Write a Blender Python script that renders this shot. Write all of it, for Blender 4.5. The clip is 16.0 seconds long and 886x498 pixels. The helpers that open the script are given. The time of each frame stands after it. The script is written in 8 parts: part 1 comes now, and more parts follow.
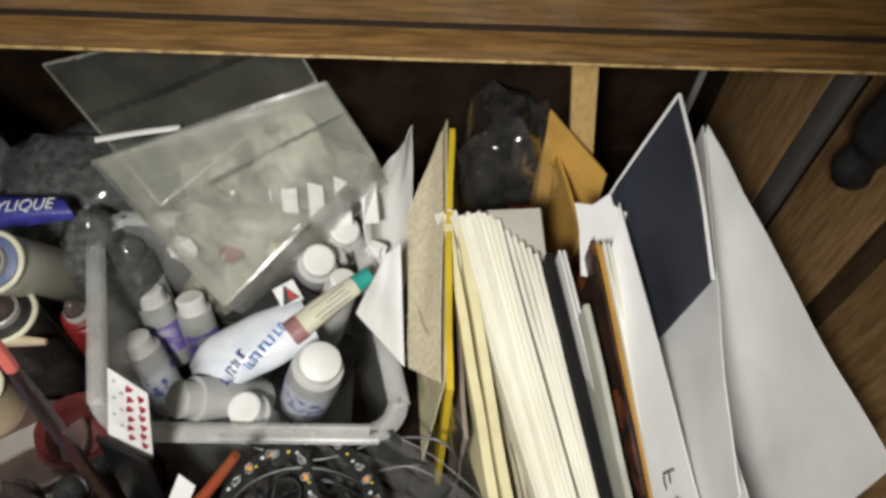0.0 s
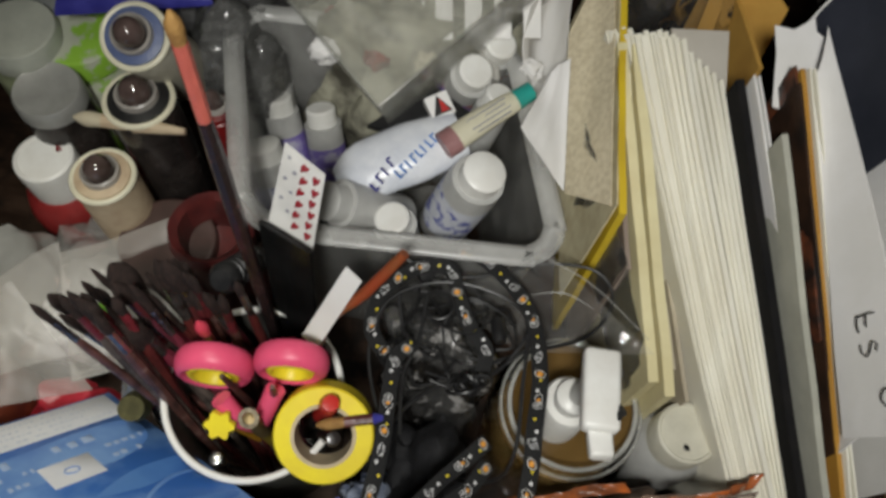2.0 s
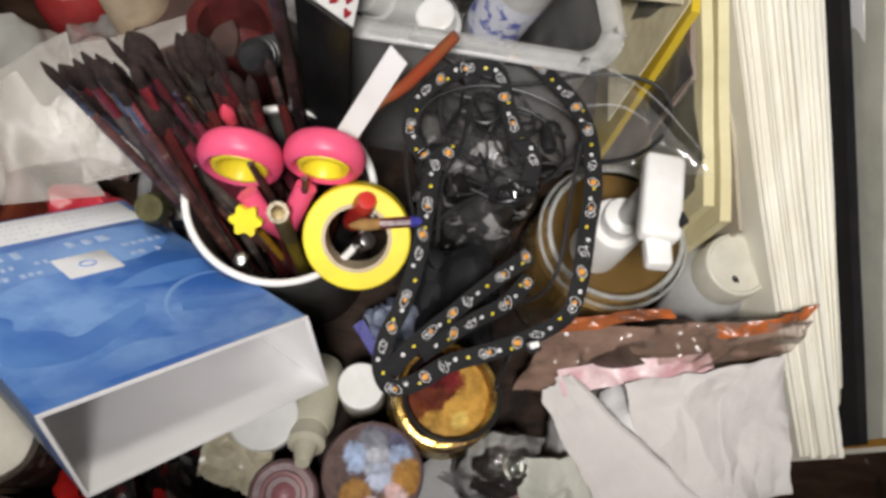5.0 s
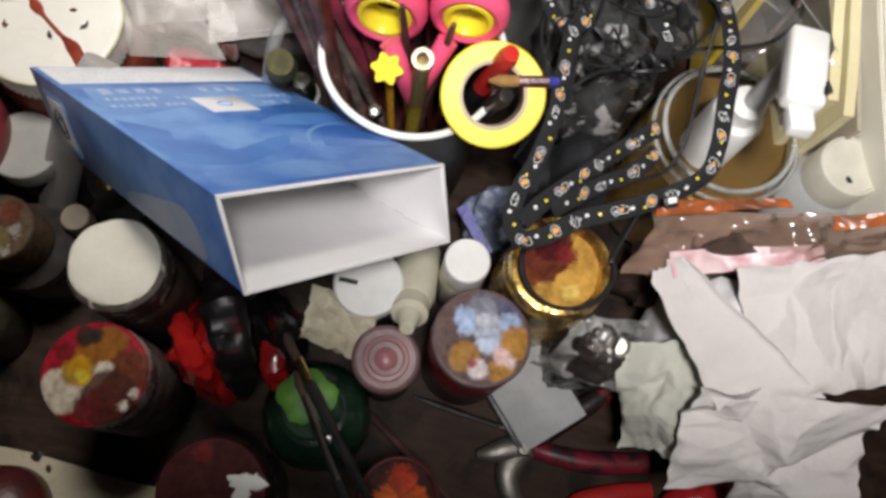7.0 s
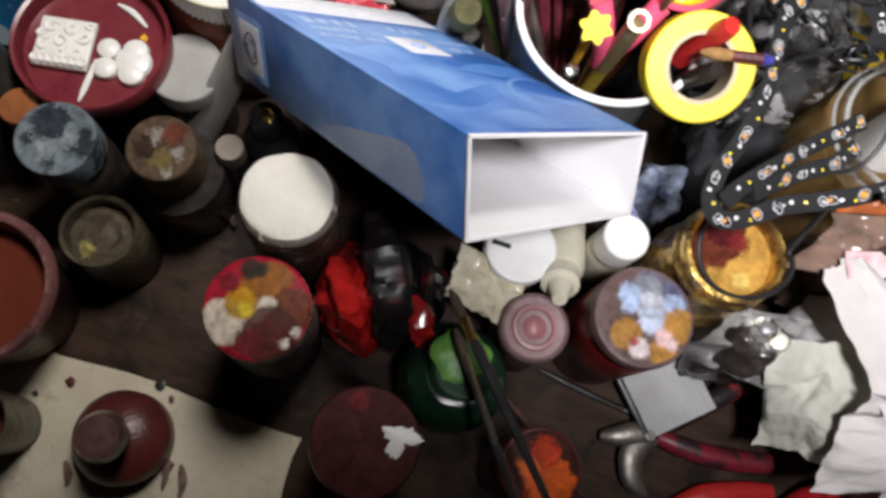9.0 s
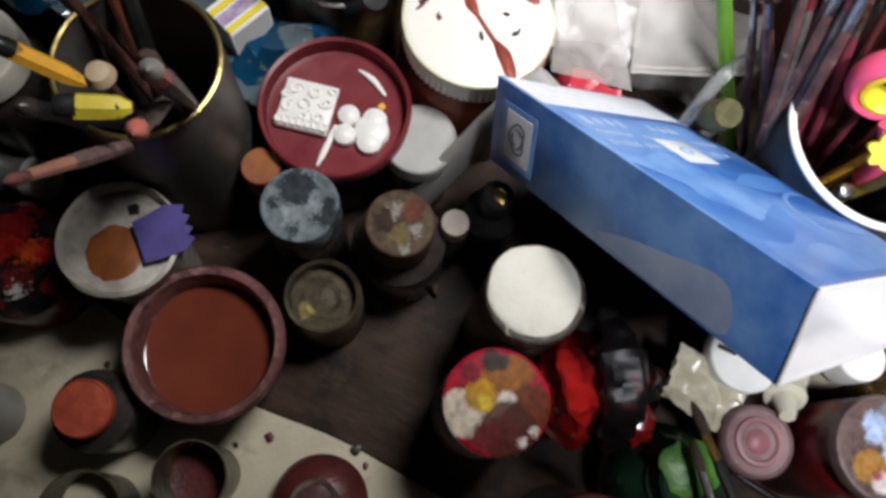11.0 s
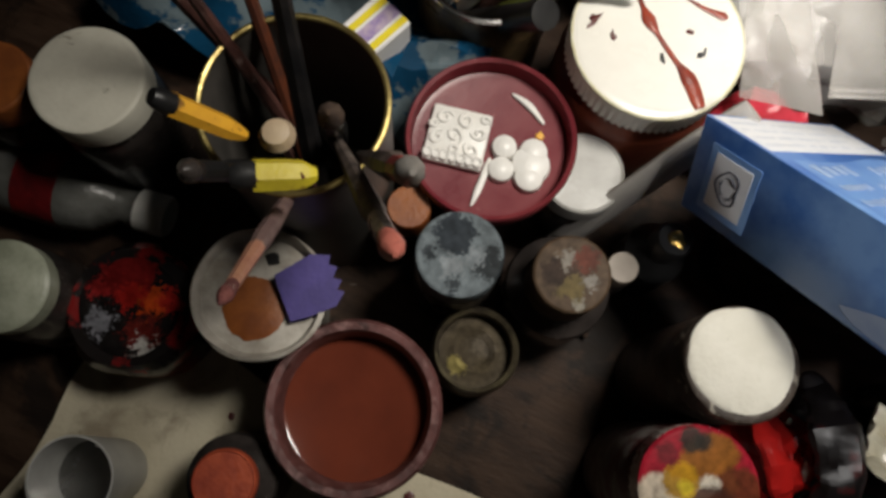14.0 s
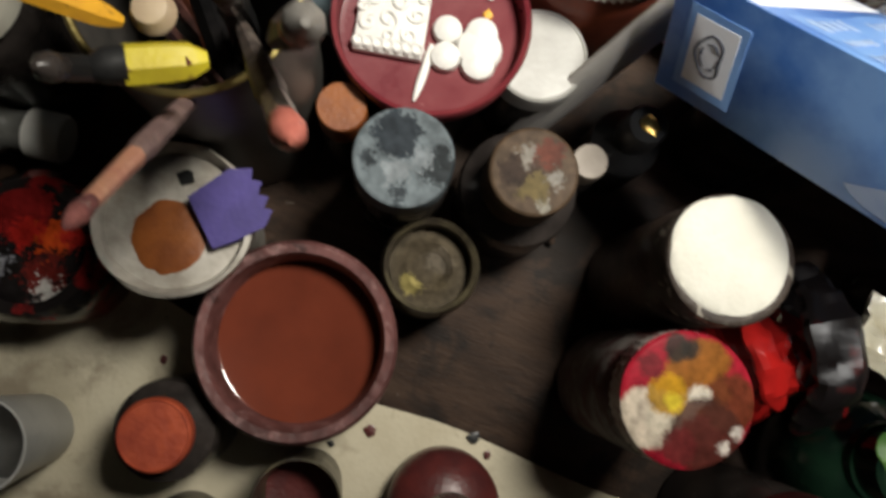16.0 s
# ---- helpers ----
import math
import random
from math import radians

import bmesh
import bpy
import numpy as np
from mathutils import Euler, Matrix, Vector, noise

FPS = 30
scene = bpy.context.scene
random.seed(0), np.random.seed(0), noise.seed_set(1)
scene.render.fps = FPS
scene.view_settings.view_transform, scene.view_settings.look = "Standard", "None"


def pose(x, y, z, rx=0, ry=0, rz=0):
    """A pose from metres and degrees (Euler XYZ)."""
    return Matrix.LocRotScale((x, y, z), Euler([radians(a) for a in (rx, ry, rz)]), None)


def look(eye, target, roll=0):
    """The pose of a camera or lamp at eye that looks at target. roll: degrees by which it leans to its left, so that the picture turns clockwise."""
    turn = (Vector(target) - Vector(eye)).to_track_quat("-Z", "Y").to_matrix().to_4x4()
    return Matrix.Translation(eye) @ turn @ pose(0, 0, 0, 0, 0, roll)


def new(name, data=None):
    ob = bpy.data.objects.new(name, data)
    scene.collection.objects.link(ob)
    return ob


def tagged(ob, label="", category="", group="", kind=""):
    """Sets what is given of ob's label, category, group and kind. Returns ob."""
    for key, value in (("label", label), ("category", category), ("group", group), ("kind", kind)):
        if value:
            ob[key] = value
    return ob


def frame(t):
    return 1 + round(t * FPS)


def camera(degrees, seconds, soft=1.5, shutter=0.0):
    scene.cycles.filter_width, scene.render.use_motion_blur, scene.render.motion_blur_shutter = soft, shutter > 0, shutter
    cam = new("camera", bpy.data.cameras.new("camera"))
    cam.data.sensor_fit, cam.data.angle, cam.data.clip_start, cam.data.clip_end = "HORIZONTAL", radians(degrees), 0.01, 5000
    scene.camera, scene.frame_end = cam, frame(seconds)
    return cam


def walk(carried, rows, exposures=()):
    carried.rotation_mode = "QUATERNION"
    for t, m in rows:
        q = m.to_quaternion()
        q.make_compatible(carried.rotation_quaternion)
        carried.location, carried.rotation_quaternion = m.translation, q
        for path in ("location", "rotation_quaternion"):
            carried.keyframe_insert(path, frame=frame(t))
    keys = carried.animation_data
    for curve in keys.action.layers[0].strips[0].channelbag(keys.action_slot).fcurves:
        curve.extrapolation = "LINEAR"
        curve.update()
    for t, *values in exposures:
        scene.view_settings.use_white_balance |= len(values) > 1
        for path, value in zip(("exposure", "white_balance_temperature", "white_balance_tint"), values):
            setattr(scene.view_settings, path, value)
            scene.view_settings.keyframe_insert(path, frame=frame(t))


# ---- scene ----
cam = camera(59.9, 16.0, soft=3.2, shutter=0.4)
PATH = [
    (0, (0.012, 0.016, 0.688), (0.088, 1.102, -0.989), 4.6),
    (0.5, (0.002, 0.009, 0.677), (0.053, 1.062, -1.023), 4.4),
    (1, (-0.028, 0.002, 0.655), (0.015, 0.968, -1.096), 5.8),
    (1.5, (-0.057, -0.007, 0.647), (-0.043, 0.881, -1.145), 6.8),
    (2, (-0.073, -0.015, 0.627), (-0.044, 0.832, -1.184), 8),
    (2.5, (-0.074, -0.016, 0.612), (-0.062, 0.721, -1.247), 7.1),
    (3, (-0.06, -0.015, 0.594), (0.004, 0.68, -1.280), 10.8),
    (3.5, (-0.067, -0.033, 0.578), (0.027, 0.624, -1.309), 13.1),
    (3.7, (-0.069, -0.035, 0.579), (0.024, 0.562, -1.327), 14.5),
    (5.8, (-0.115, -0.087, 0.562), (-0.067, 0.524, -1.342), 14),
    (6, (-0.123, -0.098, 0.559), (-0.073, 0.512, -1.345), 14.7),
    (6.5, (-0.133, -0.124, 0.557), (-0.077, 0.477, -1.350), 16.5),
    (7, (-0.139, -0.137, 0.552), (-0.097, 0.455, -1.358), 16.9),
    (7.5, (-0.149, -0.147, 0.547), (-0.115, 0.433, -1.367), 18.1),
    (8, (-0.165, -0.153, 0.539), (-0.139, 0.412, -1.379), 18.2),
    (8.5, (-0.193, -0.159, 0.533), (-0.163, 0.395, -1.388), 20.3),
    (9, (-0.224, -0.167, 0.528), (-0.189, 0.375, -1.397), 23),
    (9.5, (-0.248, -0.166, 0.524), (-0.231, 0.342, -1.410), 22.7),
    (10, (-0.278, -0.17, 0.523), (-0.296, 0.336, -1.412), 20.5),
    (10.2, (-0.292, -0.169, 0.524), (-0.327, 0.341, -1.409), 19.3),
    (12.3, (-0.393, -0.156, 0.507), (-0.556, 0.365, -1.417), 10),
    (12.5, (-0.402, -0.154, 0.503), (-0.557, 0.368, -1.422), 10.9),
    (13, (-0.42, -0.139, 0.500), (-0.562, 0.37, -1.428), 11.1),
    (13.5, (-0.425, -0.145, 0.494), (-0.567, 0.334, -1.443), 11),
    (14, (-0.431, -0.143, 0.481), (-0.548, 0.271, -1.472), 9.8),
    (14.5, (-0.431, -0.136, 0.463), (-0.504, 0.215, -1.505), 12.3),
    (15, (-0.435, -0.115, 0.447), (-0.443, 0.157, -1.535), 18.3),
    (15.5, (-0.443, -0.119, 0.439), (-0.427, 0.142, -1.544), 24.1),
    (16, (-0.424, -0.136, 0.430), (-0.367, 0.126, -1.552), 33.5),
]
walk(cam, [(t, look(eye, target, roll)) for t, eye, target, roll in PATH], exposures=[(0.0, 0.0, 6500, 7), (1.0, 0.0, 6500, 6), (1.5, -0.55, 6500, 6), (2.5, -0.62, 6500, 7), (3.0, -0.4, 6500, 8), (3.5, -0.3, 6500, 9), (6.0, 0.2, 6400, 13), (7.5, 0.22, 6350, 13), (9.0, 0.65, 6150, 15), (10.0, 0.75, 5900, 14), (12.5, 0.6, 6200, 12), (14.0, 0.55, 6500, 11), (16.0, 1.2, 6500, 9)])

# ---- world and lamps ----
world = bpy.data.worlds.new("room_air")
scene.world = world
world.use_nodes = True
world.node_tree.nodes["Background"].inputs[0].default_value = (0.9, 0.95, 1.0, 1)
world.node_tree.nodes["Background"].inputs[1].default_value = 0.05


def spot_lamp(name, eye, target, watts, degrees, blend, radius, colour):
    d = bpy.data.lights.new(name, "SPOT")
    d.energy, d.spot_size, d.spot_blend, d.shadow_soft_size, d.color = watts, radians(degrees), blend, radius, colour
    ob = new(name, d)
    ob.matrix_world = look(eye, target)
    return ob


# two added spots; they stand in for one unseen light that moves about
spot_lamp("front_fill_spot", (-0.10, -0.18, 0.85), (0.01, 0.29, 0.12), 29.0, 73, 1.0, 0.05, (1.0, 0.97, 0.935))
spot_lamp("back_left_fill_spot", (-0.27, 0.16, 0.76), (-0.42, 0.04, 0.1), 14.5, 58, 1.0, 0.085, (1.0, 0.95, 0.85))


# ---- helpers for materials and meshes ----
def material(name, c1, c2=None, scale=60.0, rough=0.5, metal=0.0, bump=0.15, fine=400.0, trans=0.0, ior=1.45,
             stretch=(1, 1, 1), lo=0.38, hi=0.62, emit=0.0, coat=0.0, vary=0.0, rvar=0.12):
    m = bpy.data.materials.new(name)
    m.use_nodes = True
    nt = m.node_tree
    b = nt.nodes["Principled BSDF"]
    c2 = c2 or tuple(v * 0.82 for v in c1)
    tc = nt.nodes.new("ShaderNodeTexCoord")
    mp = nt.nodes.new("ShaderNodeMapping")
    mp.inputs["Scale"].default_value = stretch
    nt.links.new(tc.outputs["Object"], mp.inputs[0])
    n1 = nt.nodes.new("ShaderNodeTexNoise")
    n1.inputs["Scale"].default_value, n1.inputs["Detail"].default_value = scale, 6
    n1.inputs["Roughness"].default_value = 0.6
    nt.links.new(mp.outputs[0], n1.inputs["Vector"])
    mr = nt.nodes.new("ShaderNodeMapRange")
    mr.inputs[1].default_value, mr.inputs[2].default_value = lo, hi
    nt.links.new(n1.outputs["Fac"], mr.inputs[0])
    mx = nt.nodes.new("ShaderNodeMix")
    mx.data_type = "RGBA"
    mx.inputs[6].default_value, mx.inputs[7].default_value = (*c1, 1), (*c2, 1)
    nt.links.new(mr.outputs[0], mx.inputs[0])
    out = mx.outputs[2]
    if vary:
        oi = nt.nodes.new("ShaderNodeObjectInfo")
        hs = nt.nodes.new("ShaderNodeHueSaturation")
        m2 = nt.nodes.new("ShaderNodeMapRange")
        m2.inputs[3].default_value, m2.inputs[4].default_value = 1 - vary, 1 + vary
        nt.links.new(oi.outputs["Random"], m2.inputs[0])
        nt.links.new(m2.outputs[0], hs.inputs["Value"])
        nt.links.new(out, hs.inputs["Color"])
        out = hs.outputs[0]
    nt.links.new(out, b.inputs["Base Color"])
    n2 = nt.nodes.new("ShaderNodeTexNoise")
    n2.inputs["Scale"].default_value, n2.inputs["Detail"].default_value = fine, 3
    nt.links.new(mp.outputs[0], n2.inputs["Vector"])
    if bump:
        bp = nt.nodes.new("ShaderNodeBump")
        bp.inputs["Strength"].default_value, bp.inputs["Distance"].default_value = bump, 0.002
        nt.links.new(n2.outputs["Fac"], bp.inputs["Height"])
        nt.links.new(bp.outputs[0], b.inputs["Normal"])
    m3 = nt.nodes.new("ShaderNodeMapRange")
    m3.inputs[3].default_value, m3.inputs[4].default_value = max(0.02, rough - rvar), min(1, rough + rvar)
    nt.links.new(n1.outputs["Fac"], m3.inputs[0])
    nt.links.new(m3.outputs[0], b.inputs["Roughness"])
    b.inputs["Metallic"].default_value = metal
    b.inputs["Transmission Weight"].default_value = trans
    b.inputs["IOR"].default_value = ior
    b.inputs["Coat Weight"].default_value = coat
    if emit:
        b.inputs["Emission Strength"].default_value = emit
    return m


def speckled(m, colour, scale, lo, hi, most=0.9, spec=0.5):
    """Adds ragged spots and smears of another colour over a material."""
    nt = m.node_tree
    b = nt.nodes["Principled BSDF"]
    old = b.inputs["Base Color"].links[0].from_socket
    tc = nt.nodes.new("ShaderNodeTexCoord")
    n = nt.nodes.new("ShaderNodeTexNoise")
    n.inputs["Scale"].default_value, n.inputs["Detail"].default_value = scale, 7
    n.inputs["Roughness"].default_value, n.inputs["Distortion"].default_value = 0.62, 0.4
    nt.links.new(tc.outputs["Object"], n.inputs["Vector"])
    mr = nt.nodes.new("ShaderNodeMapRange")
    mr.inputs[1].default_value, mr.inputs[2].default_value, mr.inputs[4].default_value = lo, hi, most
    nt.links.new(n.outputs["Fac"], mr.inputs[0])
    mx = nt.nodes.new("ShaderNodeMix")
    mx.data_type = "RGBA"
    mx.inputs[7].default_value = (*colour, 1)
    nt.links.new(old, mx.inputs[6])
    nt.links.new(mr.outputs[0], mx.inputs[0])
    nt.links.new(mx.outputs[2], b.inputs["Base Color"])
    b.inputs["Specular IOR Level"].default_value = spec
    return m


def film(name, tint, cover, rough=0.12, scale=60.0, streak=0.0, gloss=0.8):
    """Thin clear plastic: mostly see-through, a little milky, with creased gloss; streak draws the milkiness out into ribs."""
    m = bpy.data.materials.new(name)
    m.use_nodes = True
    nt = m.node_tree
    b = nt.nodes["Principled BSDF"]
    b.inputs["Base Color"].default_value = (*tint, 1)
    b.inputs["Roughness"].default_value = 0.6
    b.inputs["Specular IOR Level"].default_value = 0.1
    n = nt.nodes.new("ShaderNodeTexNoise")
    n.inputs["Scale"].default_value, n.inputs["Detail"].default_value = scale, 5
    tc = nt.nodes.new("ShaderNodeTexCoord")
    mp = nt.nodes.new("ShaderNodeMapping")
    mp.vector_type = "TEXTURE"
    if streak:
        mp.inputs["Rotation"].default_value = (0, 0, radians(76))
        mp.inputs["Scale"].default_value = (1, 1 / streak, 1)
    nt.links.new(tc.outputs["Object"], mp.inputs[0])
    nt.links.new(mp.outputs[0], n.inputs["Vector"])
    mr = nt.nodes.new("ShaderNodeMapRange")
    mr.inputs[1].default_value, mr.inputs[2].default_value = 0.35, 0.7
    mr.inputs[3].default_value, mr.inputs[4].default_value = cover * (0.7 if streak else 0.6), min(1, cover * (1.4 if streak else 1.5))
    nt.links.new(n.outputs["Fac"], mr.inputs[0])
    bp = nt.nodes.new("ShaderNodeBump")
    bp.inputs["Strength"].default_value, bp.inputs["Distance"].default_value = (0.08 if streak else 0.14), 0.003
    nt.links.new(n.outputs["Fac"], bp.inputs["Height"])
    nt.links.new(bp.outputs[0], b.inputs["Normal"])
    t = nt.nodes.new("ShaderNodeBsdfTransparent")
    mix = nt.nodes.new("ShaderNodeMixShader")
    nt.links.new(mr.outputs[0], mix.inputs[0])
    nt.links.new(t.outputs[0], mix.inputs[1])
    nt.links.new(b.outputs[0], mix.inputs[2])
    g = nt.nodes.new("ShaderNodeBsdfAnisotropic")
    g.inputs["Roughness"].default_value = rough
    nt.links.new(bp.outputs[0], g.inputs["Normal"])
    fr = nt.nodes.new("ShaderNodeFresnel")
    fr.inputs["IOR"].default_value = 1.45
    nt.links.new(bp.outputs[0], fr.inputs["Normal"])
    mu = nt.nodes.new("ShaderNodeMath")
    mu.operation, mu.use_clamp = "MULTIPLY", True
    mu.inputs[1].default_value = gloss
    nt.links.new(fr.outputs[0], mu.inputs[0])
    top = nt.nodes.new("ShaderNodeMixShader")
    nt.links.new(mu.outputs[0], top.inputs[0])
    nt.links.new(mix.outputs[0], top.inputs[1])
    nt.links.new(g.outputs[0], top.inputs[2])
    nt.links.new(top.outputs[0], nt.nodes["Material Output"].inputs[0])
    return m


def caked(name, base, layers, rag=0.012, scale=190.0, rough=0.4):
    """Caked paint: ragged patches of colour, each (x, y, radius, colour), one over the other."""
    m = bpy.data.materials.new(name)
    m.use_nodes = True
    nt = m.node_tree
    b = nt.nodes["Principled BSDF"]
    tc = nt.nodes.new("ShaderNodeTexCoord")
    nz = nt.nodes.new("ShaderNodeTexNoise")
    nz.inputs["Scale"].default_value, nz.inputs["Detail"].default_value = scale, 8
    nz.inputs["Roughness"].default_value = 0.7
    nt.links.new(tc.outputs["Object"], nz.inputs["Vector"])
    mad = nt.nodes.new("ShaderNodeVectorMath")
    mad.operation = "MULTIPLY_ADD"
    mad.inputs[1].default_value, mad.inputs[2].default_value = (rag, rag, 0), (-rag * 0.725, -rag * 0.725, 0)
    nt.links.new(nz.outputs["Color"], mad.inputs[0])
    nf = nt.nodes.new("ShaderNodeTexNoise")
    nf.inputs["Scale"].default_value, nf.inputs["Detail"].default_value = 620, 4
    nt.links.new(tc.outputs["Object"], nf.inputs["Vector"])
    fine = nt.nodes.new("ShaderNodeVectorMath")
    fine.operation = "MULTIPLY_ADD"
    fine.inputs[1].default_value = (rag * 0.45, rag * 0.45, 0)
    nt.links.new(nf.outputs["Color"], fine.inputs[0])
    nt.links.new(mad.outputs[0], fine.inputs[2])
    add = nt.nodes.new("ShaderNodeVectorMath")
    nt.links.new(tc.outputs["Object"], add.inputs[0])
    nt.links.new(fine.outputs[0], add.inputs[1])
    flat = nt.nodes.new("ShaderNodeVectorMath")
    flat.operation = "MULTIPLY"
    flat.inputs[1].default_value = (1, 1, 0)
    nt.links.new(add.outputs[0], flat.inputs[0])
    out = None
    for x, y, r, col in layers:
        di = nt.nodes.new("ShaderNodeVectorMath")
        di.operation = "DISTANCE"
        di.inputs[1].default_value = (x, y, 0)
        nt.links.new(flat.outputs[0], di.inputs[0])
        mr = nt.nodes.new("ShaderNodeMapRange")
        mr.inputs[1].default_value, mr.inputs[2].default_value = r * 1.18 + 0.0016, r * 1.18 - 0.0008
        mr.inputs[4].default_value = 0.92
        nt.links.new(di.outputs["Value"], mr.inputs[0])
        mx = nt.nodes.new("ShaderNodeMix")
        mx.data_type = "RGBA"
        if out is None:
            mx.inputs[6].default_value = (*base, 1)
        else:
            nt.links.new(out, mx.inputs[6])
        mx.inputs[7].default_value = (*col, 1)
        nt.links.new(mr.outputs[0], mx.inputs[0])
        out = mx.outputs[2]
    n2 = nt.nodes.new("ShaderNodeTexNoise")
    n2.inputs["Scale"].default_value, n2.inputs["Detail"].default_value = 260, 4
    nt.links.new(tc.outputs["Object"], n2.inputs["Vector"])
    n3 = nt.nodes.new("ShaderNodeTexNoise")
    n3.inputs["Scale"].default_value, n3.inputs["Detail"].default_value = 90, 6
    nt.links.new(tc.outputs["Object"], n3.inputs["Vector"])
    av = nt.nodes.new("ShaderNodeMath")
    av.operation = "MULTIPLY_ADD"
    av.inputs[1].default_value = 0.6
    nt.links.new(n3.outputs["Fac"], av.inputs[0])
    half = nt.nodes.new("ShaderNodeMath")
    half.operation = "MULTIPLY"
    half.inputs[1].default_value = 0.4
    nt.links.new(n2.outputs["Fac"], half.inputs[0])
    nt.links.new(half.outputs[0], av.inputs[2])
    hs = nt.nodes.new("ShaderNodeHueSaturation")
    m3 = nt.nodes.new("ShaderNodeMapRange")
    m3.inputs[1].default_value, m3.inputs[2].default_value, m3.inputs[3].default_value, m3.inputs[4].default_value = 0.36, 0.62, 0.5, 1.15
    nt.links.new(av.outputs[0], m3.inputs[0])
    nt.links.new(m3.outputs[0], hs.inputs["Value"])
    nt.links.new(out, hs.inputs["Color"])
    nt.links.new(hs.outputs[0], b.inputs["Base Color"])
    bp = nt.nodes.new("ShaderNodeBump")
    bp.inputs["Strength"].default_value, bp.inputs["Distance"].default_value = 0.12, 0.001
    nt.links.new(n2.outputs["Fac"], bp.inputs["Height"])
    nt.links.new(bp.outputs[0], b.inputs["Normal"])
    b.inputs["Roughness"].default_value = rough
    b.inputs["Specular IOR Level"].default_value = 0.05
    return m


def mesh_of(bm, mat, sharp=40, smooth=True):
    me = bpy.data.meshes.new("mesh")
    bmesh.ops.recalc_face_normals(bm, faces=bm.faces)
    for f in bm.faces:
        f.smooth = smooth
    bm.to_mesh(me)
    bm.free()
    if smooth:
        me.set_sharp_from_angle(angle=radians(sharp))
    me.materials.append(mat)
    return me


def part(name, bm, mat, parent, label="", at=None, sharp=40, smooth=True):
    ob = new(name, mesh_of(bm, mat, sharp, smooth))
    ob.parent = parent
    if at is not None:
        ob.matrix_basis = at
    return tagged(ob, label=label)


def thing(name, label, category, m=None, group="", kind=""):
    ob = new(name)
    ob.empty_display_size = 0.01
    ob.matrix_world = m if m is not None else Matrix()
    return tagged(ob, label, category, group, kind)


def solo(name, bm, mat, label, category, m=None, group="", kind="", sharp=40, smooth=True):
    ob = new(name, mesh_of(bm, mat, sharp, smooth))
    if m is not None:
        ob.matrix_world = m
    return tagged(ob, label, category, group, kind)


def lathe(prof, n=40, wob=0.0, seed=0, sx=1.0):
    bm = bmesh.new()
    rings = []
    for i, (r, z) in enumerate(prof):
        if r < 1e-6:
            rings.append([bm.verts.new((0, 0, z))])
        else:
            ring = []
            for k in range(n):
                a = 2 * math.pi * k / n
                w = 1 + wob * noise.noise((math.cos(a) * 1.7 + seed, math.sin(a) * 1.7, i * 0.9 + seed))
                ring.append(bm.verts.new((r * w * math.cos(a) * sx, r * w * math.sin(a), z)))
            rings.append(ring)
    for a, b in zip(rings, rings[1:]):
        if len(a) == 1 and len(b) == 1:
            continue
        for k in range(n):
            j = (k + 1) % n
            if len(a) == 1:
                bm.faces.new((a[0], b[k], b[j]))
            elif len(b) == 1:
                bm.faces.new((a[k], a[j], b[0]))
            else:
                bm.faces.new((a[k], a[j], b[j], b[k]))
    return bm


def slab(sx, sy, sz, bev=0.001, seg=2, base=False):
    """A box with rounded edges, centred, or standing on its base."""
    bm = bmesh.new()
    bmesh.ops.create_cube(bm, size=1)
    bmesh.ops.transform(bm, matrix=Matrix.Diagonal((sx, sy, sz, 1)), verts=bm.verts)
    if base:
        bmesh.ops.translate(bm, vec=(0, 0, sz / 2), verts=bm.verts)
    if bev:
        bmesh.ops.bevel(bm, geom=bm.edges[:], offset=min(bev, min(sx, sy, sz) * 0.45), segments=seg, affect="EDGES", profile=0.5)
    return bm


def curve_points(pts, step):
    """A smooth run of points through pts."""
    p = [Vector(q) for q in pts]
    if len(p) == 2:
        k = max(2, int((p[1] - p[0]).length / step))
        return [p[0].lerp(p[1], i / k) for i in range(k + 1)]
    out = []
    for i in range(len(p) - 1):
        a, b, c, d = p[max(i - 1, 0)], p[i], p[i + 1], p[min(i + 2, len(p) - 1)]
        k = max(2, int((c - b).length / step))
        for j in range(k):
            t = j / k
            out.append(0.5 * (2 * b + (c - a) * t + (2 * a - 5 * b + 4 * c - d) * t * t + (3 * b - a - 3 * c + d) * t ** 3))
    out.append(p[-1])
    return out


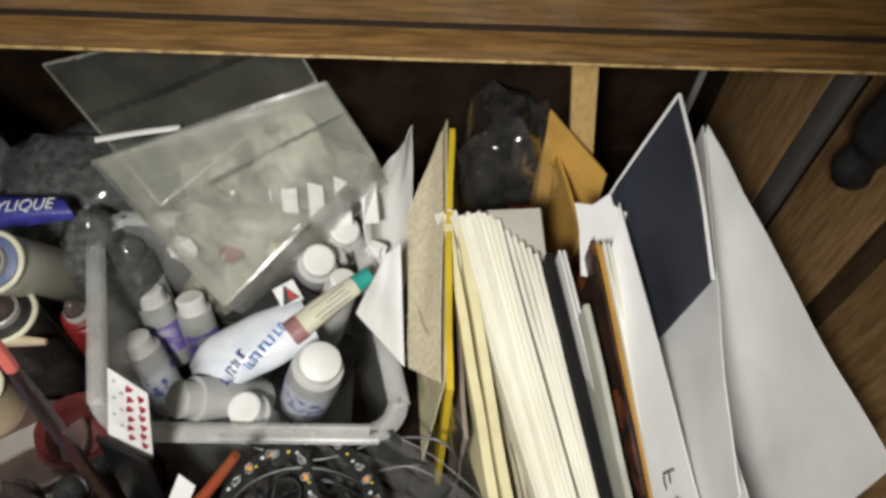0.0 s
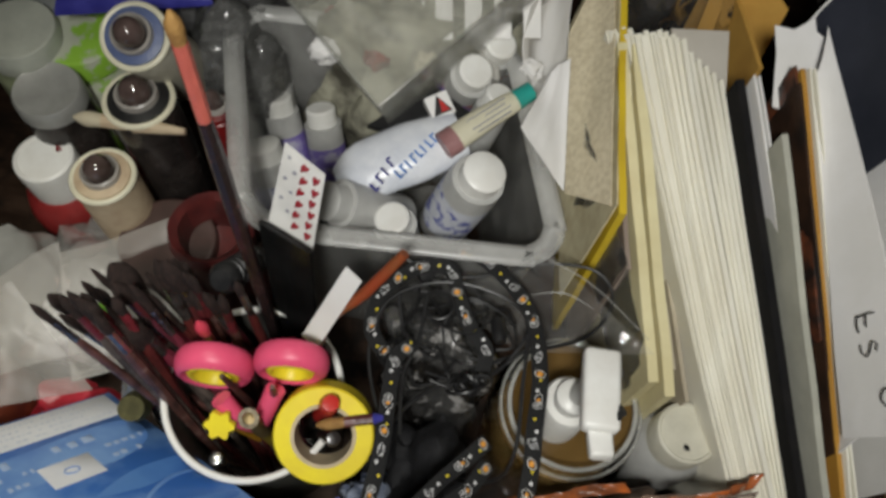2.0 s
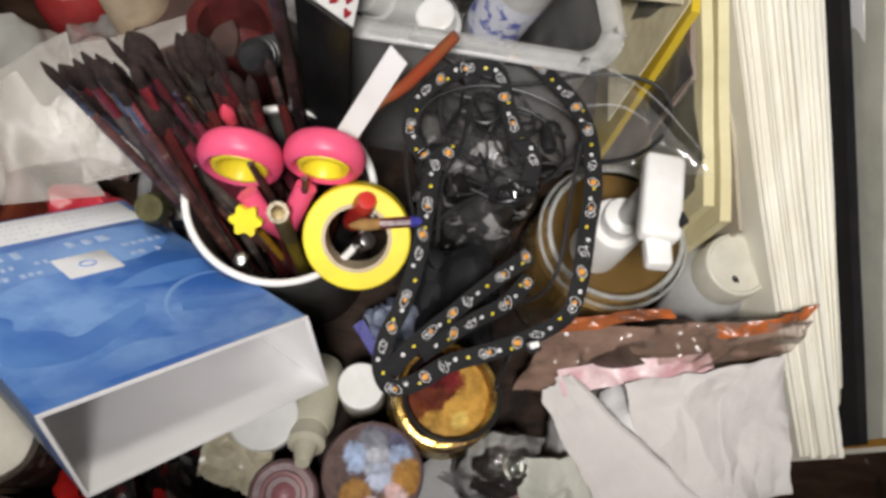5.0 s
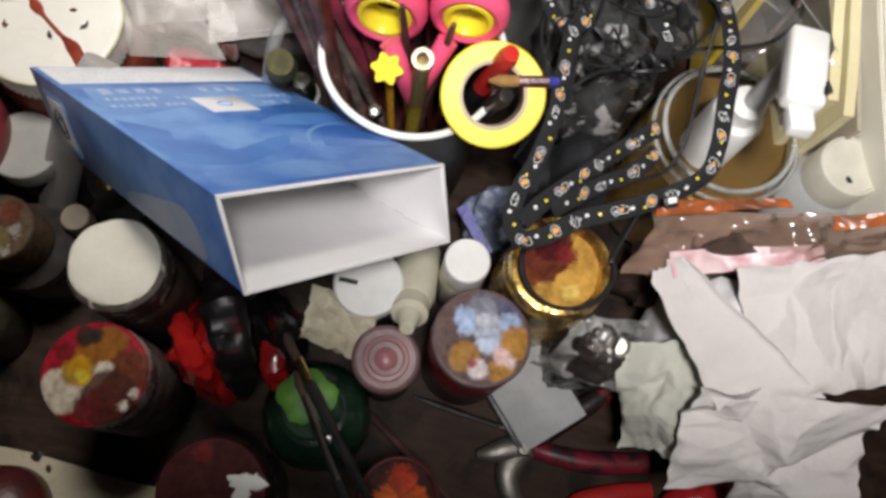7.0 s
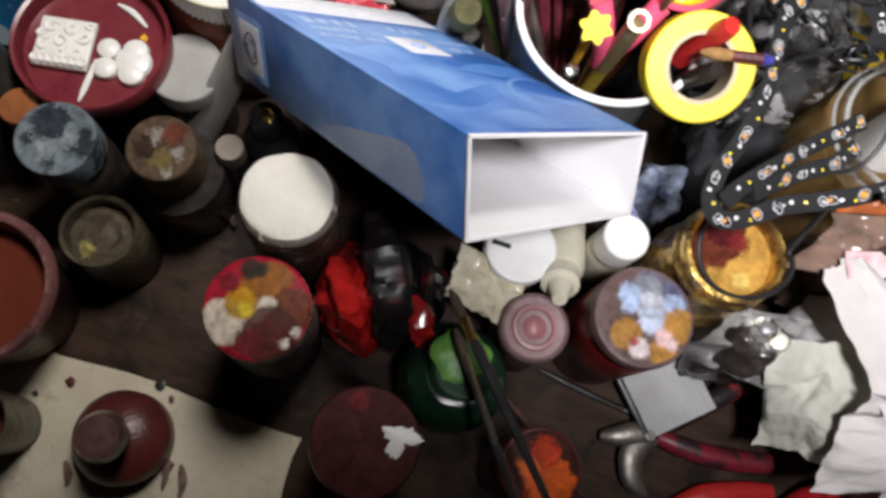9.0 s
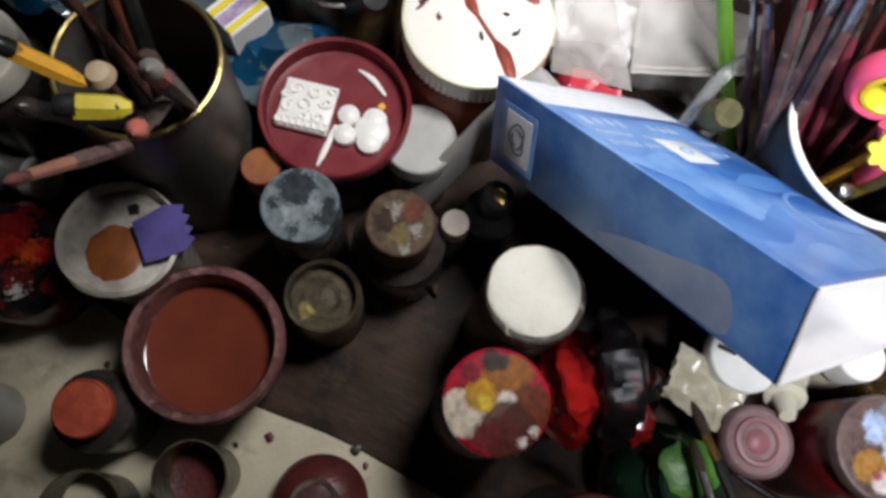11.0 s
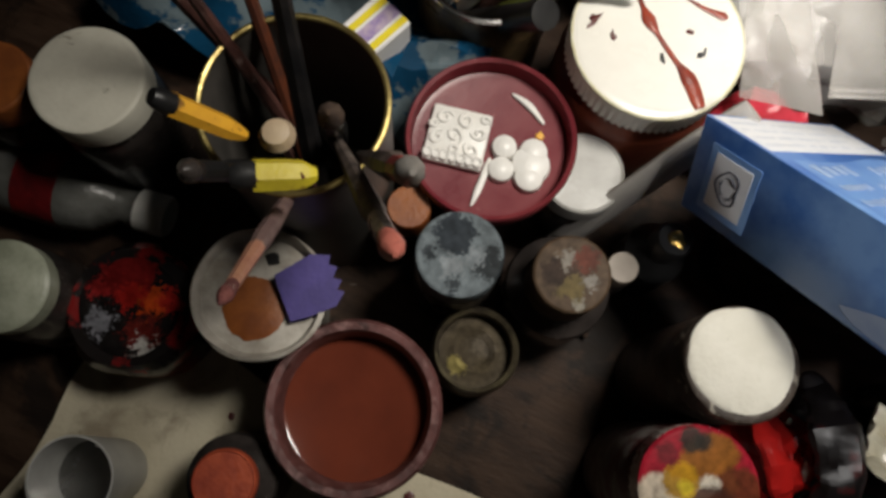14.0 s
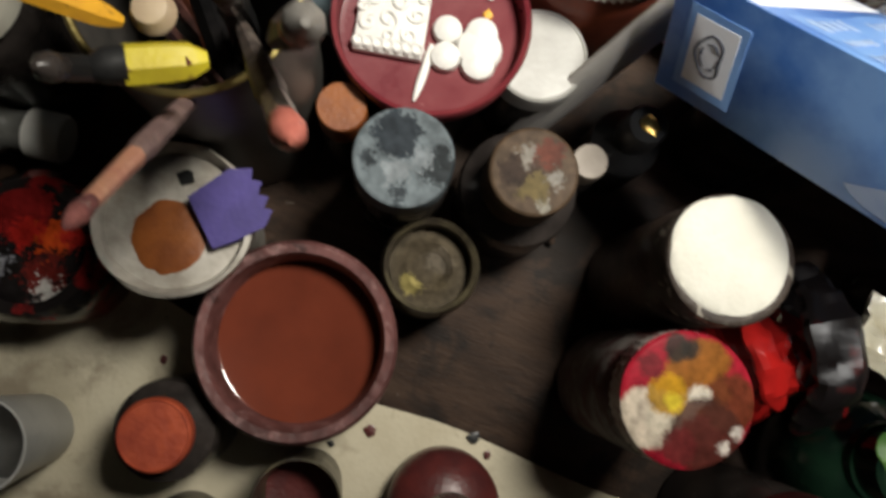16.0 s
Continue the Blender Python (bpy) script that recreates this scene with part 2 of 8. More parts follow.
def sweep(pts, rad, n=8, step=0.006, flat=1.0, up=(0, 0, 1), bm=None):
    """A rod along pts; rad is a radius or a list of (share of the length, radius). flat squeezes it along up into a ribbon."""
    run = curve_points(pts, step)
    bm = bm or bmesh.new()
    rings = []
    total = len(run) - 1
    side = None
    for i, q in enumerate(run):
        t = (run[min(i + 1, total)] - run[max(i - 1, 0)]).normalized()
        if flat != 1.0 or side is None:
            ref = Vector(up)
            s = t.cross(ref)
            s = s.normalized() if s.length > 1e-3 else t.orthogonal().normalized()
        else:
            s = side - t * side.dot(t)
            s = s.normalized() if s.length > 1e-3 else t.orthogonal().normalized()
        side = s
        u = s.cross(t).normalized()
        f = i / total
        if isinstance(rad, (int, float)):
            r = rad
        else:
            r = rad[-1][1]
            for (f0, r0), (f1, r1) in zip(rad, rad[1:]):
                if f0 <= f <= f1:
                    r = r0 + (r1 - r0) * (f - f0) / max(f1 - f0, 1e-6)
                    break
        rings.append([bm.verts.new(q + s * (r * math.cos(2 * math.pi * k / n)) + u * (r * flat * math.sin(2 * math.pi * k / n))) for k in range(n)])
    for a, b in zip(rings, rings[1:]):
        for k in range(n):
            bm.faces.new((a[k], a[(k + 1) % n], b[(k + 1) % n], b[k]))
    bm.faces.new(rings[0][::-1])
    bm.faces.new(rings[-1])
    return bm


def leafy(fn, nu, nv, thick):
    """A sheet with thickness from fn(u, v) -> Vector."""
    bm = bmesh.new()
    g = [[fn(i / nu, j / nv) for j in range(nv + 1)] for i in range(nu + 1)]
    top, bot = [], []
    for i in range(nu + 1):
        ra, rb = [], []
        for j in range(nv + 1):
            du = g[min(i + 1, nu)][j] - g[max(i - 1, 0)][j]
            dv = g[i][min(j + 1, nv)] - g[i][max(j - 1, 0)]
            nn = du.cross(dv)
            nn = nn.normalized() if nn.length > 1e-12 else Vector((0, 0, 1))
            ra.append(bm.verts.new(g[i][j] + nn * thick / 2))
            rb.append(bm.verts.new(g[i][j] - nn * thick / 2))
        top.append(ra)
        bot.append(rb)
    for i in range(nu):
        for j in range(nv):
            bm.faces.new((top[i][j], top[i + 1][j], top[i + 1][j + 1], top[i][j + 1]))
            bm.faces.new((bot[i][j], bot[i][j + 1], bot[i + 1][j + 1], bot[i + 1][j]))
    for i in range(nu):
        bm.faces.new((top[i][0], bot[i][0], bot[i + 1][0], top[i + 1][0]))
        bm.faces.new((top[i][nv], top[i + 1][nv], bot[i + 1][nv], bot[i][nv]))
    for j in range(nv):
        bm.faces.new((top[0][j], top[0][j + 1], bot[0][j + 1], bot[0][j]))
        bm.faces.new((top[nu][j], bot[nu][j], bot[nu][j + 1], top[nu][j + 1]))
    return bm


def blob(r, thick, seed, n=26, wob=0.5, sx=1.0):
    """A flat daub of paint with an uneven edge, domed in the middle."""
    bm = bmesh.new()
    rim, mid = [], []
    for k in range(n):
        a = 2 * math.pi * k / n
        w = 1 + wob * noise.noise((math.cos(a) * 1.4 + seed * 3.1, math.sin(a) * 1.4, seed * 1.7))
        w += 0.55 * wob * noise.noise((math.cos(a) * 3.4, math.sin(a) * 3.4 + seed, 0.3)) + 0.3 * wob * noise.noise((math.cos(a) * 8, math.sin(a) * 8, seed))
        rim.append(bm.verts.new((r * w * math.cos(a) * sx, r * w * math.sin(a), 0)))
        mid.append(bm.verts.new((0.8 * r * w * math.cos(a) * sx, 0.8 * r * w * math.sin(a), thick)))
    c = bm.verts.new((0, 0, thick * 1.15))
    for k in range(n):
        j = (k + 1) % n
        bm.faces.new((rim[k], rim[j], mid[j], mid[k]))
        bm.faces.new((mid[k], mid[j], c))
    bm.faces.new(rim[::-1])
    return bm


def mirror_tris(outline, thick):
    """A flat shape from its outline, with thickness."""
    bm = bmesh.new()
    f = bm.faces.new([bm.verts.new((x, y, 0)) for x, y in outline])
    ret = bmesh.ops.extrude_face_region(bm, geom=[f])
    bmesh.ops.translate(bm, vec=(0, 0, thick), verts=[v for v in ret["geom"] if isinstance(v, bmesh.types.BMVert)])
    return bm


def dented(bm, amp, k, seed):
    """Push a mesh in and out in sharp dents."""
    bm.normal_update()
    moves = [v.normal * amp * (abs(noise.noise((v.co.x * k + seed, v.co.y * k, v.co.z * k))) * 2 - 0.6) for v in bm.verts]
    for v, d in zip(bm.verts, moves):
        v.co += d
    return bm


def frame_on(o, x, y):
    """A pose with its origin at o, its x along x and its y near y."""
    x = Vector(x).normalized()
    z = x.cross(Vector(y)).normalized()
    y = z.cross(x)
    return Matrix.Translation(o) @ Matrix((x, y, z)).transposed().to_4x4()


# ---- materials ----
WOOD_DARK = material("dark_stained_wood", (0.024, 0.013, 0.008), (0.046, 0.027, 0.017), 22, 0.6, bump=0.12, fine=160, stretch=(1, 5, 1))
DESK_TOP = speckled(speckled(material("paint_spotted_desk", (0.024, 0.013, 0.008), (0.048, 0.028, 0.018), 22, 0.6, bump=0.18, fine=160, stretch=(1, 5, 1)),
                             (0.008, 0.006, 0.005), 26, 0.5, 0.6, 0.8, 0.2), (0.22, 0.19, 0.16), 95, 0.70, 0.74, 0.6, 0.2)
WOOD_DARK.node_tree.nodes["Principled BSDF"].inputs["Specular IOR Level"].default_value = 0.22
WOOD_SHELF = material("varnished_oak", (0.22, 0.12, 0.04), (0.11, 0.058, 0.019), 30, 0.3, bump=0.12, fine=220, stretch=(1, 12, 12), coat=0.2)
WOOD_PANEL = material("oak_veneer", (0.27, 0.165, 0.075), (0.16, 0.092, 0.038), 26, 0.5, bump=0.1, fine=200, stretch=(9, 9, 1))
GAP_SHADE = material("gap_shade", (0.02, 0.013, 0.009), None, 30, 0.6)
PLASTER = material("plaster", (0.55, 0.53, 0.5), (0.48, 0.46, 0.43), 8, 0.9, bump=0.3, fine=120)
CARPET = material("floor_lino", (0.12, 0.1, 0.08), (0.08, 0.06, 0.05), 12, 0.8)
WHITE_PL = material("white_plastic", (0.8, 0.8, 0.77), (0.72, 0.71, 0.67), 40, 0.38, bump=0.04)
CREAM_PL = material("cream_plastic", (0.66, 0.63, 0.48), (0.58, 0.55, 0.42), 50, 0.4, bump=0.05)
MILKY = material("milky_plastic", (0.62, 0.62, 0.6), (0.52, 0.52, 0.5), 40, 0.35, bump=0.05, trans=0.25)
BLACK_PL = material("black_plastic", (0.009, 0.009, 0.01), (0.018, 0.018, 0.018), 60, 0.4, bump=0.06)
DARK_GLASS = material("dark_jar_plastic", (0.018, 0.015, 0.014), (0.04, 0.033, 0.03), 45, 0.25, bump=0.05)
PAPER = material("white_paper", (0.78, 0.77, 0.76), (0.72, 0.71, 0.69), 18, 0.85, bump=0.12, fine=700)
PAPER_SHEETS = material("stacked_paper", (0.8, 0.78, 0.68), (0.74, 0.71, 0.6), 14, 0.85, bump=0.05, fine=300, stretch=(4, 1, 1), vary=0.07)
PAPER_OLD = speckled(speckled(material("stained_paper", (0.54, 0.49, 0.37), (0.40, 0.35, 0.25), 14, 0.9, bump=0.2, fine=350, lo=0.42, hi=0.72), (0.17, 0.125, 0.085), 24, 0.52, 0.66, 0.6, 0.2), (0.05, 0.03, 0.02), 120, 0.69, 0.72, 0.85, 0.2)
CARD = material("grey_card", (0.42, 0.41, 0.38), (0.34, 0.33, 0.3), 30, 0.8, bump=0.1)
YELLOW_ENV = material("yellow_card", (0.72, 0.52, 0.03), (0.6, 0.42, 0.03), 20, 0.55, bump=0.08)
KRAFT = material("orange_kraft_paper", (0.62, 0.36, 0.08), (0.5, 0.28, 0.06), 22, 0.7, bump=0.15)
NAVY = material("navy_card", (0.022, 0.026, 0.04), (0.03, 0.034, 0.05), 60, 0.7, bump=0.1)
BLUE = material("blue_printed_card", (0.045, 0.155, 0.5), (0.19, 0.36, 0.70), 13, 0.38, bump=0.03, lo=0.42, hi=0.6)
LABEL_WHITE = material("white_print", (0.80, 0.81, 0.84), (0.74, 0.76, 0.81), 40, 0.4, bump=0.02)
BOX_WHITE = material("white_box_card", (0.8, 0.79, 0.79), (0.75, 0.74, 0.74), 20, 0.7, bump=0.04)
BURGUNDY = speckled(material("burgundy_plastic", (0.14, 0.018, 0.026), (0.18, 0.030, 0.036), 40, 0.3, bump=0.03), (0.34, 0.14, 0.14), 160, 0.68, 0.72, 0.5)
CLAY = speckled(speckled(material("brown_plastic_bowl", (0.15, 0.062, 0.058), (0.07, 0.028, 0.026), 55, 0.45, bump=0.35, fine=170), (0.30, 0.17, 0.16), 120, 0.56, 0.68, 0.6, 0.4), (0.03, 0.015, 0.014), 90, 0.60, 0.68, 0.7, 0.4)
RED_WATER = material("rusty_paint_water", (0.15, 0.034, 0.018), (0.11, 0.025, 0.014), 18, 0.12, bump=0.0)
WAX = material("white_wax", (0.8, 0.79, 0.76), (0.74, 0.72, 0.68), 60, 0.35, bump=0.2, fine=250)
GREY_MOTTLE = caked("paint_crusted_grey", (0.154, 0.182, 0.199), [(0.002, 0.010, 0.0085, (0.021, 0.027, 0.035)), (0.012, -0.011, 0.007, (0.021, 0.025, 0.028)), (-0.006, -0.005, 0.004, (0.252, 0.280, 0.301)), (0.006, -0.004, 0.0045, (0.231, 0.259, 0.280)), (-0.014, 0.006, 0.003, (0.035, 0.042, 0.049)), (-0.010, -0.014, 0.003, (0.035, 0.042, 0.049))], 0.02, 130, 0.5)
CRUST_BROWN = caked("paint_crusted_brown", (0.090, 0.060, 0.039), [(-0.007, -0.003, 0.0055, (0.144, 0.108, 0.042)), (0.006, 0.006, 0.0035, (0.204, 0.186, 0.162)), (0.010, -0.003, 0.005, (0.120, 0.033, 0.021)), (0.0, -0.010, 0.003, (0.240, 0.222, 0.198)), (-0.004, 0.009, 0.0045, (0.036, 0.021, 0.015)), (0.002, 0.0, 0.003, (0.048, 0.030, 0.021)), (-0.012, -0.010, 0.002, (0.270, 0.252, 0.210))], 0.02, 170, 0.45)
CRUST_OLIVE = material("paint_crusted_olive", (0.10, 0.085, 0.05), (0.035, 0.028, 0.02), 70, 0.35, bump=0.5, fine=200)
GLASS = material("clear_glass", (0.93, 0.95, 0.94), (0.9, 0.92, 0.9), 10, 0.04, bump=0.0, trans=1.0, rvar=0.02)
AMBER = material("amber_liquid", (0.15, 0.09, 0.03), (0.11, 0.065, 0.02), 18, 0.15, bump=0.0)
STEEL = material("steel", (0.55, 0.55, 0.54), (0.42, 0.42, 0.41), 60, 0.25, metal=1.0, bump=0.04)
BRASS = material("brass", (0.75, 0.52, 0.18), (0.55, 0.36, 0.1), 60, 0.25, metal=1.0, bump=0.05)
PINK = material("pink_plastic", (0.78, 0.1, 0.2), (0.7, 0.08, 0.17), 40, 0.4, bump=0.03)
YELLOW = material("yellow_plastic", (0.85, 0.7, 0.03), (0.76, 0.6, 0.03), 40, 0.42, bump=0.05)
AMBER_YEL = material("orange_yellow_plastic", (0.8, 0.42, 0.03), (0.65, 0.32, 0.03), 50, 0.4, bump=0.1)
CARD_CORE = material("tan_card_core", (0.55, 0.45, 0.3), None, 60, 0.8)
RED = material("red_plastic", (0.55, 0.03, 0.02), (0.4, 0.02, 0.02), 50, 0.35, bump=0.1)
RED_DARK = material("dark_red_paint", (0.2, 0.012, 0.012), (0.09, 0.008, 0.01), 45, 0.3, bump=0.3, fine=150)
CORAL = material("coral_paint", (0.62, 0.2, 0.15), (0.5, 0.13, 0.1), 70, 0.45, bump=0.2)
TERRA = material("rust_orange_paint", (0.27, 0.085, 0.02), (0.19, 0.055, 0.015), 60, 0.4, bump=0.15)
GREEN = material("green_paint", (0.035, 0.10, 0.02), (0.02, 0.06, 0.015), 50, 0.3, bump=0.15)
GREEN_BRIGHT = material("lime_plastic", (0.26, 0.55, 0.05), (0.2, 0.45, 0.05), 50, 0.4)
GREEN_DARK = material("dark_green_glass", (0.008, 0.022, 0.014), (0.014, 0.042, 0.022), 40, 0.12, bump=0.05)
PURPLE = material("violet_tape", (0.09, 0.07, 0.26), (0.07, 0.055, 0.2), 60, 0.5, bump=0.1)
MAROON = material("maroon_paint", (0.10, 0.02, 0.018), (0.06, 0.014, 0.014), 60, 0.35, bump=0.2)
BRUSH_WOOD = material("worn_brush_handle", (0.12, 0.055, 0.045), (0.05, 0.025, 0.022), 60, 0.4, bump=0.15, vary=0.4)
BRISTLE = material("dark_bristle", (0.04, 0.025, 0.02), (0.09, 0.055, 0.035), 90, 0.8, bump=0.5, fine=600, stretch=(8, 8, 1))
BRISTLE_TAN = material("tan_bristle", (0.35, 0.2, 0.06), (0.25, 0.13, 0.04), 90, 0.8, bump=0.5, fine=600)
GREY_PAINT = material("grey_paint", (0.3, 0.3, 0.35), (0.22, 0.22, 0.27), 60, 0.45, bump=0.2)
ROSE = material("rose_paint", (0.36, 0.19, 0.19), (0.28, 0.14, 0.14), 60, 0.4, bump=0.15)
TEAL = material("teal_plastic", (0.03, 0.35, 0.3), None, 60, 0.4)
BLUE_DEEP = material("deep_blue_print", (0.03, 0.03, 0.22), (0.05, 0.05, 0.3), 60, 0.35)
GOLD_PAINT = material("gold_crust", (0.70, 0.47, 0.12), (0.16, 0.09, 0.035), 60, 0.28, metal=0.75, lo=0.44, hi=0.60, bump=0.5, fine=130)
TAN = material("tan_ceramic", (0.5, 0.4, 0.27), (0.4, 0.3, 0.2), 50, 0.5, bump=0.1)
FILM = film("clear_film", (0.74, 0.74, 0.7), 0.13, 0.1, 20)
FILM_THIN = film("thin_clear_film", (0.8, 0.8, 0.78), 0.05, 0.06, 60, gloss=0.9)
FILM_CREASE = film("creased_clear_film", (0.74, 0.73, 0.70), 0.04, 0.06, 50, gloss=1.1)
FILM_MILK = film("milky_film", (0.42, 0.42, 0.40), 0.32, 0.22, 18)
# part of this milky, streaked cover stands for reflections on the ribbed plastic
FILM_RIB = film("ribbed_clear_plastic", (0.50, 0.50, 0.43), 0.24, 0.2, 16, 3.5)
FILM_ORANGE = film("brown_orange_film", (0.42, 0.27, 0.20), 0.30, 0.1, 30)

# ---- the room and the desk ----
def wall(name, sx, sy, sz, at, mat, label, bev=0.0):
    return solo(name, slab(sx, sy, sz, bev), mat, label, "wall", Matrix.Translation(at), kind="structure", smooth=False)


wall("floor", 4.0, 4.0, 0.05, (0, 0, -0.775), CARPET, "dull dark lino floor under the desk")
wall("ceiling", 4.0, 4.0, 0.05, (0, 0, 1.775), PLASTER, "plain plaster ceiling over the desk")
wall("wall_north", 4.0, 0.05, 2.5, (0, 0.695, 0.5), PLASTER, "plain plaster wall behind the desk")
wall("wall_south", 4.0, 0.05, 2.5, (0, -1.975, 0.5), PLASTER, "plain plaster wall across the room")
wall("wall_west", 0.05, 2.62, 2.5, (-1.975, -0.64, 0.5), PLASTER, "plain plaster wall beside the desk")
wall("wall_east", 0.05, 2.62, 2.5, (1.975, -0.64, 0.5), PLASTER, "plain plaster wall beyond the cabinet")

desk = thing("desk", "dark brown wooden desk covered with art supplies", "desk")
part("desktop", slab(1.36, 1.1, 0.03, 0.003), DESK_TOP, desk, "", Matrix.Translation((-0.36, 0.08, -0.015)))
for px, py in ((-1.0, -0.43), (0.28, -0.43), (-1.0, 0.58), (0.28, 0.58)):
    part("leg", slab(0.05, 0.05, 0.72, 0.003), WOOD_DARK, desk, "", Matrix.Translation((px, py, -0.39)))

hutch = thing("desk_hutch", "varnished oak shelf unit with a drawer over the desk", "shelf")
SH_Y, SH_Z = 0.337, 0.385
part("shelf_board", slab(1.34, 0.26, 0.0125, 0.002), WOOD_SHELF, hutch, "oak shelf board with worn front edge", Matrix.Translation((-0.36, SH_Y + 0.13, SH_Z + 0.00625)))
# pale strip: worn oak, with the edge's highlight line put into its colour
part("edge_wear_highlight", sweep([(-1.02 + 0.03 * k, SH_Y + 0.0002 + 0.0003 * noise.noise((k * 1.7, 0.3, 0.0)), SH_Z + 0.0010 + 0.0004 * noise.noise((k * 1.1, 2.0, 0.0))) for k in range(45)], 0.0012, 6, 0.03), material("worn_oak_highlight", (0.42, 0.29, 0.11), (0.2, 0.12, 0.045), 120, 0.5, lo=0.45, hi=0.6), hutch, "pale worn lower edge with its highlight line put in")
# slab set back in the gap; its near-black colour holds the gap's shade
part("recess", slab(1.34, 0.25, 0.016, 0.0), GAP_SHADE, hutch, "dark filler above the shelf with the gap's shade in its colour", Matrix.Translation((-0.36, SH_Y + 0.137, SH_Z + 0.0205)))
part("drawer_front", slab(1.34, 0.018, 0.12, 0.002), WOOD_SHELF, hutch, "", Matrix.Translation((-0.36, SH_Y + 0.011, SH_Z + 0.0845)))
part("drawer_body", slab(1.3, 0.23, 0.11, 0.002), WOOD_DARK, hutch, "", Matrix.Translation((-0.36, SH_Y + 0.137, SH_Z + 0.0838)))
part("side_panel", slab(0.018, 0.26, 0.54, 0.002), WOOD_PANEL, hutch, "", Matrix.Translation((-1.04, SH_Y + 0.13, 0.27)))
part("back_panel", slab(1.34, 0.012, 0.54, 0.001), WOOD_DARK, hutch, "", Matrix.Translation((-0.36, 0.62, 0.27)))

cab = thing("side_cabinet", "oak veneer cabinet with upright grooves and a black handle", "cabinet")
part("body", slab(0.30, 1.1, 1.35, 0.003), WOOD_DARK, cab, "", Matrix.Translation((0.475, 0.08, -0.075)))
for cy, w in ((0.495, 0.139), (0.345, 0.087), (0.200, 0.157), (0.030, 0.16), (-0.14, 0.16), (-0.31, 0.16)):
    part("door_panel", slab(0.012, w, 1.25, 0.003), WOOD_PANEL, cab, "", Matrix.Translation((0.319, cy, -0.05)))
part("stile", slab(0.010, 0.019, 1.25, 0.002), material("dark_oak_stile", (0.06, 0.036, 0.018), (0.035, 0.02, 0.01), 26, 0.5, stretch=(9, 9, 1)), cab, "dark brown upright stile", Matrix.Translation((0.3195, 0.2905, -0.05)))
part("metal_strip", slab(0.01, 0.0215, 1.2, 0.002), material("grey_metal", (0.2, 0.19, 0.17), None, 40, 0.45, metal=0.6), cab, "dull grey metal strip", Matrix.Translation((0.318, 0.4125, -0.05)))
hd = part("handle", sweep([(0.314, 0.318, 0.42), (0.290, 0.318, 0.405), (0.284, 0.318, 0.375), (0.288, 0.318, 0.345), (0.284, 0.318, 0.325), (0.296, 0.318, 0.312)], [(0, 0.016), (0.4, 0.013), (0.62, 0.017), (0.75, 0.011), (0.9, 0.013), (1, 0.006)], 12, 0.004), BLACK_PL, cab, "black plastic handle")


# ---- jars and pots ----
def jar(name, label, category, x, y, top, r_lid, r_body, lid_h, body_mat, lid_mat, ridges=0, dent=0.0, lean=(0, 0), group="", neck=None, lid_label=""):
    t = thing(name, label, category, pose(x, y, 0, lean[0], lean[1], 7 * x * 100), group)
    nk = neck or r_lid * 0.9
    zs = top - lid_h
    part("body", lathe([(0, 0.0), (r_body * 0.9, 0.0), (r_body, 0.004), (r_body, zs - 0.016), (r_body * 0.96, zs - 0.01), (nk, zs - 0.004), (nk, zs + lid_h * 0.5), (0, zs + lid_h * 0.5)]), body_mat, t)
    n = ridges * 2 if ridges else 44
    bm = lathe([(nk * 1.01, zs), (r_lid, zs), (r_lid, top - 0.0022), (r_lid * 0.975, top - 0.0006), (r_lid * 0.93, top), (r_lid * 0.9, top - dent), (0, top - dent)], n)
    if ridges:
        for v in bm.verts:
            rr = math.hypot(v.co.x, v.co.y)
            if rr > r_lid * 0.985 and int(round(math.atan2(v.co.y, v.co.x) / (math.pi / ridges))) % 2:
                v.co.x *= 0.972
                v.co.y *= 0.972
    lid = part("lid", bm, lid_mat, t, lid_label)
    t["lid_top"] = top - dent
    return t, lid


white_jar, _l = jar("paint_jar", "dark jar with a white-painted flat lid", "jar", -0.304, -0.057, 0.128, 0.0275, 0.0275, 0.02, speckled(material("grimy_brown_label", (0.10, 0.07, 0.055), (0.04, 0.03, 0.025), 50, 0.35, bump=0.2), (0.42, 0.38, 0.32), 120, 0.64, 0.70, 0.8, 0.3), speckled(material("worn_dark_lid", (0.03, 0.022, 0.018), (0.06, 0.045, 0.036), 50, 0.5, bump=0.3), (0.34, 0.31, 0.26), 110, 0.56, 0.62, 0.8, 0.3), lid_label="dark lid flecked with old paint")
part("lid_paint", lathe([(0, 0.0013), (0.0212, 0.0013), (0.0240, 0.0008), (0.0250, 0)], 72, 0.07, 4), speckled(material("chalky_white_paint", (0.64, 0.62, 0.55), (0.57, 0.55, 0.48), 30, 0.75, bump=0.2), (0.2, 0.17, 0.13), 150, 0.70, 0.76, 0.7, 0.3), _l, "chalky white paint with a ragged rim", Matrix.Translation((0.0022, -0.0004, 0.1281)))

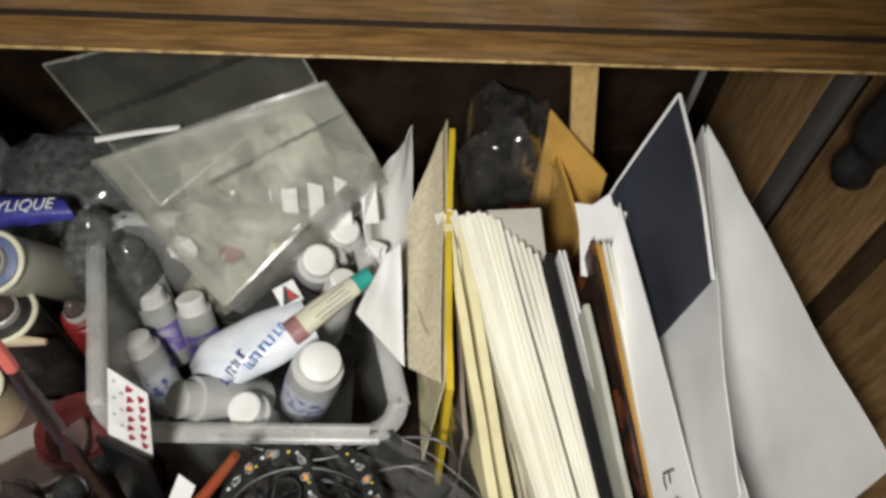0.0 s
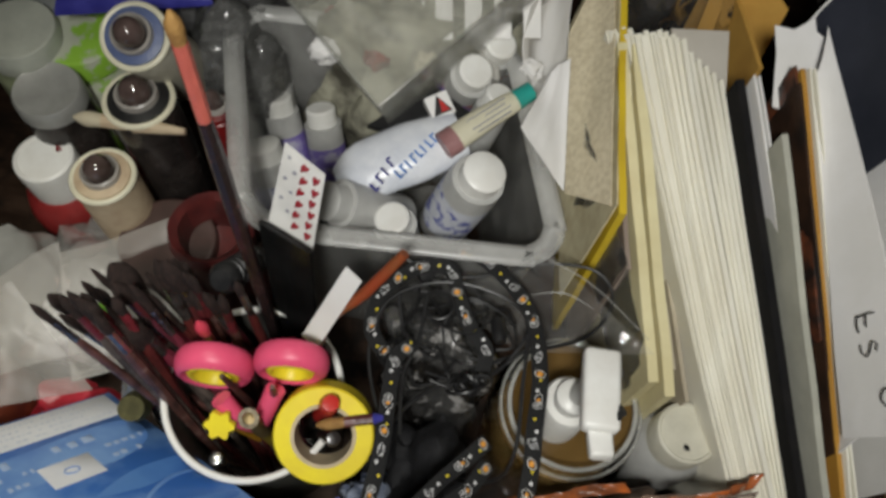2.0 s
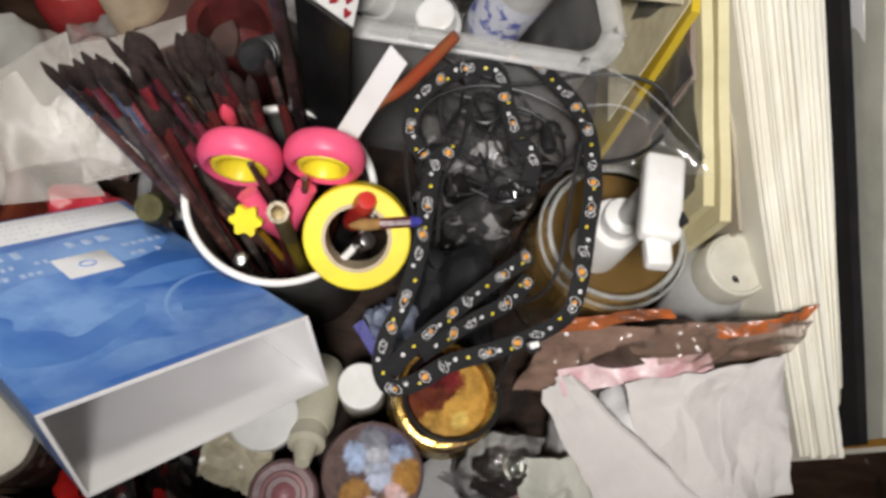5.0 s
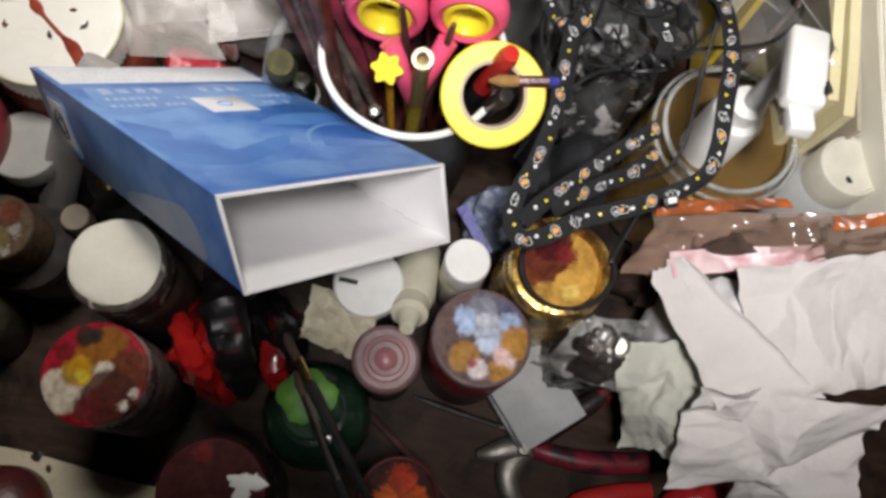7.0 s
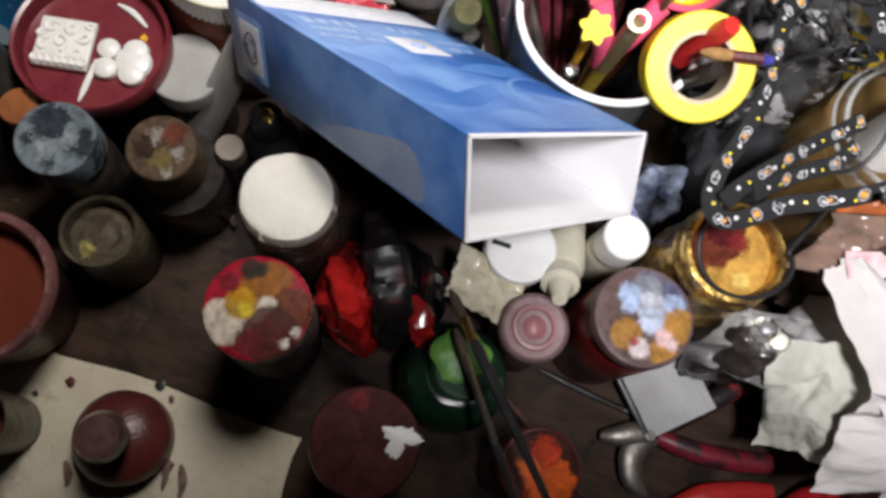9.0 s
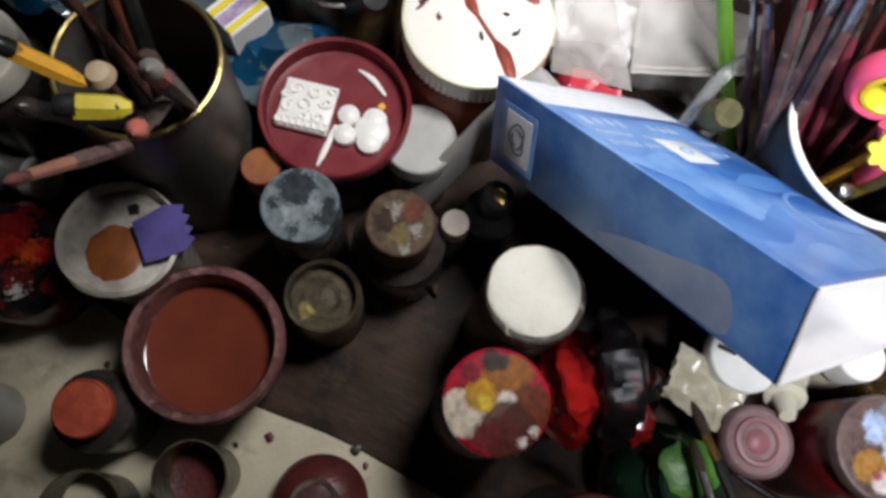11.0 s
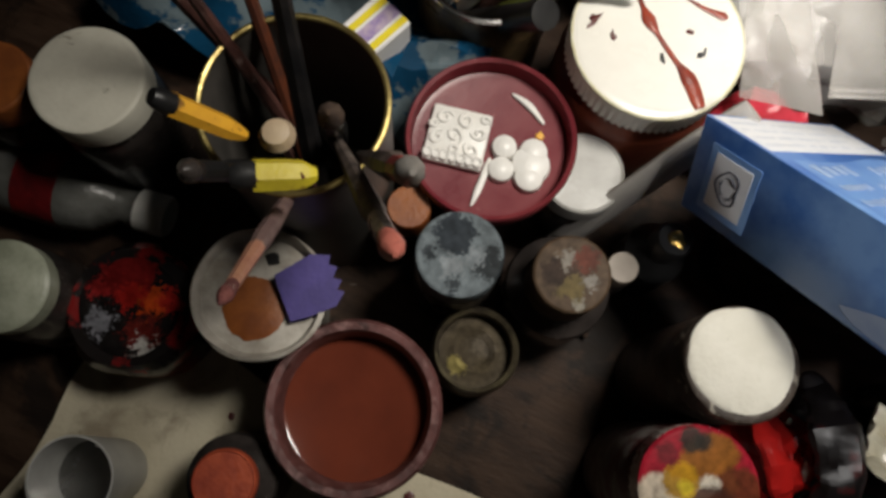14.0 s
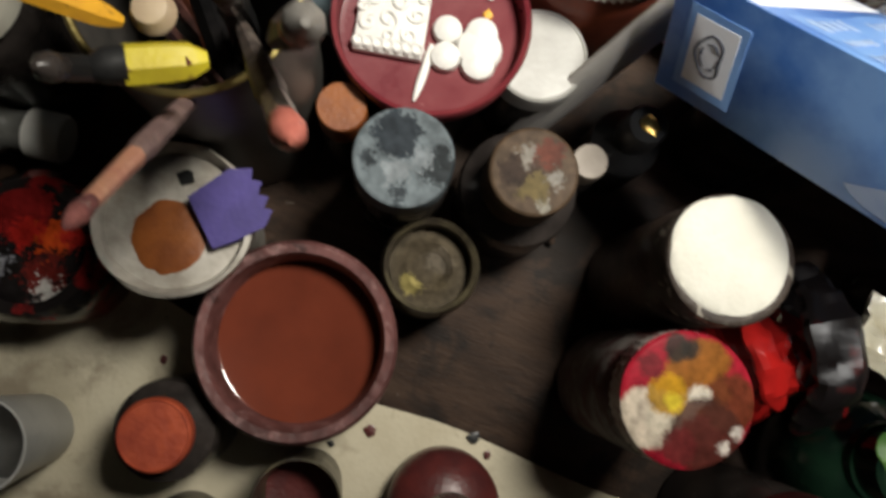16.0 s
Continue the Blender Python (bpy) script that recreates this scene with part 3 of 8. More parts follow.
pj, _l = jar("paint_jar", "jar with a label and a lid daubed red, yellow and brown", "jar", -0.299, -0.116, 0.118, 0.0285, 0.029, 0.016, speckled(material("grey_paper_label", (0.16, 0.14, 0.13), (0.07, 0.05, 0.045), 60, 0.6), (0.06, 0.01, 0.01), 45, 0.5, 0.58, 0.9, 0.3), material("crusted_white_lid", (0.5, 0.46, 0.42), (0.16, 0.05, 0.05), 80, 0.5, bump=0.3, lo=0.46, hi=0.6), ridges=40, lid_label="white lid caked with paint")
LID_CAKE = caked("caked_lid_paint", (0.30, 0.012, 0.026), [(0.002, 0.011, 0.0125, (0.25, 0.10, 0.015)), (0.019, 0.016, 0.0065, (0.34, 0.014, 0.03)), (0.017, 0.005, 0.0095, (0.13, 0.035, 0.015)), (-0.014, -0.013, 0.0105, (0.60, 0.53, 0.42)), (-0.007, -0.010, 0.0065, (0.60, 0.53, 0.42)), (0.0, -0.003, 0.0042, (0.60, 0.53, 0.42)), (0.004, 0.003, 0.0036, (0.70, 0.64, 0.54)), (0.011, -0.011, 0.0125, (0.06, 0.02, 0.014)), (0.002, -0.019, 0.006, (0.13, 0.02, 0.02)), (-0.009, -0.001, 0.0068, (0.42, 0.22, 0.01)), (-0.006, -0.003, 0.0026, (0.72, 0.55, 0.04)), (-0.011, 0.0185, 0.0046, (0.03, 0.025, 0.02)), (-0.006, 0.020, 0.003, (0.03, 0.025, 0.02)), (0.0235, -0.006, 0.0018, (0.66, 0.6, 0.54)), (0.020, -0.013, 0.0016, (0.66, 0.6, 0.54)), (-0.019, 0.008, 0.004, (0.15, 0.015, 0.02))], 0.0065, 210)
part("caked_paint", lathe([(0, 0.0006), (0.0255, 0.0006), (0.0272, 0.0003), (0.0282, -0.0004)], 60, 0.02, 2), LID_CAKE, _l, "red, yellow, white and brown caked paint", Matrix.Translation((0, 0, 0.1181)))
pj.matrix_world = pose(-0.299, -0.116, 0)

jar("paint_jar", "small dark jar with a grey-blue crusted lid", "jar", -0.445, -0.061, 0.101, 0.0228, 0.0235, 0.02, DARK_GLASS, GREY_MOTTLE, lid_label="lid crusted with grey-blue paint")
cj, _l = jar("paint_jar", "wide dark jar with a narrow paint-crusted cap", "jar", -0.389, -0.045, 0.099, 0.0205, 0.030, 0.03, DARK_GLASS, CRUST_BROWN, lid_label="cap crusted with brown paint")

op = thing("paint_pot", "small open glass pot with dried olive paint", "pot", pose(-0.416, -0.097, 0))
part("body", lathe([(0, 0), (0.022, 0), (0.0245, 0.003), (0.0245, 0.056), (0.0225, 0.062), (0.0205, 0.06), (0.02, 0.05)]), CRUST_OLIVE, op)
part("dried_paint", lathe([(0.0204, 0.05), (0.016, 0.0495), (0.012, 0.052), (0.008, 0.049), (0, 0.0505)], 36, 0.1, 2), caked("dried_olive_gold", (0.075, 0.06, 0.04), [(-0.006, -0.011, 0.004, (0.3, 0.25, 0.09)), (0.004, 0.005, 0.005, (0.12, 0.10, 0.075)), (0.007, -0.006, 0.003, (0.10, 0.08, 0.05))], 0.016, 160, 0.6), op, "dried olive paint")

bw = thing("water_bowl", "brown plastic bowl full of rusty paint water", "bowl", pose(-0.461, -0.153, 0))
part("shell", lathe([(0, 0), (0.032, 0), (0.0345, 0.003), (0.0435, 0.068), (0.0462, 0.0725), (0.0462, 0.0755), (0.0445, 0.078), (0.0405, 0.0775), (0.039, 0.073), (0.036, 0.03), (0, 0.03)], 64, 0.006), CLAY, bw, "worn brown plastic with a rounded rim")
part("water", lathe([(0, 0.0585), (0.037, 0.0585), (0.0384, 0.0592)], 64), RED_WATER, bw, "rust-red paint water")

# a dark jar carries the upturned burgundy lid
jar("storage_jar", "squat black jar under an upturned burgundy lid", "jar", -0.457, 0.003, 0.078, 0.034, 0.036, 0.016, BLACK_PL, BLACK_PL)
dish = thing("jar_lid", "upturned burgundy plastic lid holding white wax pieces", "lid", pose(-0.457, 0.0055, 0.0782))
part("base", lathe([(0, 0), (0.041, 0), (0.0425, 0.001), (0.0425, 0.0042), (0.0395, 0.0035), (0, 0.0032)], 64), BURGUNDY, dish, "glossy burgundy plastic")
part("rim", lathe([(0.0427, 0.001), (0.0455, 0.002), (0.0465, 0.015), (0.0455, 0.0165), (0.0435, 0.0155), (0.0427, 0.004), (0.0427, 0.001)], 64), BURGUNDY, dish)

DZ = 0.0816
ws = thing("wax_slab", "square white wax relief slab with scrolled border", "wax slab", pose(-0.4743, 0.0006, DZ, 0, 0, 12))
part("plate", slab(0.033, 0.033, 0.005, 0.0014, 2, True), WAX, ws)
for i in range(7):
    part("scroll", lathe([(0.0028, 0), (0.0033, 0.0015), (0.0024, 0.0028), (0.001, 0.0018), (0, 0.0022)], 14), WAX, ws, "", Matrix.Translation((-0.0138 + i * 0.0046, -0.0125, 0.0045)))
for i, (qx, qy, qa, qs) in enumerate(((-0.009, 0.009, 20, 1.2), (0.003, 0.010, 100, 1.3), (0.011, 0.004, 190, 1.1), (-0.002, 0.0, 300, 1.4), (-0.011, -0.003, 60, 1.1), (0.009, -0.006, 140, 1.2), (-0.001, -0.008, 230, 1.0), (0.013, 0.012, 330, 0.8), (-0.014, 0.004, 10, 0.7))):
    part("scroll", sweep([(0.0042 * qs * math.cos(k * 0.8) * (1 - k * 0.085), 0.0034 * qs * math.sin(k * 0.8) * (1 - k * 0.085), 0.0054) for k in range(10)], [(0, 0.0005), (0.3, 0.0014), (1, 0.0008)], 8, 0.0012), WAX, ws, "", pose(qx, qy, 0, 0, 0, qa))
fig = thing("wax_casting", "rounded white wax casting of plain lobes", "wax casting", pose(-0.434, 0.003, DZ, 0, 0, 0))
for lx, ly, lr in ((0.002, 0.001, 0.0112), (0.0005, 0.0082, 0.0082), (0.0040, -0.0062, 0.0084), (-0.0150, 0.0040, 0.0072), (-0.0115, -0.0085, 0.0074)):
    part("lobe", lathe([(0, 0), (lr * 0.95, 0), (lr, 0.0015), (lr * 0.9, 0.0045), (lr * 0.55, 0.0062), (0, 0.0068)], 24), WAX, fig, "", Matrix.Translation((lx, ly, 0)))
solo("wax_stick", sweep([(0, 0, 0), (-0.0006, 0.015, 0.0006), (-0.0020, 0.0290, 0)], [(0, 0.0006), (0.35, 0.0021), (0.8, 0.0018), (1, 0.0008)], 8, 0.003, 0.7), WAX, "thin white wax stick on a burgundy lid", "wax stick", pose(-0.4515, -0.0306, DZ + 0.0014))
solo("wax_stick", sweep([(0, 0, 0), (0.011, -0.0022, 0.0004), (0.0229, -0.0084, 0)], [(0, 0.0006), (0.4, 0.0022), (1, 0.0009)], 8, 0.003, 0.6), WAX, "short curved white wax shaving", "wax stick", pose(-0.4578, 0.0380, DZ + 0.0014))
solo("crumb", blob(0.0025, 0.0012, 3.0, 14), AMBER_YEL, "tiny amber wax crumb", "crumb", pose(-0.4341, 0.0225, DZ))

jar("small_jar", "small jar with a milky white cap", "jar", -0.404, 0.014, 0.081, 0.0235, 0.022, 0.014, DARK_GLASS, material("dull_milky_cap", (0.36, 0.355, 0.335), (0.30, 0.295, 0.275), 40, 0.35, bump=0.06), dent=0.0006, lid_label="milky white plastic cap")

big, _l = jar("large_jar", "large rust-brown jar with a white lid streaked red", "jar", -0.400, 0.085, 0.118, 0.046, 0.0475, 0.02, material("rust_brown_jar", (0.2, 0.05, 0.025), (0.12, 0.03, 0.02), 40, 0.35), material("glossy_white_lid", (0.8, 0.78, 0.72), (0.74, 0.72, 0.66), 30, 0.25, bump=0.03), ridges=70, lid_label="white ridged lid with red drips")
big.matrix_world = pose(-0.400, 0.085, 0, 0, 0, 0)
RUST_DRIP = material("rust_red_drip", (0.30, 0.05, 0.025), (0.16, 0.025, 0.015), 80, 0.35, bump=0.2)
part("red_streak", sweep([(-0.0326, 0.0307, 0.1187), (-0.0190, 0.0172, 0.1187), (-0.0071, 0.0054, 0.1187), (0.0092, -0.0066, 0.1187), (0.0232, -0.0158, 0.1187), (0.034, -0.0280, 0.1187)], [(0, 0.0010), (0.3, 0.0013), (0.37, 0.0036), (0.42, 0.0030), (0.48, 0.0011), (0.70, 0.0014), (0.80, 0.0042), (0.93, 0.0036), (1, 0.0025)], 8, 0.002, 0.3), RUST_DRIP, _l, "dried rust-red drip")
part("red_streak", sweep([(0.0051, 0.0269, 0.1186), (0.016, 0.0255, 0.1186), (0.0287, 0.0258, 0.1186)], [(0, 0.0006), (0.5, 0.0013), (0.9, 0.0026), (1, 0.0012)], 8, 0.003, 0.3), RUST_DRIP, _l, "short red smear")
for sx_, sy_, sr_, sd in ((0.0246, 0.0006, 0.0022, 2.1), (0.006, -0.0105, 0.0016, 3.3), (-0.018, 0.0249, 0.0014, 5.2), (-0.0343, -0.0067, 0.0026, 6.1), (-0.022, -0.010, 0.0016, 7.7), (0.014, 0.010, 0.0012, 9.2)):
    part("paint_speck", blob(sr_, 0.0003, sd, 16, 0.9, 1.8), MAROON if sd > 5 else BLACK_PL, _l, "", pose(sx_, sy_, 0.1181, 0, 0, 40 * sd))
part("worn_rim", sweep([(0.0452 * math.cos(a * math.pi / 30), 0.0452 * math.sin(a * math.pi / 30), 0.1168) for a in range(61)], 0.0010, 6, 0.004), material("yellowed_rim", (0.50, 0.46, 0.26), (0.66, 0.64, 0.50), 70, 0.5), _l, "yellowed worn rim")

jar("storage_jar", "tall dark jar with a flat off-white lid", "jar", -0.648, -0.066, 0.122, 0.029, 0.030, 0.018, DARK_GLASS, speckled(material("offwhite_lid", (0.58, 0.56, 0.48), (0.48, 0.46, 0.39), 30, 0.5, bump=0.1), (0.16, 0.13, 0.1), 75, 0.64, 0.70, 0.7, 0.4), lid_label="flat off-white lid with specks")
jar("paint_jar", "jar with a rust-orange paint lid", "jar", -0.706, -0.082, 0.1, 0.021, 0.024, 0.02, DARK_GLASS, TERRA)

# ---- the tin of tools ----
tin = thing("tin_can", "dark empty tin can with a gilt rim", "tin can", pose(-0.537, -0.045, 0))
part("shell", lathe([(0, 0), (0.042, 0), (0.0425, 0.163), (0.0405, 0.163), (0.0400, 0.004), (0, 0.004)], 56), material("dark_tin", (0.07, 0.066, 0.06), (0.11, 0.10, 0.09), 40, 0.45, metal=0.3), tin)
part("rim", sweep([(0.0415 * math.cos(a * math.pi / 24), 0.0415 * math.sin(a * math.pi / 24), 0.1635) for a in range(49)], 0.0016, 8, 0.004), material("dull_gilt", (0.5, 0.40, 0.15), (0.3, 0.23, 0.09), 60, 0.35, metal=0.9), tin, "gilt rolled rim")


def brush(name, label, tip, end, r=0.003, mats=(BRUSH_WOOD, STEEL, BRISTLE), head=0.02, ferrule=0.018, group="", width=1.0, grp_cat="paintbrush"):
    """A paintbrush: bristle tip at tip, handle's end at end."""
    tip, end = Vector(tip), Vector(end)
    d = (end - tip).normalized()
    a, b = tip + d * head, tip + d * (head + ferrule)
    t = thing(name, label, grp_cat, Matrix.Translation(end), group)
    off = Matrix.Translation(-end)
    part("handle", sweep([b, b.lerp(end, 0.2), end], [(0, r * 1.0), (0.15, r * 1.35), (0.6, r), (1, r * 0.5)], 8, 0.02), mats[0], t, "", off)
    part("ferrule", sweep([a, b], [(0, r * 1.05 * width), (1, r * 1.05)], 8, 0.01), mats[1], t, "", off)
    part("bristles", sweep([tip, tip.lerp(a, 0.35), tip.lerp(a, 0.7), a], [(0, r * 0.25 * width), (0.4, r * 1.25 * width), (1, r * 1.0 * width)], 9, 0.006), mats[2], t, "", off)
    return t


def cutter(label, a, b, mat, r=0.0055):
    """A utility knife: a faceted grip with bevelled flats, a dark end cap and a narrow blade slot."""
    a, b = Vector(a), Vector(b)
    t = thing("utility_knife", label, "knife", Matrix.Translation(b), "knives in the tin")
    off = Matrix.Translation(-b)
    d = (b - a).normalized()
    part("end_cap", sweep([a - d * 0.002, a + d * 0.007], [(0, r * 0.72), (0.3, r * 0.95), (1, r)], 10, 0.002), BLACK_PL, t, "", off)
    part("grip", sweep([a + d * 0.006, a.lerp(b, 0.6), b], [(0, r * 1.1), (0.72, r * 1.05), (1, r * 0.45)], 6, 0.005, 0.8), mat, t, "", off, sharp=25)
    side = d.cross(Vector((0, 0, 1))).normalized()
    part("chip", blob(r * 0.35, 0.0004, r * 900, 14, 0.7), MAROON, t, "fleck of dried paint", off @ Matrix.Translation(a.lerp(b, 0.8) + side * r * 0.3 + Vector((0, 0, r * 0.62))))
    return t


cutter("orange-yellow utility knife with a black end, in the tin", (-0.566, -0.081, 0.214), (-0.541, -0.072, 0.183), speckled(AMBER_YEL, (0.12, 0.05, 0.02), 130, 0.60, 0.66, 0.8), 0.0046)
cutter("yellow utility knife with a black end, in the tin", (-0.524, -0.0955, 0.219), (-0.500, -0.081, 0.213), speckled(material("paint_marked_yellow", (0.62, 0.52, 0.03), (0.5, 0.40, 0.03), 40, 0.45, bump=0.12), (0.10, 0.03, 0.02), 130, 0.60, 0.66, 0.85), 0.0056)
tools = "brushes in the tin"
SPLASHED = speckled(speckled(material("splashed_brown_handle", (0.14, 0.06, 0.05), (0.05, 0.025, 0.022), 60, 0.4, bump=0.25), (0.26, 0.18, 0.16), 150, 0.58, 0.66, 0.7), (0.6, 0.55, 0.5), 240, 0.70, 0.73, 0.9)
WORN_GREY = speckled(material("worn_grey_handle", (0.13, 0.10, 0.085), (0.05, 0.04, 0.036), 70, 0.5, bump=0.3), (0.3, 0.26, 0.22), 160, 0.6, 0.68, 0.7)
brush("paintbrush", "dark brush with a thin pointed handle in the tin", (-0.53, -0.03, 0.03), (-0.625, -0.030, 0.245), 0.0033, (SPLASHED, STEEL, BRISTLE), group=tools)
brush("paintbrush", "brown brush with a slim handle in the tin", (-0.525, -0.045, 0.02), (-0.598, -0.028, 0.225), 0.0033, (SPLASHED, STEEL, BRISTLE), group=tools)
brush("paintbrush", "black brush with a thick handle leaning on the tin", (-0.52, -0.075, 0.02), (-0.560, 0.000, 0.262), 0.0046, (speckled(material("spattered_black", (0.010, 0.010, 0.011), (0.02, 0.018, 0.018), 50, 0.35), (0.5, 0.48, 0.45), 210, 0.72, 0.75, 0.9), STEEL, BRISTLE), group=tools)
brush("paintbrush", "brush with an orange handle in the tin", (-0.53, -0.06, 0.02), (-0.592, 0.008, 0.255), 0.003, (material("rust_brown_handle", (0.16, 0.045, 0.02), (0.08, 0.03, 0.02), 50, 0.4), STEEL, BRISTLE), group=tools)
brush("paintbrush", "worn grey-brown brush with a coral paint-caked tip", (-0.452, -0.110, 0.295), (-0.5245, -0.040, 0.135), 0.0030, (WORN_GREY, material("grey_worn_ferrule", (0.34, 0.31, 0.27), (0.08, 0.06, 0.05), 70, 0.3, metal=0.7, bump=0.3), speckled(CORAL, (0.2, 0.03, 0.03), 220, 0.6, 0.66, 0.8)), 0.014, 0.018, group=tools, width=1.05)
brush("paintbrush", "mauve-handled brush with a pinkish tan end and worn bristles", (-0.491, -0.139, 0.274), (-0.545, -0.04, 0.06), 0.0029, (speckled(material("dull_mauve_handle", (0.25, 0.165, 0.15), (0.15, 0.095, 0.09), 60, 0.5, bump=0.25), (0.10, 0.06, 0.05), 150, 0.60, 0.66, 0.8), speckled(material("pinkish_tan_ferrule", (0.50, 0.25, 0.16), (0.40, 0.17, 0.12), 70, 0.45, bump=0.25), (0.2, 0.08, 0.06), 170, 0.64, 0.70, 0.7), speckled(material("dusky_rose_bristle", (0.26, 0.09, 0.08), (0.12, 0.04, 0.04), 150, 0.8, bump=0.8, fine=420), (0.5, 0.42, 0.36), 260, 0.64, 0.68, 0.8)), 0.017, 0.040, group=tools, width=0.72)
brush("paintbrush", "steel-ended brush with a coral-painted band", (-0.4568, -0.0905, 0.300), (-0.5035, -0.0500, 0.150), 0.0036, (WORN_GREY, speckled(material("coral_band", (0.52, 0.10, 0.08), (0.3, 0.04, 0.04), 90, 0.45, bump=0.4), (0.12, 0.03, 0.03), 200, 0.56, 0.64, 0.8), material("dull_pale_tip", (0.42, 0.40, 0.37), (0.25, 0.23, 0.21), 70, 0.5, metal=0.4)), 0.011, 0.018, group=tools)
brush("paintbrush", "thick dark brush standing in the tin", (-0.505, -0.06, 0.22), (-0.54, -0.02, 0.02), 0.0045, (BLACK_PL, STEEL, BRISTLE), group=tools)
brush("paintbrush", "short black tool standing among the knives", (-0.548, -0.100, 0.205), (-0.53, -0.03, 0.03), 0.0042, (BLACK_PL, BLACK_PL, DARK_GLASS), 0.012, 0.02, group=tools)
kn = thing("beaded_stick", "round cream bead on a dark stick in the tin", "bead", pose(-0.520, -0.074, 0))
part("stick", sweep([(-0.01, 0.02, 0.006), (0, 0, 0.208)], 0.0022, 8, 0.02), BRUSH_WOOD, kn)
part("bead", lathe([(0, 0.206), (0.005, 0.2075), (0.0068, 0.212), (0.005, 0.2165), (0, 0.218)], 20), TAN, kn)
jar("small_bottle", "little bottle with a rust-orange cap", "bottle", -0.481, -0.046, 0.085, 0.012, 0.012, 0.02, DARK_GLASS, TERRA)

# ---- the front left of the desk ----
def wavy(cx, cy, sx, sy, rot, seed, amp=0.0012):
    c, s = math.cos(radians(rot)), math.sin(radians(rot))

    def fn(u, v):
        x, y = (u - 0.5) * sx, (v - 0.5) * sy
        x += 0.012 * noise.noise((v * 3, seed, 0.2)) * (1 if u > 0.5 else -1)
        y += 0.012 * noise.noise((u * 3, seed + 4, 0.7)) * (1 if v > 0.5 else -1)
        return Vector((cx + c * x - s * y, cy + s * x + c * y, 0.0016 + amp * (1 + noise.noise((u * 5, v * 5, seed)))))
    return fn


solo("paper_sheet", leafy(wavy(-0.445, -0.262, 0.36, 0.19, -2, 3), 24, 14, 0.0006), PAPER_OLD, "cream work paper spotted with dark paint stains", "paper")
for i, (sx_, sy_, r_) in enumerate(((-0.413, -0.186, 0.003), (-0.359, -0.170, 0.003), (-0.349, -0.176, 0.0022), (-0.43, -0.2, 0.0018), (-0.53, -0.19, 0.002), (-0.38, -0.21, 0.0045), (-0.335, -0.215, 0.004))):
    solo("paint_stain", blob(r_, 0.0002, i + 1.5, 14), BLACK_PL if i % 2 else MAROON, "small dried paint stain on the paper", "stain", pose(sx_, sy_, 0.0049), group="stains on the paper")

for i, (ax_, ay_, bx_, by_) in enumerate(((-0.352, -0.212, -0.346, -0.232), (-0.340, -0.208, -0.332, -0.230), (-0.327, -0.212, -0.320, -0.232), (-0.395, -0.232, -0.388, -0.246))):
    solo("brush_stroke", sweep([(ax_, ay_, 0.0050), ((ax_ + bx_) / 2 + 0.002, (ay_ + by_) / 2, 0.0052), (bx_, by_, 0.0050)], [(0, 0.0012), (0.4, 0.0032), (1, 0.0008)], 8, 0.003, 0.06), material("dry_dark_stroke", (0.08, 0.045, 0.03), (0.2, 0.14, 0.1), 150, 0.8), "dry dark brush stroke on the work paper", "stain", group="stains on the paper")
jar("bottle", "small dark bottle with a rust-red cap", "bottle", -0.503, -0.213, 0.078, 0.0165, 0.024, 0.008, DARK_GLASS, material("scratched_red_cap", (0.42, 0.08, 0.035), (0.26, 0.04, 0.02), 80, 0.5, bump=0.2), dent=0.001)
for gx, gy, gh, gr, tp in ((-0.575, -0.246, 0.064, 0.022, 0), (-0.434, -0.222, 0.06, 0.021, 1), (-0.482, -0.266, 0.05, 0.024, 2)):
    g = thing("glass_cup", "small clear plastic cup standing on the paper", "cup", pose(gx, gy, 0.005), "small cups")
    part("shell", lathe([(0, 0), (gr * 0.8, 0), (gr * 0.84, 0.002), (gr, gh), (gr * 0.95, gh), (gr * 0.8, 0.004), (0, 0.004)], 40), MILKY if tp == 0 else CRUST_OLIVE, g)
    part("lining", lathe([(0, gh * 0.5), (gr * 0.6, gh * 0.5), (gr * 0.86, gh * 0.52)], 32, 0.05, tp), (STEEL, MAROON, PAPER_OLD)[tp], g, "dried residue")
kl = thing("jar_lid", "dark round lid with a shiny knob on the paper", "lid", pose(-0.364, -0.207, 0.005))
part("base", lathe([(0, 0), (0.0275, 0), (0.029, 0.003), (0.029, 0.018), (0.026, 0.022), (0.018, 0.03), (0, 0.033)], 44), MAROON, kl)
part("knob", lathe([(0.010, 0.031), (0.012, 0.045), (0.015, 0.055), (0.012, 0.064), (0, 0.066)], 30), material("dark_glossy_knob", (0.05, 0.025, 0.025), (0.12, 0.06, 0.06), 50, 0.18), kl, "glossy dark knob")

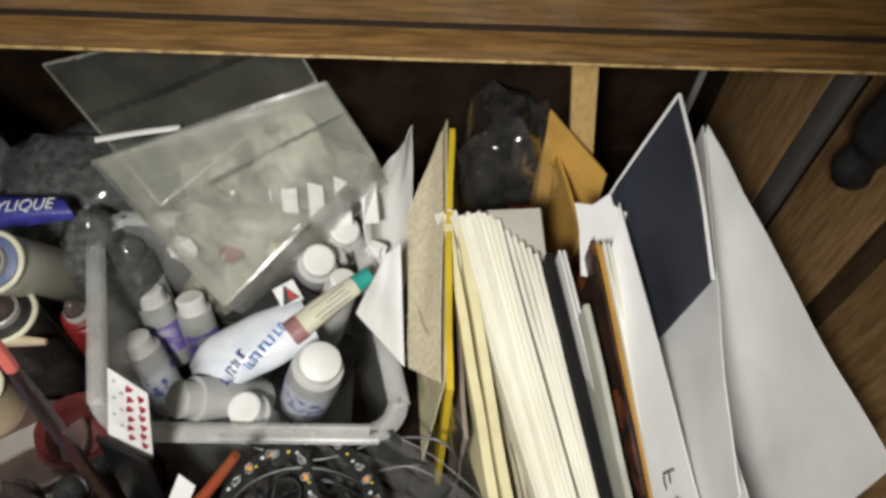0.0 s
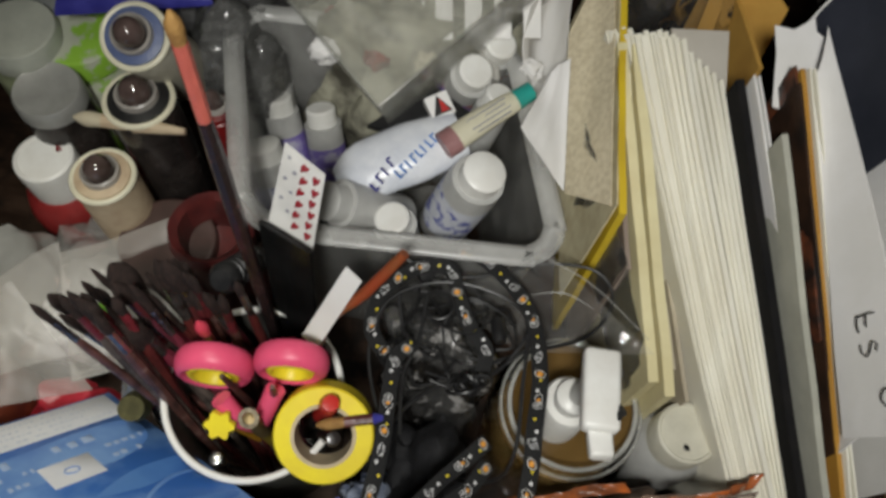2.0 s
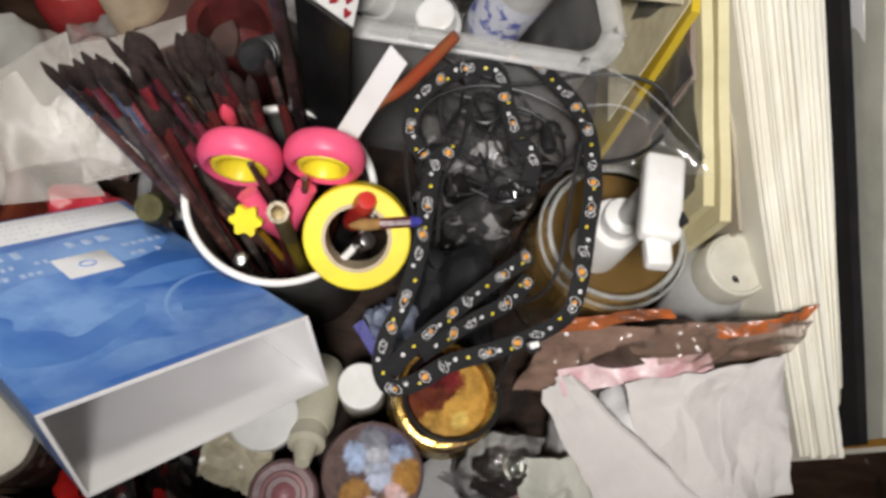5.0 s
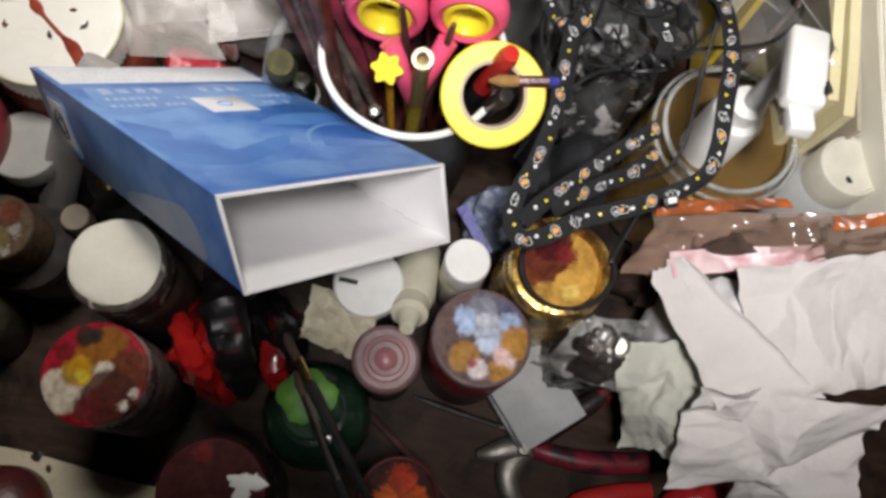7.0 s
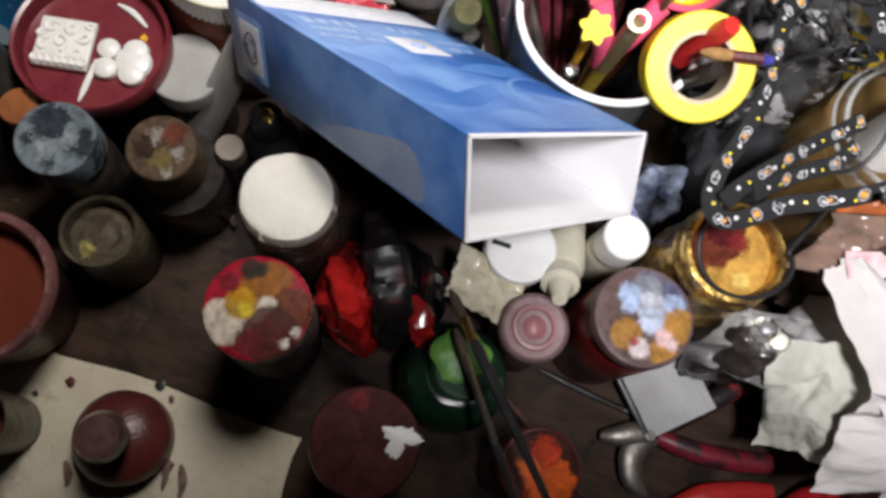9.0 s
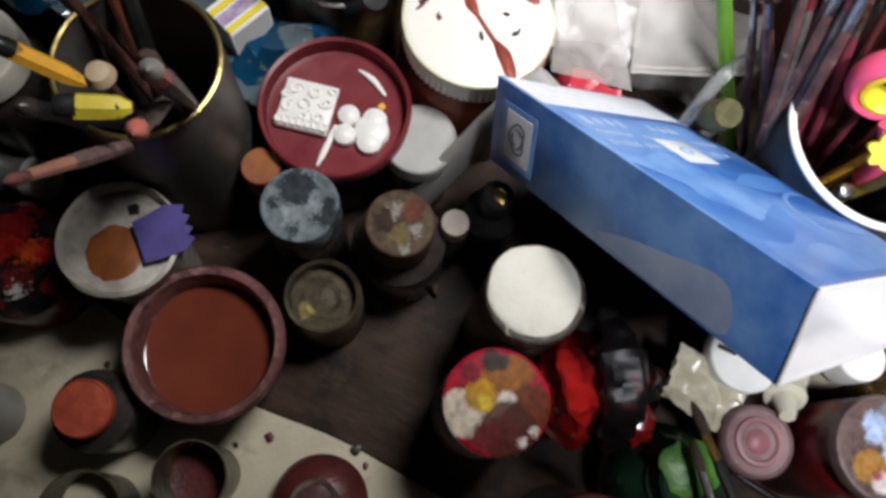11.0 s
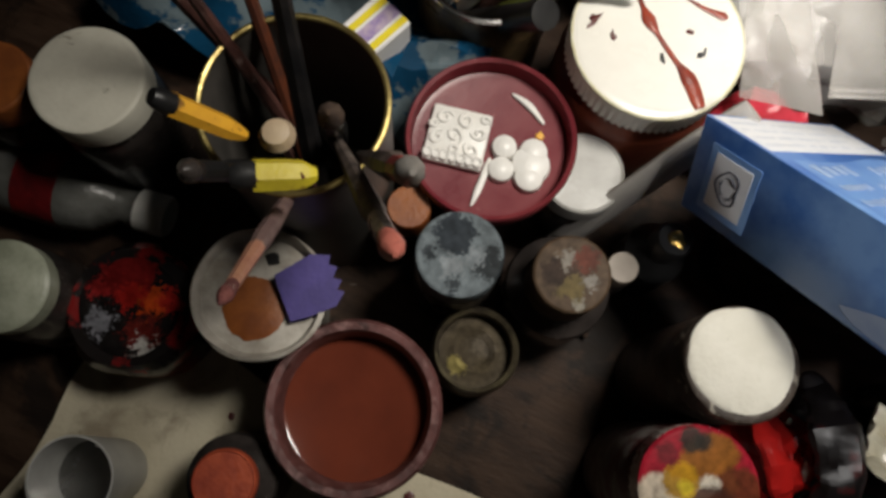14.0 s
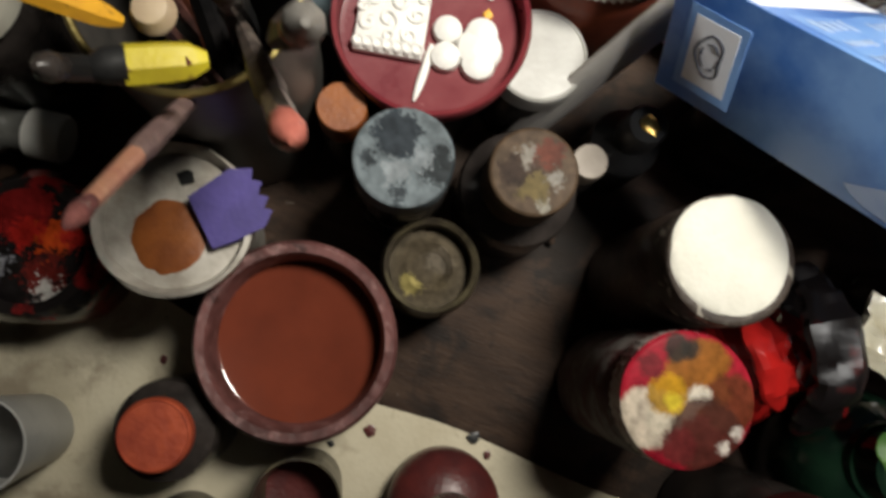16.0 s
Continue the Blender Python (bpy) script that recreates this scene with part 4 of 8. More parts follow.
dp = thing("paint_dish", "white dish of rust-orange paint with violet tape", "dish", pose(-0.528, -0.122, 0))
part("shell", lathe([(0, 0), (0.024, 0), (0.0255, 0.003), (0.033, 0.092), (0.0345, 0.0945), (0.033, 0.096), (0.0315, 0.094), (0.030, 0.089), (0, 0.089)], 52, 0.05, 3), material("dirty_white_plastic", (0.5, 0.47, 0.42), (0.28, 0.25, 0.21), 50, 0.5, bump=0.2), dp, "dirty white plastic")
part("paint", blob(0.0165, 0.001, 2.0, 60, 0.12), TERRA, dp, "dried rust-orange paint", pose(0.0, -0.0085, 0.0895))
part("tape", mirror_tris([(-0.014, -0.013), (-0.004, -0.0145), (0.010, -0.015), (0.0165, -0.010), (0.0135, -0.0075), (0.0175, -0.004), (0.014, -0.001), (0.018, 0.003), (0.0145, 0.006), (0.017, 0.010), (0.008, 0.0145), (-0.013, 0.012)], 0.0005), PURPLE, dp, "torn violet tape", pose(0.0205, 0.0130, 0.0965, 3, -4, 49))
part("dark_chip", blob(0.004, 0.001, 5.0, 12), BLACK_PL, dp, "", pose(-0.003, 0.019, 0.0895))

rp = thing("paint_pot", "squat pot smeared with dark red and black paint", "pot", pose(-0.597, -0.157, 0))
part("body", lathe([(0, 0), (0.032, 0), (0.037, 0.006), (0.037, 0.05), (0.033, 0.058), (0, 0.056)], 44, 0.06, 3), material("black_red_smears", (0.012, 0.01, 0.01), (0.2, 0.012, 0.012), 48, 0.2, bump=0.4, fine=120, lo=0.5, hi=0.56), rp)
part("caked_paint", lathe([(0, 0.0585), (0.026, 0.058), (0.032, 0.0565), (0.034, 0.054)], 48, 0.05, 3), caked("red_black_cake", (0.012, 0.01, 0.01), [(-0.008, 0.014, 0.012, (0.2, 0.012, 0.012)), (0.010, 0.008, 0.006, (0.55, 0.07, 0.012)), (0.014, -0.010, 0.008, (0.12, 0.015, 0.012)), (-0.010, -0.014, 0.005, (0.22, 0.22, 0.25)), (0.018, -0.017, 0.0042, (0.6, 0.58, 0.55)), (-0.002, 0.006, 0.006, (0.42, 0.02, 0.015)), (0.018, 0.012, 0.0045, (0.4, 0.02, 0.015)), (-0.02, 0.002, 0.005, (0.3, 0.02, 0.02))], 0.034, 210, 0.25), rp, "red, black and orange paint smears")
gj = thing("glass_jar", "clear glass jar with a pale greenish lid", "jar", pose(-0.652, -0.175, 0))
part("body", lathe([(0, 0), (0.024, 0), (0.026, 0.003), (0.026, 0.06), (0.022, 0.068), (0.022, 0.072), (0, 0.072)], 40), DARK_GLASS, gj)
part("lid", lathe([(0, 0.083), (0.022, 0.083), (0.0245, 0.081), (0.0245, 0.07), (0.022, 0.07)], 40), material("pale_green_lid", (0.4, 0.42, 0.33), (0.25, 0.27, 0.2), 50, 0.4), gj)

lb = thing("lying_bottle", "clear bottle with a red label lying on its side", "bottle", frame_on((-0.765, -0.125, 0.026), (1, 0.16, 0), (0, 1, 0)) @ pose(0, 0, 0, 0, 90, 0))
part("body", lathe([(0, 0), (0.022, 0), (0.0245, 0.004), (0.0245, 0.095), (0.020, 0.112), (0.011, 0.124), (0.011, 0.134), (0, 0.134)], 40), material("cloudy_bottle", (0.2, 0.2, 0.19), (0.12, 0.12, 0.11), 40, 0.25, trans=0.3), lb)
part("label", lathe([(0.0249, 0.066), (0.0249, 0.092)], 40), RED_DARK, lb, "dark red label band")
part("cap", lathe([(0, 0.152), (0.0115, 0.152), (0.013, 0.150), (0.013, 0.134), (0, 0.134)], 30), WHITE_PL, lb, "white screw cap")

# ---- things at the back left ----
wb = solo("plastic_bag", leafy(lambda u, v: Vector((-0.72 + 0.24 * u, 0.0 + 0.1 * v + 0.02 * noise.noise((u * 5, v * 4, 1)), 0.075 + 0.03 * noise.noise((u * 6, v * 5, 4)) - 0.07 * abs(v - 0.5))), 26, 12, 0.0008),
          material("blue_printed_bag", (0.13, 0.17, 0.19), (0.006, 0.05, 0.11), 38, 0.12, bump=0.5, fine=90, lo=0.47, hi=0.52), "crumpled plastic bag printed with blue patches", "bag")
yb = thing("small_box", "little white box with yellow and violet stripes", "box", pose(-0.5435, 0.0393, 0, 0, 0, 70))
part("carton", slab(0.031, 0.026, 0.088, 0.001, 1, True), PAPER, yb)
for k, (off_, mt, w_) in enumerate(((-0.009, YELLOW, 0.004), (-0.001, material("violet_print", (0.3, 0.22, 0.45), (0.5, 0.4, 0.5), 160, 0.6), 0.008), (0.007, YELLOW, 0.004))):
    part("stripe", slab(0.030, w_, 0.0005, 0), mt, yb, "", Matrix.Translation((0, off_, 0.0886)))
gc = thing("tin_can", "low brown mottled tin with a steel rim, full of pens", "tin can", pose(-0.500, 0.097, 0))
part("shell", lathe([(0, 0), (0.040, 0), (0.0405, 0.104), (0.0385, 0.104), (0.038, 0.02), (0, 0.02)], 48), material("mottled_tin", (0.2, 0.13, 0.06), (0.05, 0.035, 0.025), 50, 0.3, metal=0.3), gc)
part("rim", sweep([(0.0398 * math.cos(a * math.pi / 20), 0.0398 * math.sin(a * math.pi / 20), 0.1045) for a in range(41)], 0.0018, 8, 0.005), STEEL, gc, "bright steel rim")
brush("paintbrush", "slim dark brush lying over the big jar lid", (-0.417, 0.097, 0.128), (-0.505, 0.066, 0.116), 0.0022, (BLACK_PL, STEEL, BRISTLE), 0.012, 0.008)


def marker(label, a, b, r, barrel, capmat):
    a, b = Vector(a), Vector(b)
    t = thing("marker_pen", label, "pen", Matrix.Translation(b), "pens in the low tin")
    off = Matrix.Translation(-b)
    d = (b - a).normalized()
    part("cap", sweep([a, a + d * 0.0015, a + d * 0.012], [(0, r * 0.9), (0.1, r), (1, r)], 16, 0.002), capmat, t, "", off)
    part("barrel", sweep([a + d * 0.012, b], r * 0.94, 14, 0.02), barrel, t, "", off)


marker("lime marker pen with a flat end leaning from the tin", (-0.434, 0.104, 0.152), (-0.515, 0.075, 0.03), 0.0085, material("olive_lime", (0.3, 0.36, 0.08), (0.22, 0.26, 0.06), 50, 0.4), material("pale_lime", (0.5, 0.6, 0.12), None, 50, 0.4))
marker("thick black marker leaning over the tin's rim", (-0.457, 0.062, 0.132), (-0.520, 0.085, 0.03), 0.0082, BLACK_PL, BLACK_PL)
marker("pen with a round pink cap in the tin", (-0.514, 0.066, 0.155), (-0.505, 0.11, 0.03), 0.0085, MAROON, material("pale_pink_cap", (0.6, 0.16, 0.18), None, 50, 0.35))
marker("red and white printed pen in the tin", (-0.476, 0.098, 0.135), (-0.52, 0.09, 0.03), 0.0045, PAPER, RED)
marker("pale yellow pencil in the tin", (-0.488, 0.086, 0.128), (-0.515, 0.10, 0.03), 0.004, material("pale_pencil", (0.6, 0.5, 0.15), None, 50, 0.5), TAN)
brush("paintbrush", "dark stick with a worn end leaning from the tin", (-0.452, 0.094, 0.165), (-0.515, 0.08, 0.03), 0.0032, (BRUSH_WOOD, BLACK_PL, BRISTLE), 0.012, 0.02)
brush("paintbrush", "brown brush leaning from the tin", (-0.442, 0.096, 0.135), (-0.52, 0.095, 0.03), 0.003, (BRUSH_WOOD, MAROON, BRISTLE), 0.012, 0.02)
jar("storage_jar", "jar with a glossy white lid behind the large jar", "jar", -0.42, 0.172, 0.125, 0.032, 0.034, 0.018, DARK_GLASS, WHITE_PL)


def bag(name, label, cx, cy, z0, sx, sy, h, seed, mat, crumple=0.35, rot=0.0, nu=26, nv=20, group=""):
    """A slack crumpled bag: a closed cushion with sharp random folds, resting at z0."""
    bm = bmesh.new()
    bmesh.ops.create_icosphere(bm, subdivisions=4, radius=1)
    for v in bm.verts:
        p = v.co.copy()
        q = p * 1.6
        f = 1 + crumple * noise.noise((q.x + seed, q.y, q.z)) + crumple * 0.6 * (abs(noise.noise((q.x * 2.3 + seed, q.y * 2.3, q.z * 2.3))) - 0.2) + crumple * 0.25 * abs(noise.noise((q.x * 6, q.y * 6 + seed, q.z * 6)))
        e = 0.75
        p = Vector((math.copysign(abs(p.x) ** e, p.x), math.copysign(abs(p.y) ** e, p.y), p.z))
        v.co = Vector((p.x * sx * f, p.y * sy * f, max(0.0, h * (0.5 + 0.5 * p.z * f))))
    return solo(name, bm, mat, label, "bag", pose(cx, cy, z0, 0, 0, rot), group=group, sharp=50)


def slack_sheet(fn_corners, seed, amp, folds):
    a, b, c, d = (Vector(q) for q in fn_corners)

    def fn(u, v):
        w = amp * noise.noise((u * 1.8 + seed, v * 1.8, seed)) + 0.3 * amp * abs(noise.noise((u * folds + seed, v * 2, 1.0)))
        return a.lerp(b, u).lerp(d.lerp(c, u), v) + Vector((0, 0, w))
    return leafy(fn, 20, 20, 0.0005)


HAZE = film("frosted_bag_film", (0.38, 0.36, 0.33), 0.30, 0.35, 8, gloss=0.4)
zb = thing("zip_bag", "frosted clear zip bag lying over scraps", "bag", Matrix())
part("pouch", slack_sheet(((-0.330, 0.185, 0.125), (-0.255, 0.225, 0.12), (-0.232, 0.138, 0.102), (-0.304, 0.100, 0.106)), 2.0, 0.006, 4), HAZE, zb)
part("zip", sweep([(-0.3035, 0.1055, 0.1065), (-0.268, 0.121, 0.107), (-0.2325, 0.141, 0.104)], 0.0009, 8, 0.006), HAZE, zb, "thin pressed zip strip")
part("lip", sweep([(-0.303, 0.1015, 0.107), (-0.268, 0.117, 0.1065), (-0.2325, 0.1375, 0.1035)], 0.0011, 8, 0.006), HAZE, zb)
hb_ = thing("plastic_bag", "hazy white plastic bag draped over the big jar", "bag", Matrix())
part("front_sheet", slack_sheet(((-0.372, 0.138, 0.126), (-0.352, 0.158, 0.132), (-0.297, 0.101, 0.086), (-0.348, 0.078, 0.108)), 5.0, 0.004, 3), HAZE, hb_)
part("back_sheet", slack_sheet(((-0.385, 0.150, 0.120), (-0.330, 0.190, 0.132), (-0.305, 0.125, 0.095), (-0.352, 0.100, 0.108)), 8.0, 0.006, 5), HAZE, hb_)
bag("tissue_wad", "crumpled white scrap among the clear bags", -0.335, 0.145, 0.03, 0.022, 0.018, 0.07, 2.0, PAPER, 0.5)
bag("cloth_scrap", "crumpled red foil wrapper", -0.318, 0.094, 0.0, 0.028, 0.020, 0.08, 5.0, material("rose_red_foil", (0.45, 0.03, 0.05), (0.3, 0.02, 0.03), 50, 0.3), 0.35)
bag("filling", "pale scraps inside the clear bag", -0.345, 0.165, 0.002, 0.035, 0.03, 0.08, 9.0, material("pale_scraps", (0.5, 0.46, 0.42), (0.25, 0.12, 0.1), 60, 0.6), 0.6)
jar("round_tin", "round tin with a brown lid", "tin can", -0.262, 0.205, 0.12, 0.035, 0.035, 0.02, MAROON, material("brown_lid", (0.07, 0.04, 0.035), (0.05, 0.03, 0.025), 40, 0.4))
vg = thing("glass_vial", "small clear vial with a shiny steel cap", "vial", pose(-0.245, 0.096, 0))
part("body", lathe([(0, 0), (0.011, 0), (0.012, 0.002), (0.012, 0.075), (0, 0.075)], 28), MILKY, vg)
part("cap", lathe([(0, 0.094), (0.006, 0.093), (0.0095, 0.087), (0.0105, 0.075), (0, 0.075)], 28), STEEL, vg)

# ---- jars round the middle ----
def foil_pouch(label, axis_from, axis_to, half_w, half_h, seed, mat, amp=0.5, folds=()):
    """A crumpled glossy pouch: a flattened body creased into sharp facets, with pinched ends and loose folds."""
    a, b = Vector(axis_from), Vector(axis_to)
    t = thing("foil_pouch", label, "pouch", Matrix(), "crumpled pouches")
    bm = bmesh.new()
    bmesh.ops.create_icosphere(bm, subdivisions=4, radius=1)
    m = frame_on((a + b) / 2, b - a, (b - a).cross((0, 0, 1)))
    ln = (b - a).length / 2
    for v in bm.verts:
        p = v.co.copy()
        q = Vector((p.x * 1.1 + seed, p.y * 1.6, p.z * 1.6))
        pinch = 1 - 0.75 * abs(p.x) ** 2.5
        f = 1 + amp * (abs(noise.noise(q * 1.7)) - 0.25) + 0.4 * amp * (abs(noise.noise(q * 4.1)) - 0.2)
        v.co = m @ Vector((p.x * ln * (1 + 0.15 * noise.noise(q)), p.y * half_w * f * (0.35 + 0.65 * pinch) * 1.15, p.z * half_h * f * pinch))
        v.co.z = max(v.co.z, 0.003)
    part("body", bm, mat, t, "", sharp=22)
    for run, r_, mt in folds:
        part("fold", dented(sweep(run, [(0, r_ * 0.3), (0.3, r_), (0.75, r_ * 0.9), (1, r_ * 0.2)], 14, 0.003, 0.45), 0.003, 90, seed), mt, t, "", sharp=25)
    return t


FOIL_RED = material("red_foil", (0.42, 0.014, 0.012), (0.10, 0.008, 0.008), 22, 0.2, bump=0.1, fine=110, lo=0.40, hi=0.70, coat=0.4)
FOIL_BLACK = material("black_red_foil", (0.008, 0.006, 0.006), (0.16, 0.010, 0.010), 36, 0.38, bump=0.2, fine=110, lo=0.56, hi=0.70)
foil_pouch("crumpled glossy red foil pouch with black folds", (-0.272, -0.047, 0.052), (-0.238, -0.113, 0.048), 0.024, 0.046, 1.0, FOIL_RED, 0.55,
           [([(-0.262, -0.040, 0.098), (-0.247, -0.062, 0.110), (-0.233, -0.088, 0.104), (-0.226, -0.108, 0.072)], 0.012, FOIL_BLACK), ([(-0.274, -0.070, 0.088), (-0.262, -0.088, 0.100), (-0.246, -0.104, 0.088)], 0.007, FOIL_RED)])
foil_pouch("crumpled black foil pouch with red patches", (-0.240, -0.034, 0.040), (-0.208, -0.096, 0.036), 0.018, 0.040, 4.0, FOIL_BLACK, 0.5,
           [([(-0.222, -0.074, 0.078), (-0.213, -0.088, 0.076), (-0.207, -0.100, 0.056)], 0.007, FOIL_RED)])
gg = thing("paint_jar", "dark green glass jar with green paint on its lid", "jar", pose(-0.183, -0.108, 0))
part("body", lathe([(0, 0), (0.030, 0), (0.034, 0.005), (0.034, 0.05), (0.028, 0.068), (0.02, 0.074), (0.02, 0.08), (0, 0.08)], 44), GREEN_DARK, gg)
part("lid", lathe([(0, 0.098), (0.016, 0.098), (0.018, 0.096), (0.0185, 0.078), (0.016, 0.078)], 36), GREEN_DARK, gg)
part("paint_daub", blob(0.0150, 0.0016, 4.0, 30, 0.22, 1.1), material("lime_green_paint", (0.11, 0.27, 0.035), (0.06, 0.16, 0.03), 60, 0.35, bump=0.3), gg, "bright green dried paint", pose(-0.004, 0.007, 0.0982))
for sx_, sy_, sr_, sd in ((0.004, -0.022, 0.009, 7.7), (-0.020, -0.014, 0.006, 5.1)):
    part("paint_daub", blob(sr_, 0.0012, sd, 30, 0.6), GREEN, gg, "thin green smear on the shoulder", pose(sx_, sy_, 0.064, 38 if sy_ < -0.012 else 0, 60 * sx_ / 0.03, 0))
dr, _l = jar("paint_jar", "jar with a dark maroon lid and a white splash", "jar", -0.222, -0.163, 0.112, 0.0295, 0.0295, 0.018, DARK_GLASS, material("smooth_dark_maroon", (0.06, 0.014, 0.014), (0.03, 0.01, 0.01), 30, 0.3, bump=0.04), lid_label="dark maroon lid with a pale worn rim")
part("paint_daub", blob(0.0085, 0.0006, 6.0, 50, 0.7), WHITE_PL, _l, "white paint splash", pose(0.016, 0.010, 0.1127))
part("caked_paint", lathe([(0, 0.0004), (0.0262, 0.0004), (0.0285, 0.0001), (0.0292, -0.002)], 60), caked("maroon_lid_paint", (0.32, 0.10, 0.10), [(0.0, 0.0, 0.0262, (0.045, 0.012, 0.012)), (-0.012, 0.018, 0.004, (0.2, 0.03, 0.03))], 0.012, 120, 0.55), _l, "dark paint with a chipped pale rim", Matrix.Translation((0, 0, 0.1121)))
dr.matrix_world = pose(-0.222, -0.163, 0, 0, 0, -8)
oj, _l = jar("paint_jar", "jar with orange paint on its lid", "jar", -0.122, -0.145, 0.082, 0.024, 0.025, 0.016, DARK_GLASS, MAROON)
part("caked_paint", lathe([(0, 0.0006), (0.020, 0.0006), (0.0215, 0.0003), (0.022, 0)], 48), caked("orange_lid_paint", (0.06, 0.02, 0.015), [(0.006, 0.006, 0.012, (0.7, 0.12, 0.015)), (-0.010, 0.0, 0.007, (0.5, 0.05, 0.015)), (0.0, -0.008, 0.005, (0.7, 0.14, 0.02))], 0.014), _l, "patches of bright orange paint", Matrix.Translation((0, 0, 0.0822)))

brush("paintbrush", "long black brush with brass bands lying over jars", (-0.206, -0.072, 0.120), (-0.118, -0.172, 0.142), 0.0026, (BLACK_PL, BRASS, BRISTLE), 0.018, 0.014)
brush("paintbrush", "slim black brush with a silver ferrule lying over jars", (-0.196, -0.090, 0.112), (-0.132, -0.178, 0.128), 0.0022, (BLACK_PL, STEEL, BRISTLE), 0.016, 0.05)
brush("paintbrush", "thin brown brush with a gold band on the desk", (-0.172, -0.083, 0.006), (-0.062, -0.155, 0.004), 0.0022, (BRUSH_WOOD, BRASS, BRISTLE), 0.008, 0.016)
solo("metal_stick", sweep([(-0.125, -0.078, 0.006), (-0.08, -0.083, 0.005), (-0.042, -0.086, 0.004)], [(0, 0.001), (0.3, 0.0025), (1, 0.0018)], 8, 0.01), STEEL, "thin steel palette stick on the desk", "stick")
brush("paintbrush", "dark thin brush on the desk by the bowl", (-0.355, -0.055, 0.006), (-0.395, -0.005, 0.012), 0.0022, (BRUSH_WOOD, STEEL, BRISTLE), 0.008, 0.02)

pk = thing("paint_pot", "small pot with a pink ringed paint lid", "pot", pose(-0.148, -0.067, 0))
part("body", lathe([(0, 0), (0.018, 0), (0.0195, 0.003), (0.0195, 0.066), (0.0213, 0.068), (0.0213, 0.076), (0.0198, 0.078), (0.0185, 0.0765), (0, 0.0755)], 44), material("rose_grey_lid", (0.26, 0.17, 0.17), (0.18, 0.1, 0.1), 60, 0.4), pk)
part("ring", lathe([(0.0148, 0.0755), (0.0138, 0.0785), (0.0115, 0.0788), (0.0105, 0.0768)], 40), ROSE, pk, "raised pink ring")
part("dot", lathe([(0, 0.0782), (0.005, 0.078), (0.0075, 0.0758)], 30), material("deep_rose", (0.34, 0.15, 0.16), (0.26, 0.10, 0.11), 60, 0.35), pk, "rose paint centre")

pl, _l = jar("paint_jar", "red jar with a lid daubed blue, ochre and pink", "jar", -0.096, -0.048, 0.112, 0.0295, 0.0295, 0.009, RED_DARK, material("paint_grey_brown", (0.16, 0.1, 0.09), (0.09, 0.05, 0.05), 60, 0.5), lid_label="lid used as a paint palette")
SKYC, GREYC, OCHC = (0.4, 0.5, 0.7), (0.26, 0.27, 0.31), (0.46, 0.23, 0.05)
PAL_CAKE = caked("palette_lid_paint", (0.15, 0.10, 0.09), [(0.0, 0.022, 0.008, (0.17, 0.16, 0.21)), (0.014, 0.018, 0.006, (0.12, 0.12, 0.2)), (-0.003, 0.014, 0.008, GREYC), (0.003, 0.006, 0.008, (0.40, 0.41, 0.46)), (-0.012, 0.010, 0.0052, SKYC), (-0.010, 0.004, 0.004, SKYC), (0.0145, 0.012, 0.0052, SKYC), (0.004, -0.001, 0.0062, (0.52, 0.58, 0.72)), (-0.008, -0.013, 0.0074, OCHC), (0.021, 0.001, 0.0085, OCHC), (0.0145, -0.017, 0.0062, OCHC), (0.0135, -0.0085, 0.0040, (0.72, 0.48, 0.46)), (0.0185, -0.010, 0.0026, (0.74, 0.56, 0.54)), (0.0012, -0.0185, 0.0046, (0.78, 0.68, 0.66)), (-0.0025, -0.016, 0.0018, (0.5, 0.05, 0.08)), (-0.001, 0.010, 0.003, (0.62, 0.64, 0.7))], 0.0065)
part("caked_paint", lathe([(0, 0.0006), (0.025, 0.0006), (0.0265, 0.0003), (0.027, 0)], 60, 0.03, 6), PAL_CAKE, _l, "blue, grey, ochre and pink caked paint", Matrix.Translation((0, 0, 0.1121)))
pl.matrix_world = pose(-0.096, -0.048, 0)

nz = thing("glue_bottle", "cream plastic bottle with a stepped nozzle", "bottle", frame_on((-0.1430, 0.018, 0.034), (1, 0.05, 0), (0.02, 0.6, 0.8)))
part("body", lathe([(0, 0), (0.014, 0), (0.015, 0.003), (0.015, 0.05), (0.0125, 0.056), (0, 0.056)], 30), CREAM_PL, nz)
part("nozzle", lathe([(0.012, 0.056), (0.012, 0.067), (0.008, 0.069), (0.0055, 0.078), (0.0045, 0.082), (0, 0.082)], 28), CREAM_PL, nz, "stepped cream nozzle")
jar("glue_bottle", "small bottle with a plain white cap", "bottle", -0.112, 0.003, 0.089, 0.0148, 0.0152, 0.022, CREAM_PL, WHITE_PL)
solo("foil_packet", leafy(lambda u, v: Vector((-0.205 + 0.045 * u, -0.062 + 0.034 * v - 0.01 * u, 0.062 + 0.006 * noise.noise((u * 6, v * 6, 2)) + 0.006 * u)), 14, 10, 0.004), material("pale_foil", (0.6, 0.56, 0.42), (0.45, 0.4, 0.28), 50, 0.22, bump=0.4, fine=120), "crumpled pale gold foil packet", "packet")
wr, _l = jar("paint_jar", "small dark jar with a white lid beneath the carton", "jar", -0.170, -0.022, 0.076, 0.0225, 0.022, 0.012, DARK_GLASS, WHITE_PL)
part("ink_mark", slab(0.003, 0.012, 0.0004, 0), BLACK_PL, _l, "short dark mark", pose(0.008, -0.010, 0.0763, 0, 0, 30))
gdj = thing("gold_jar", "jar crusted with gold paint, maroon inside", "jar", pose(-0.061, 0.0, 0))
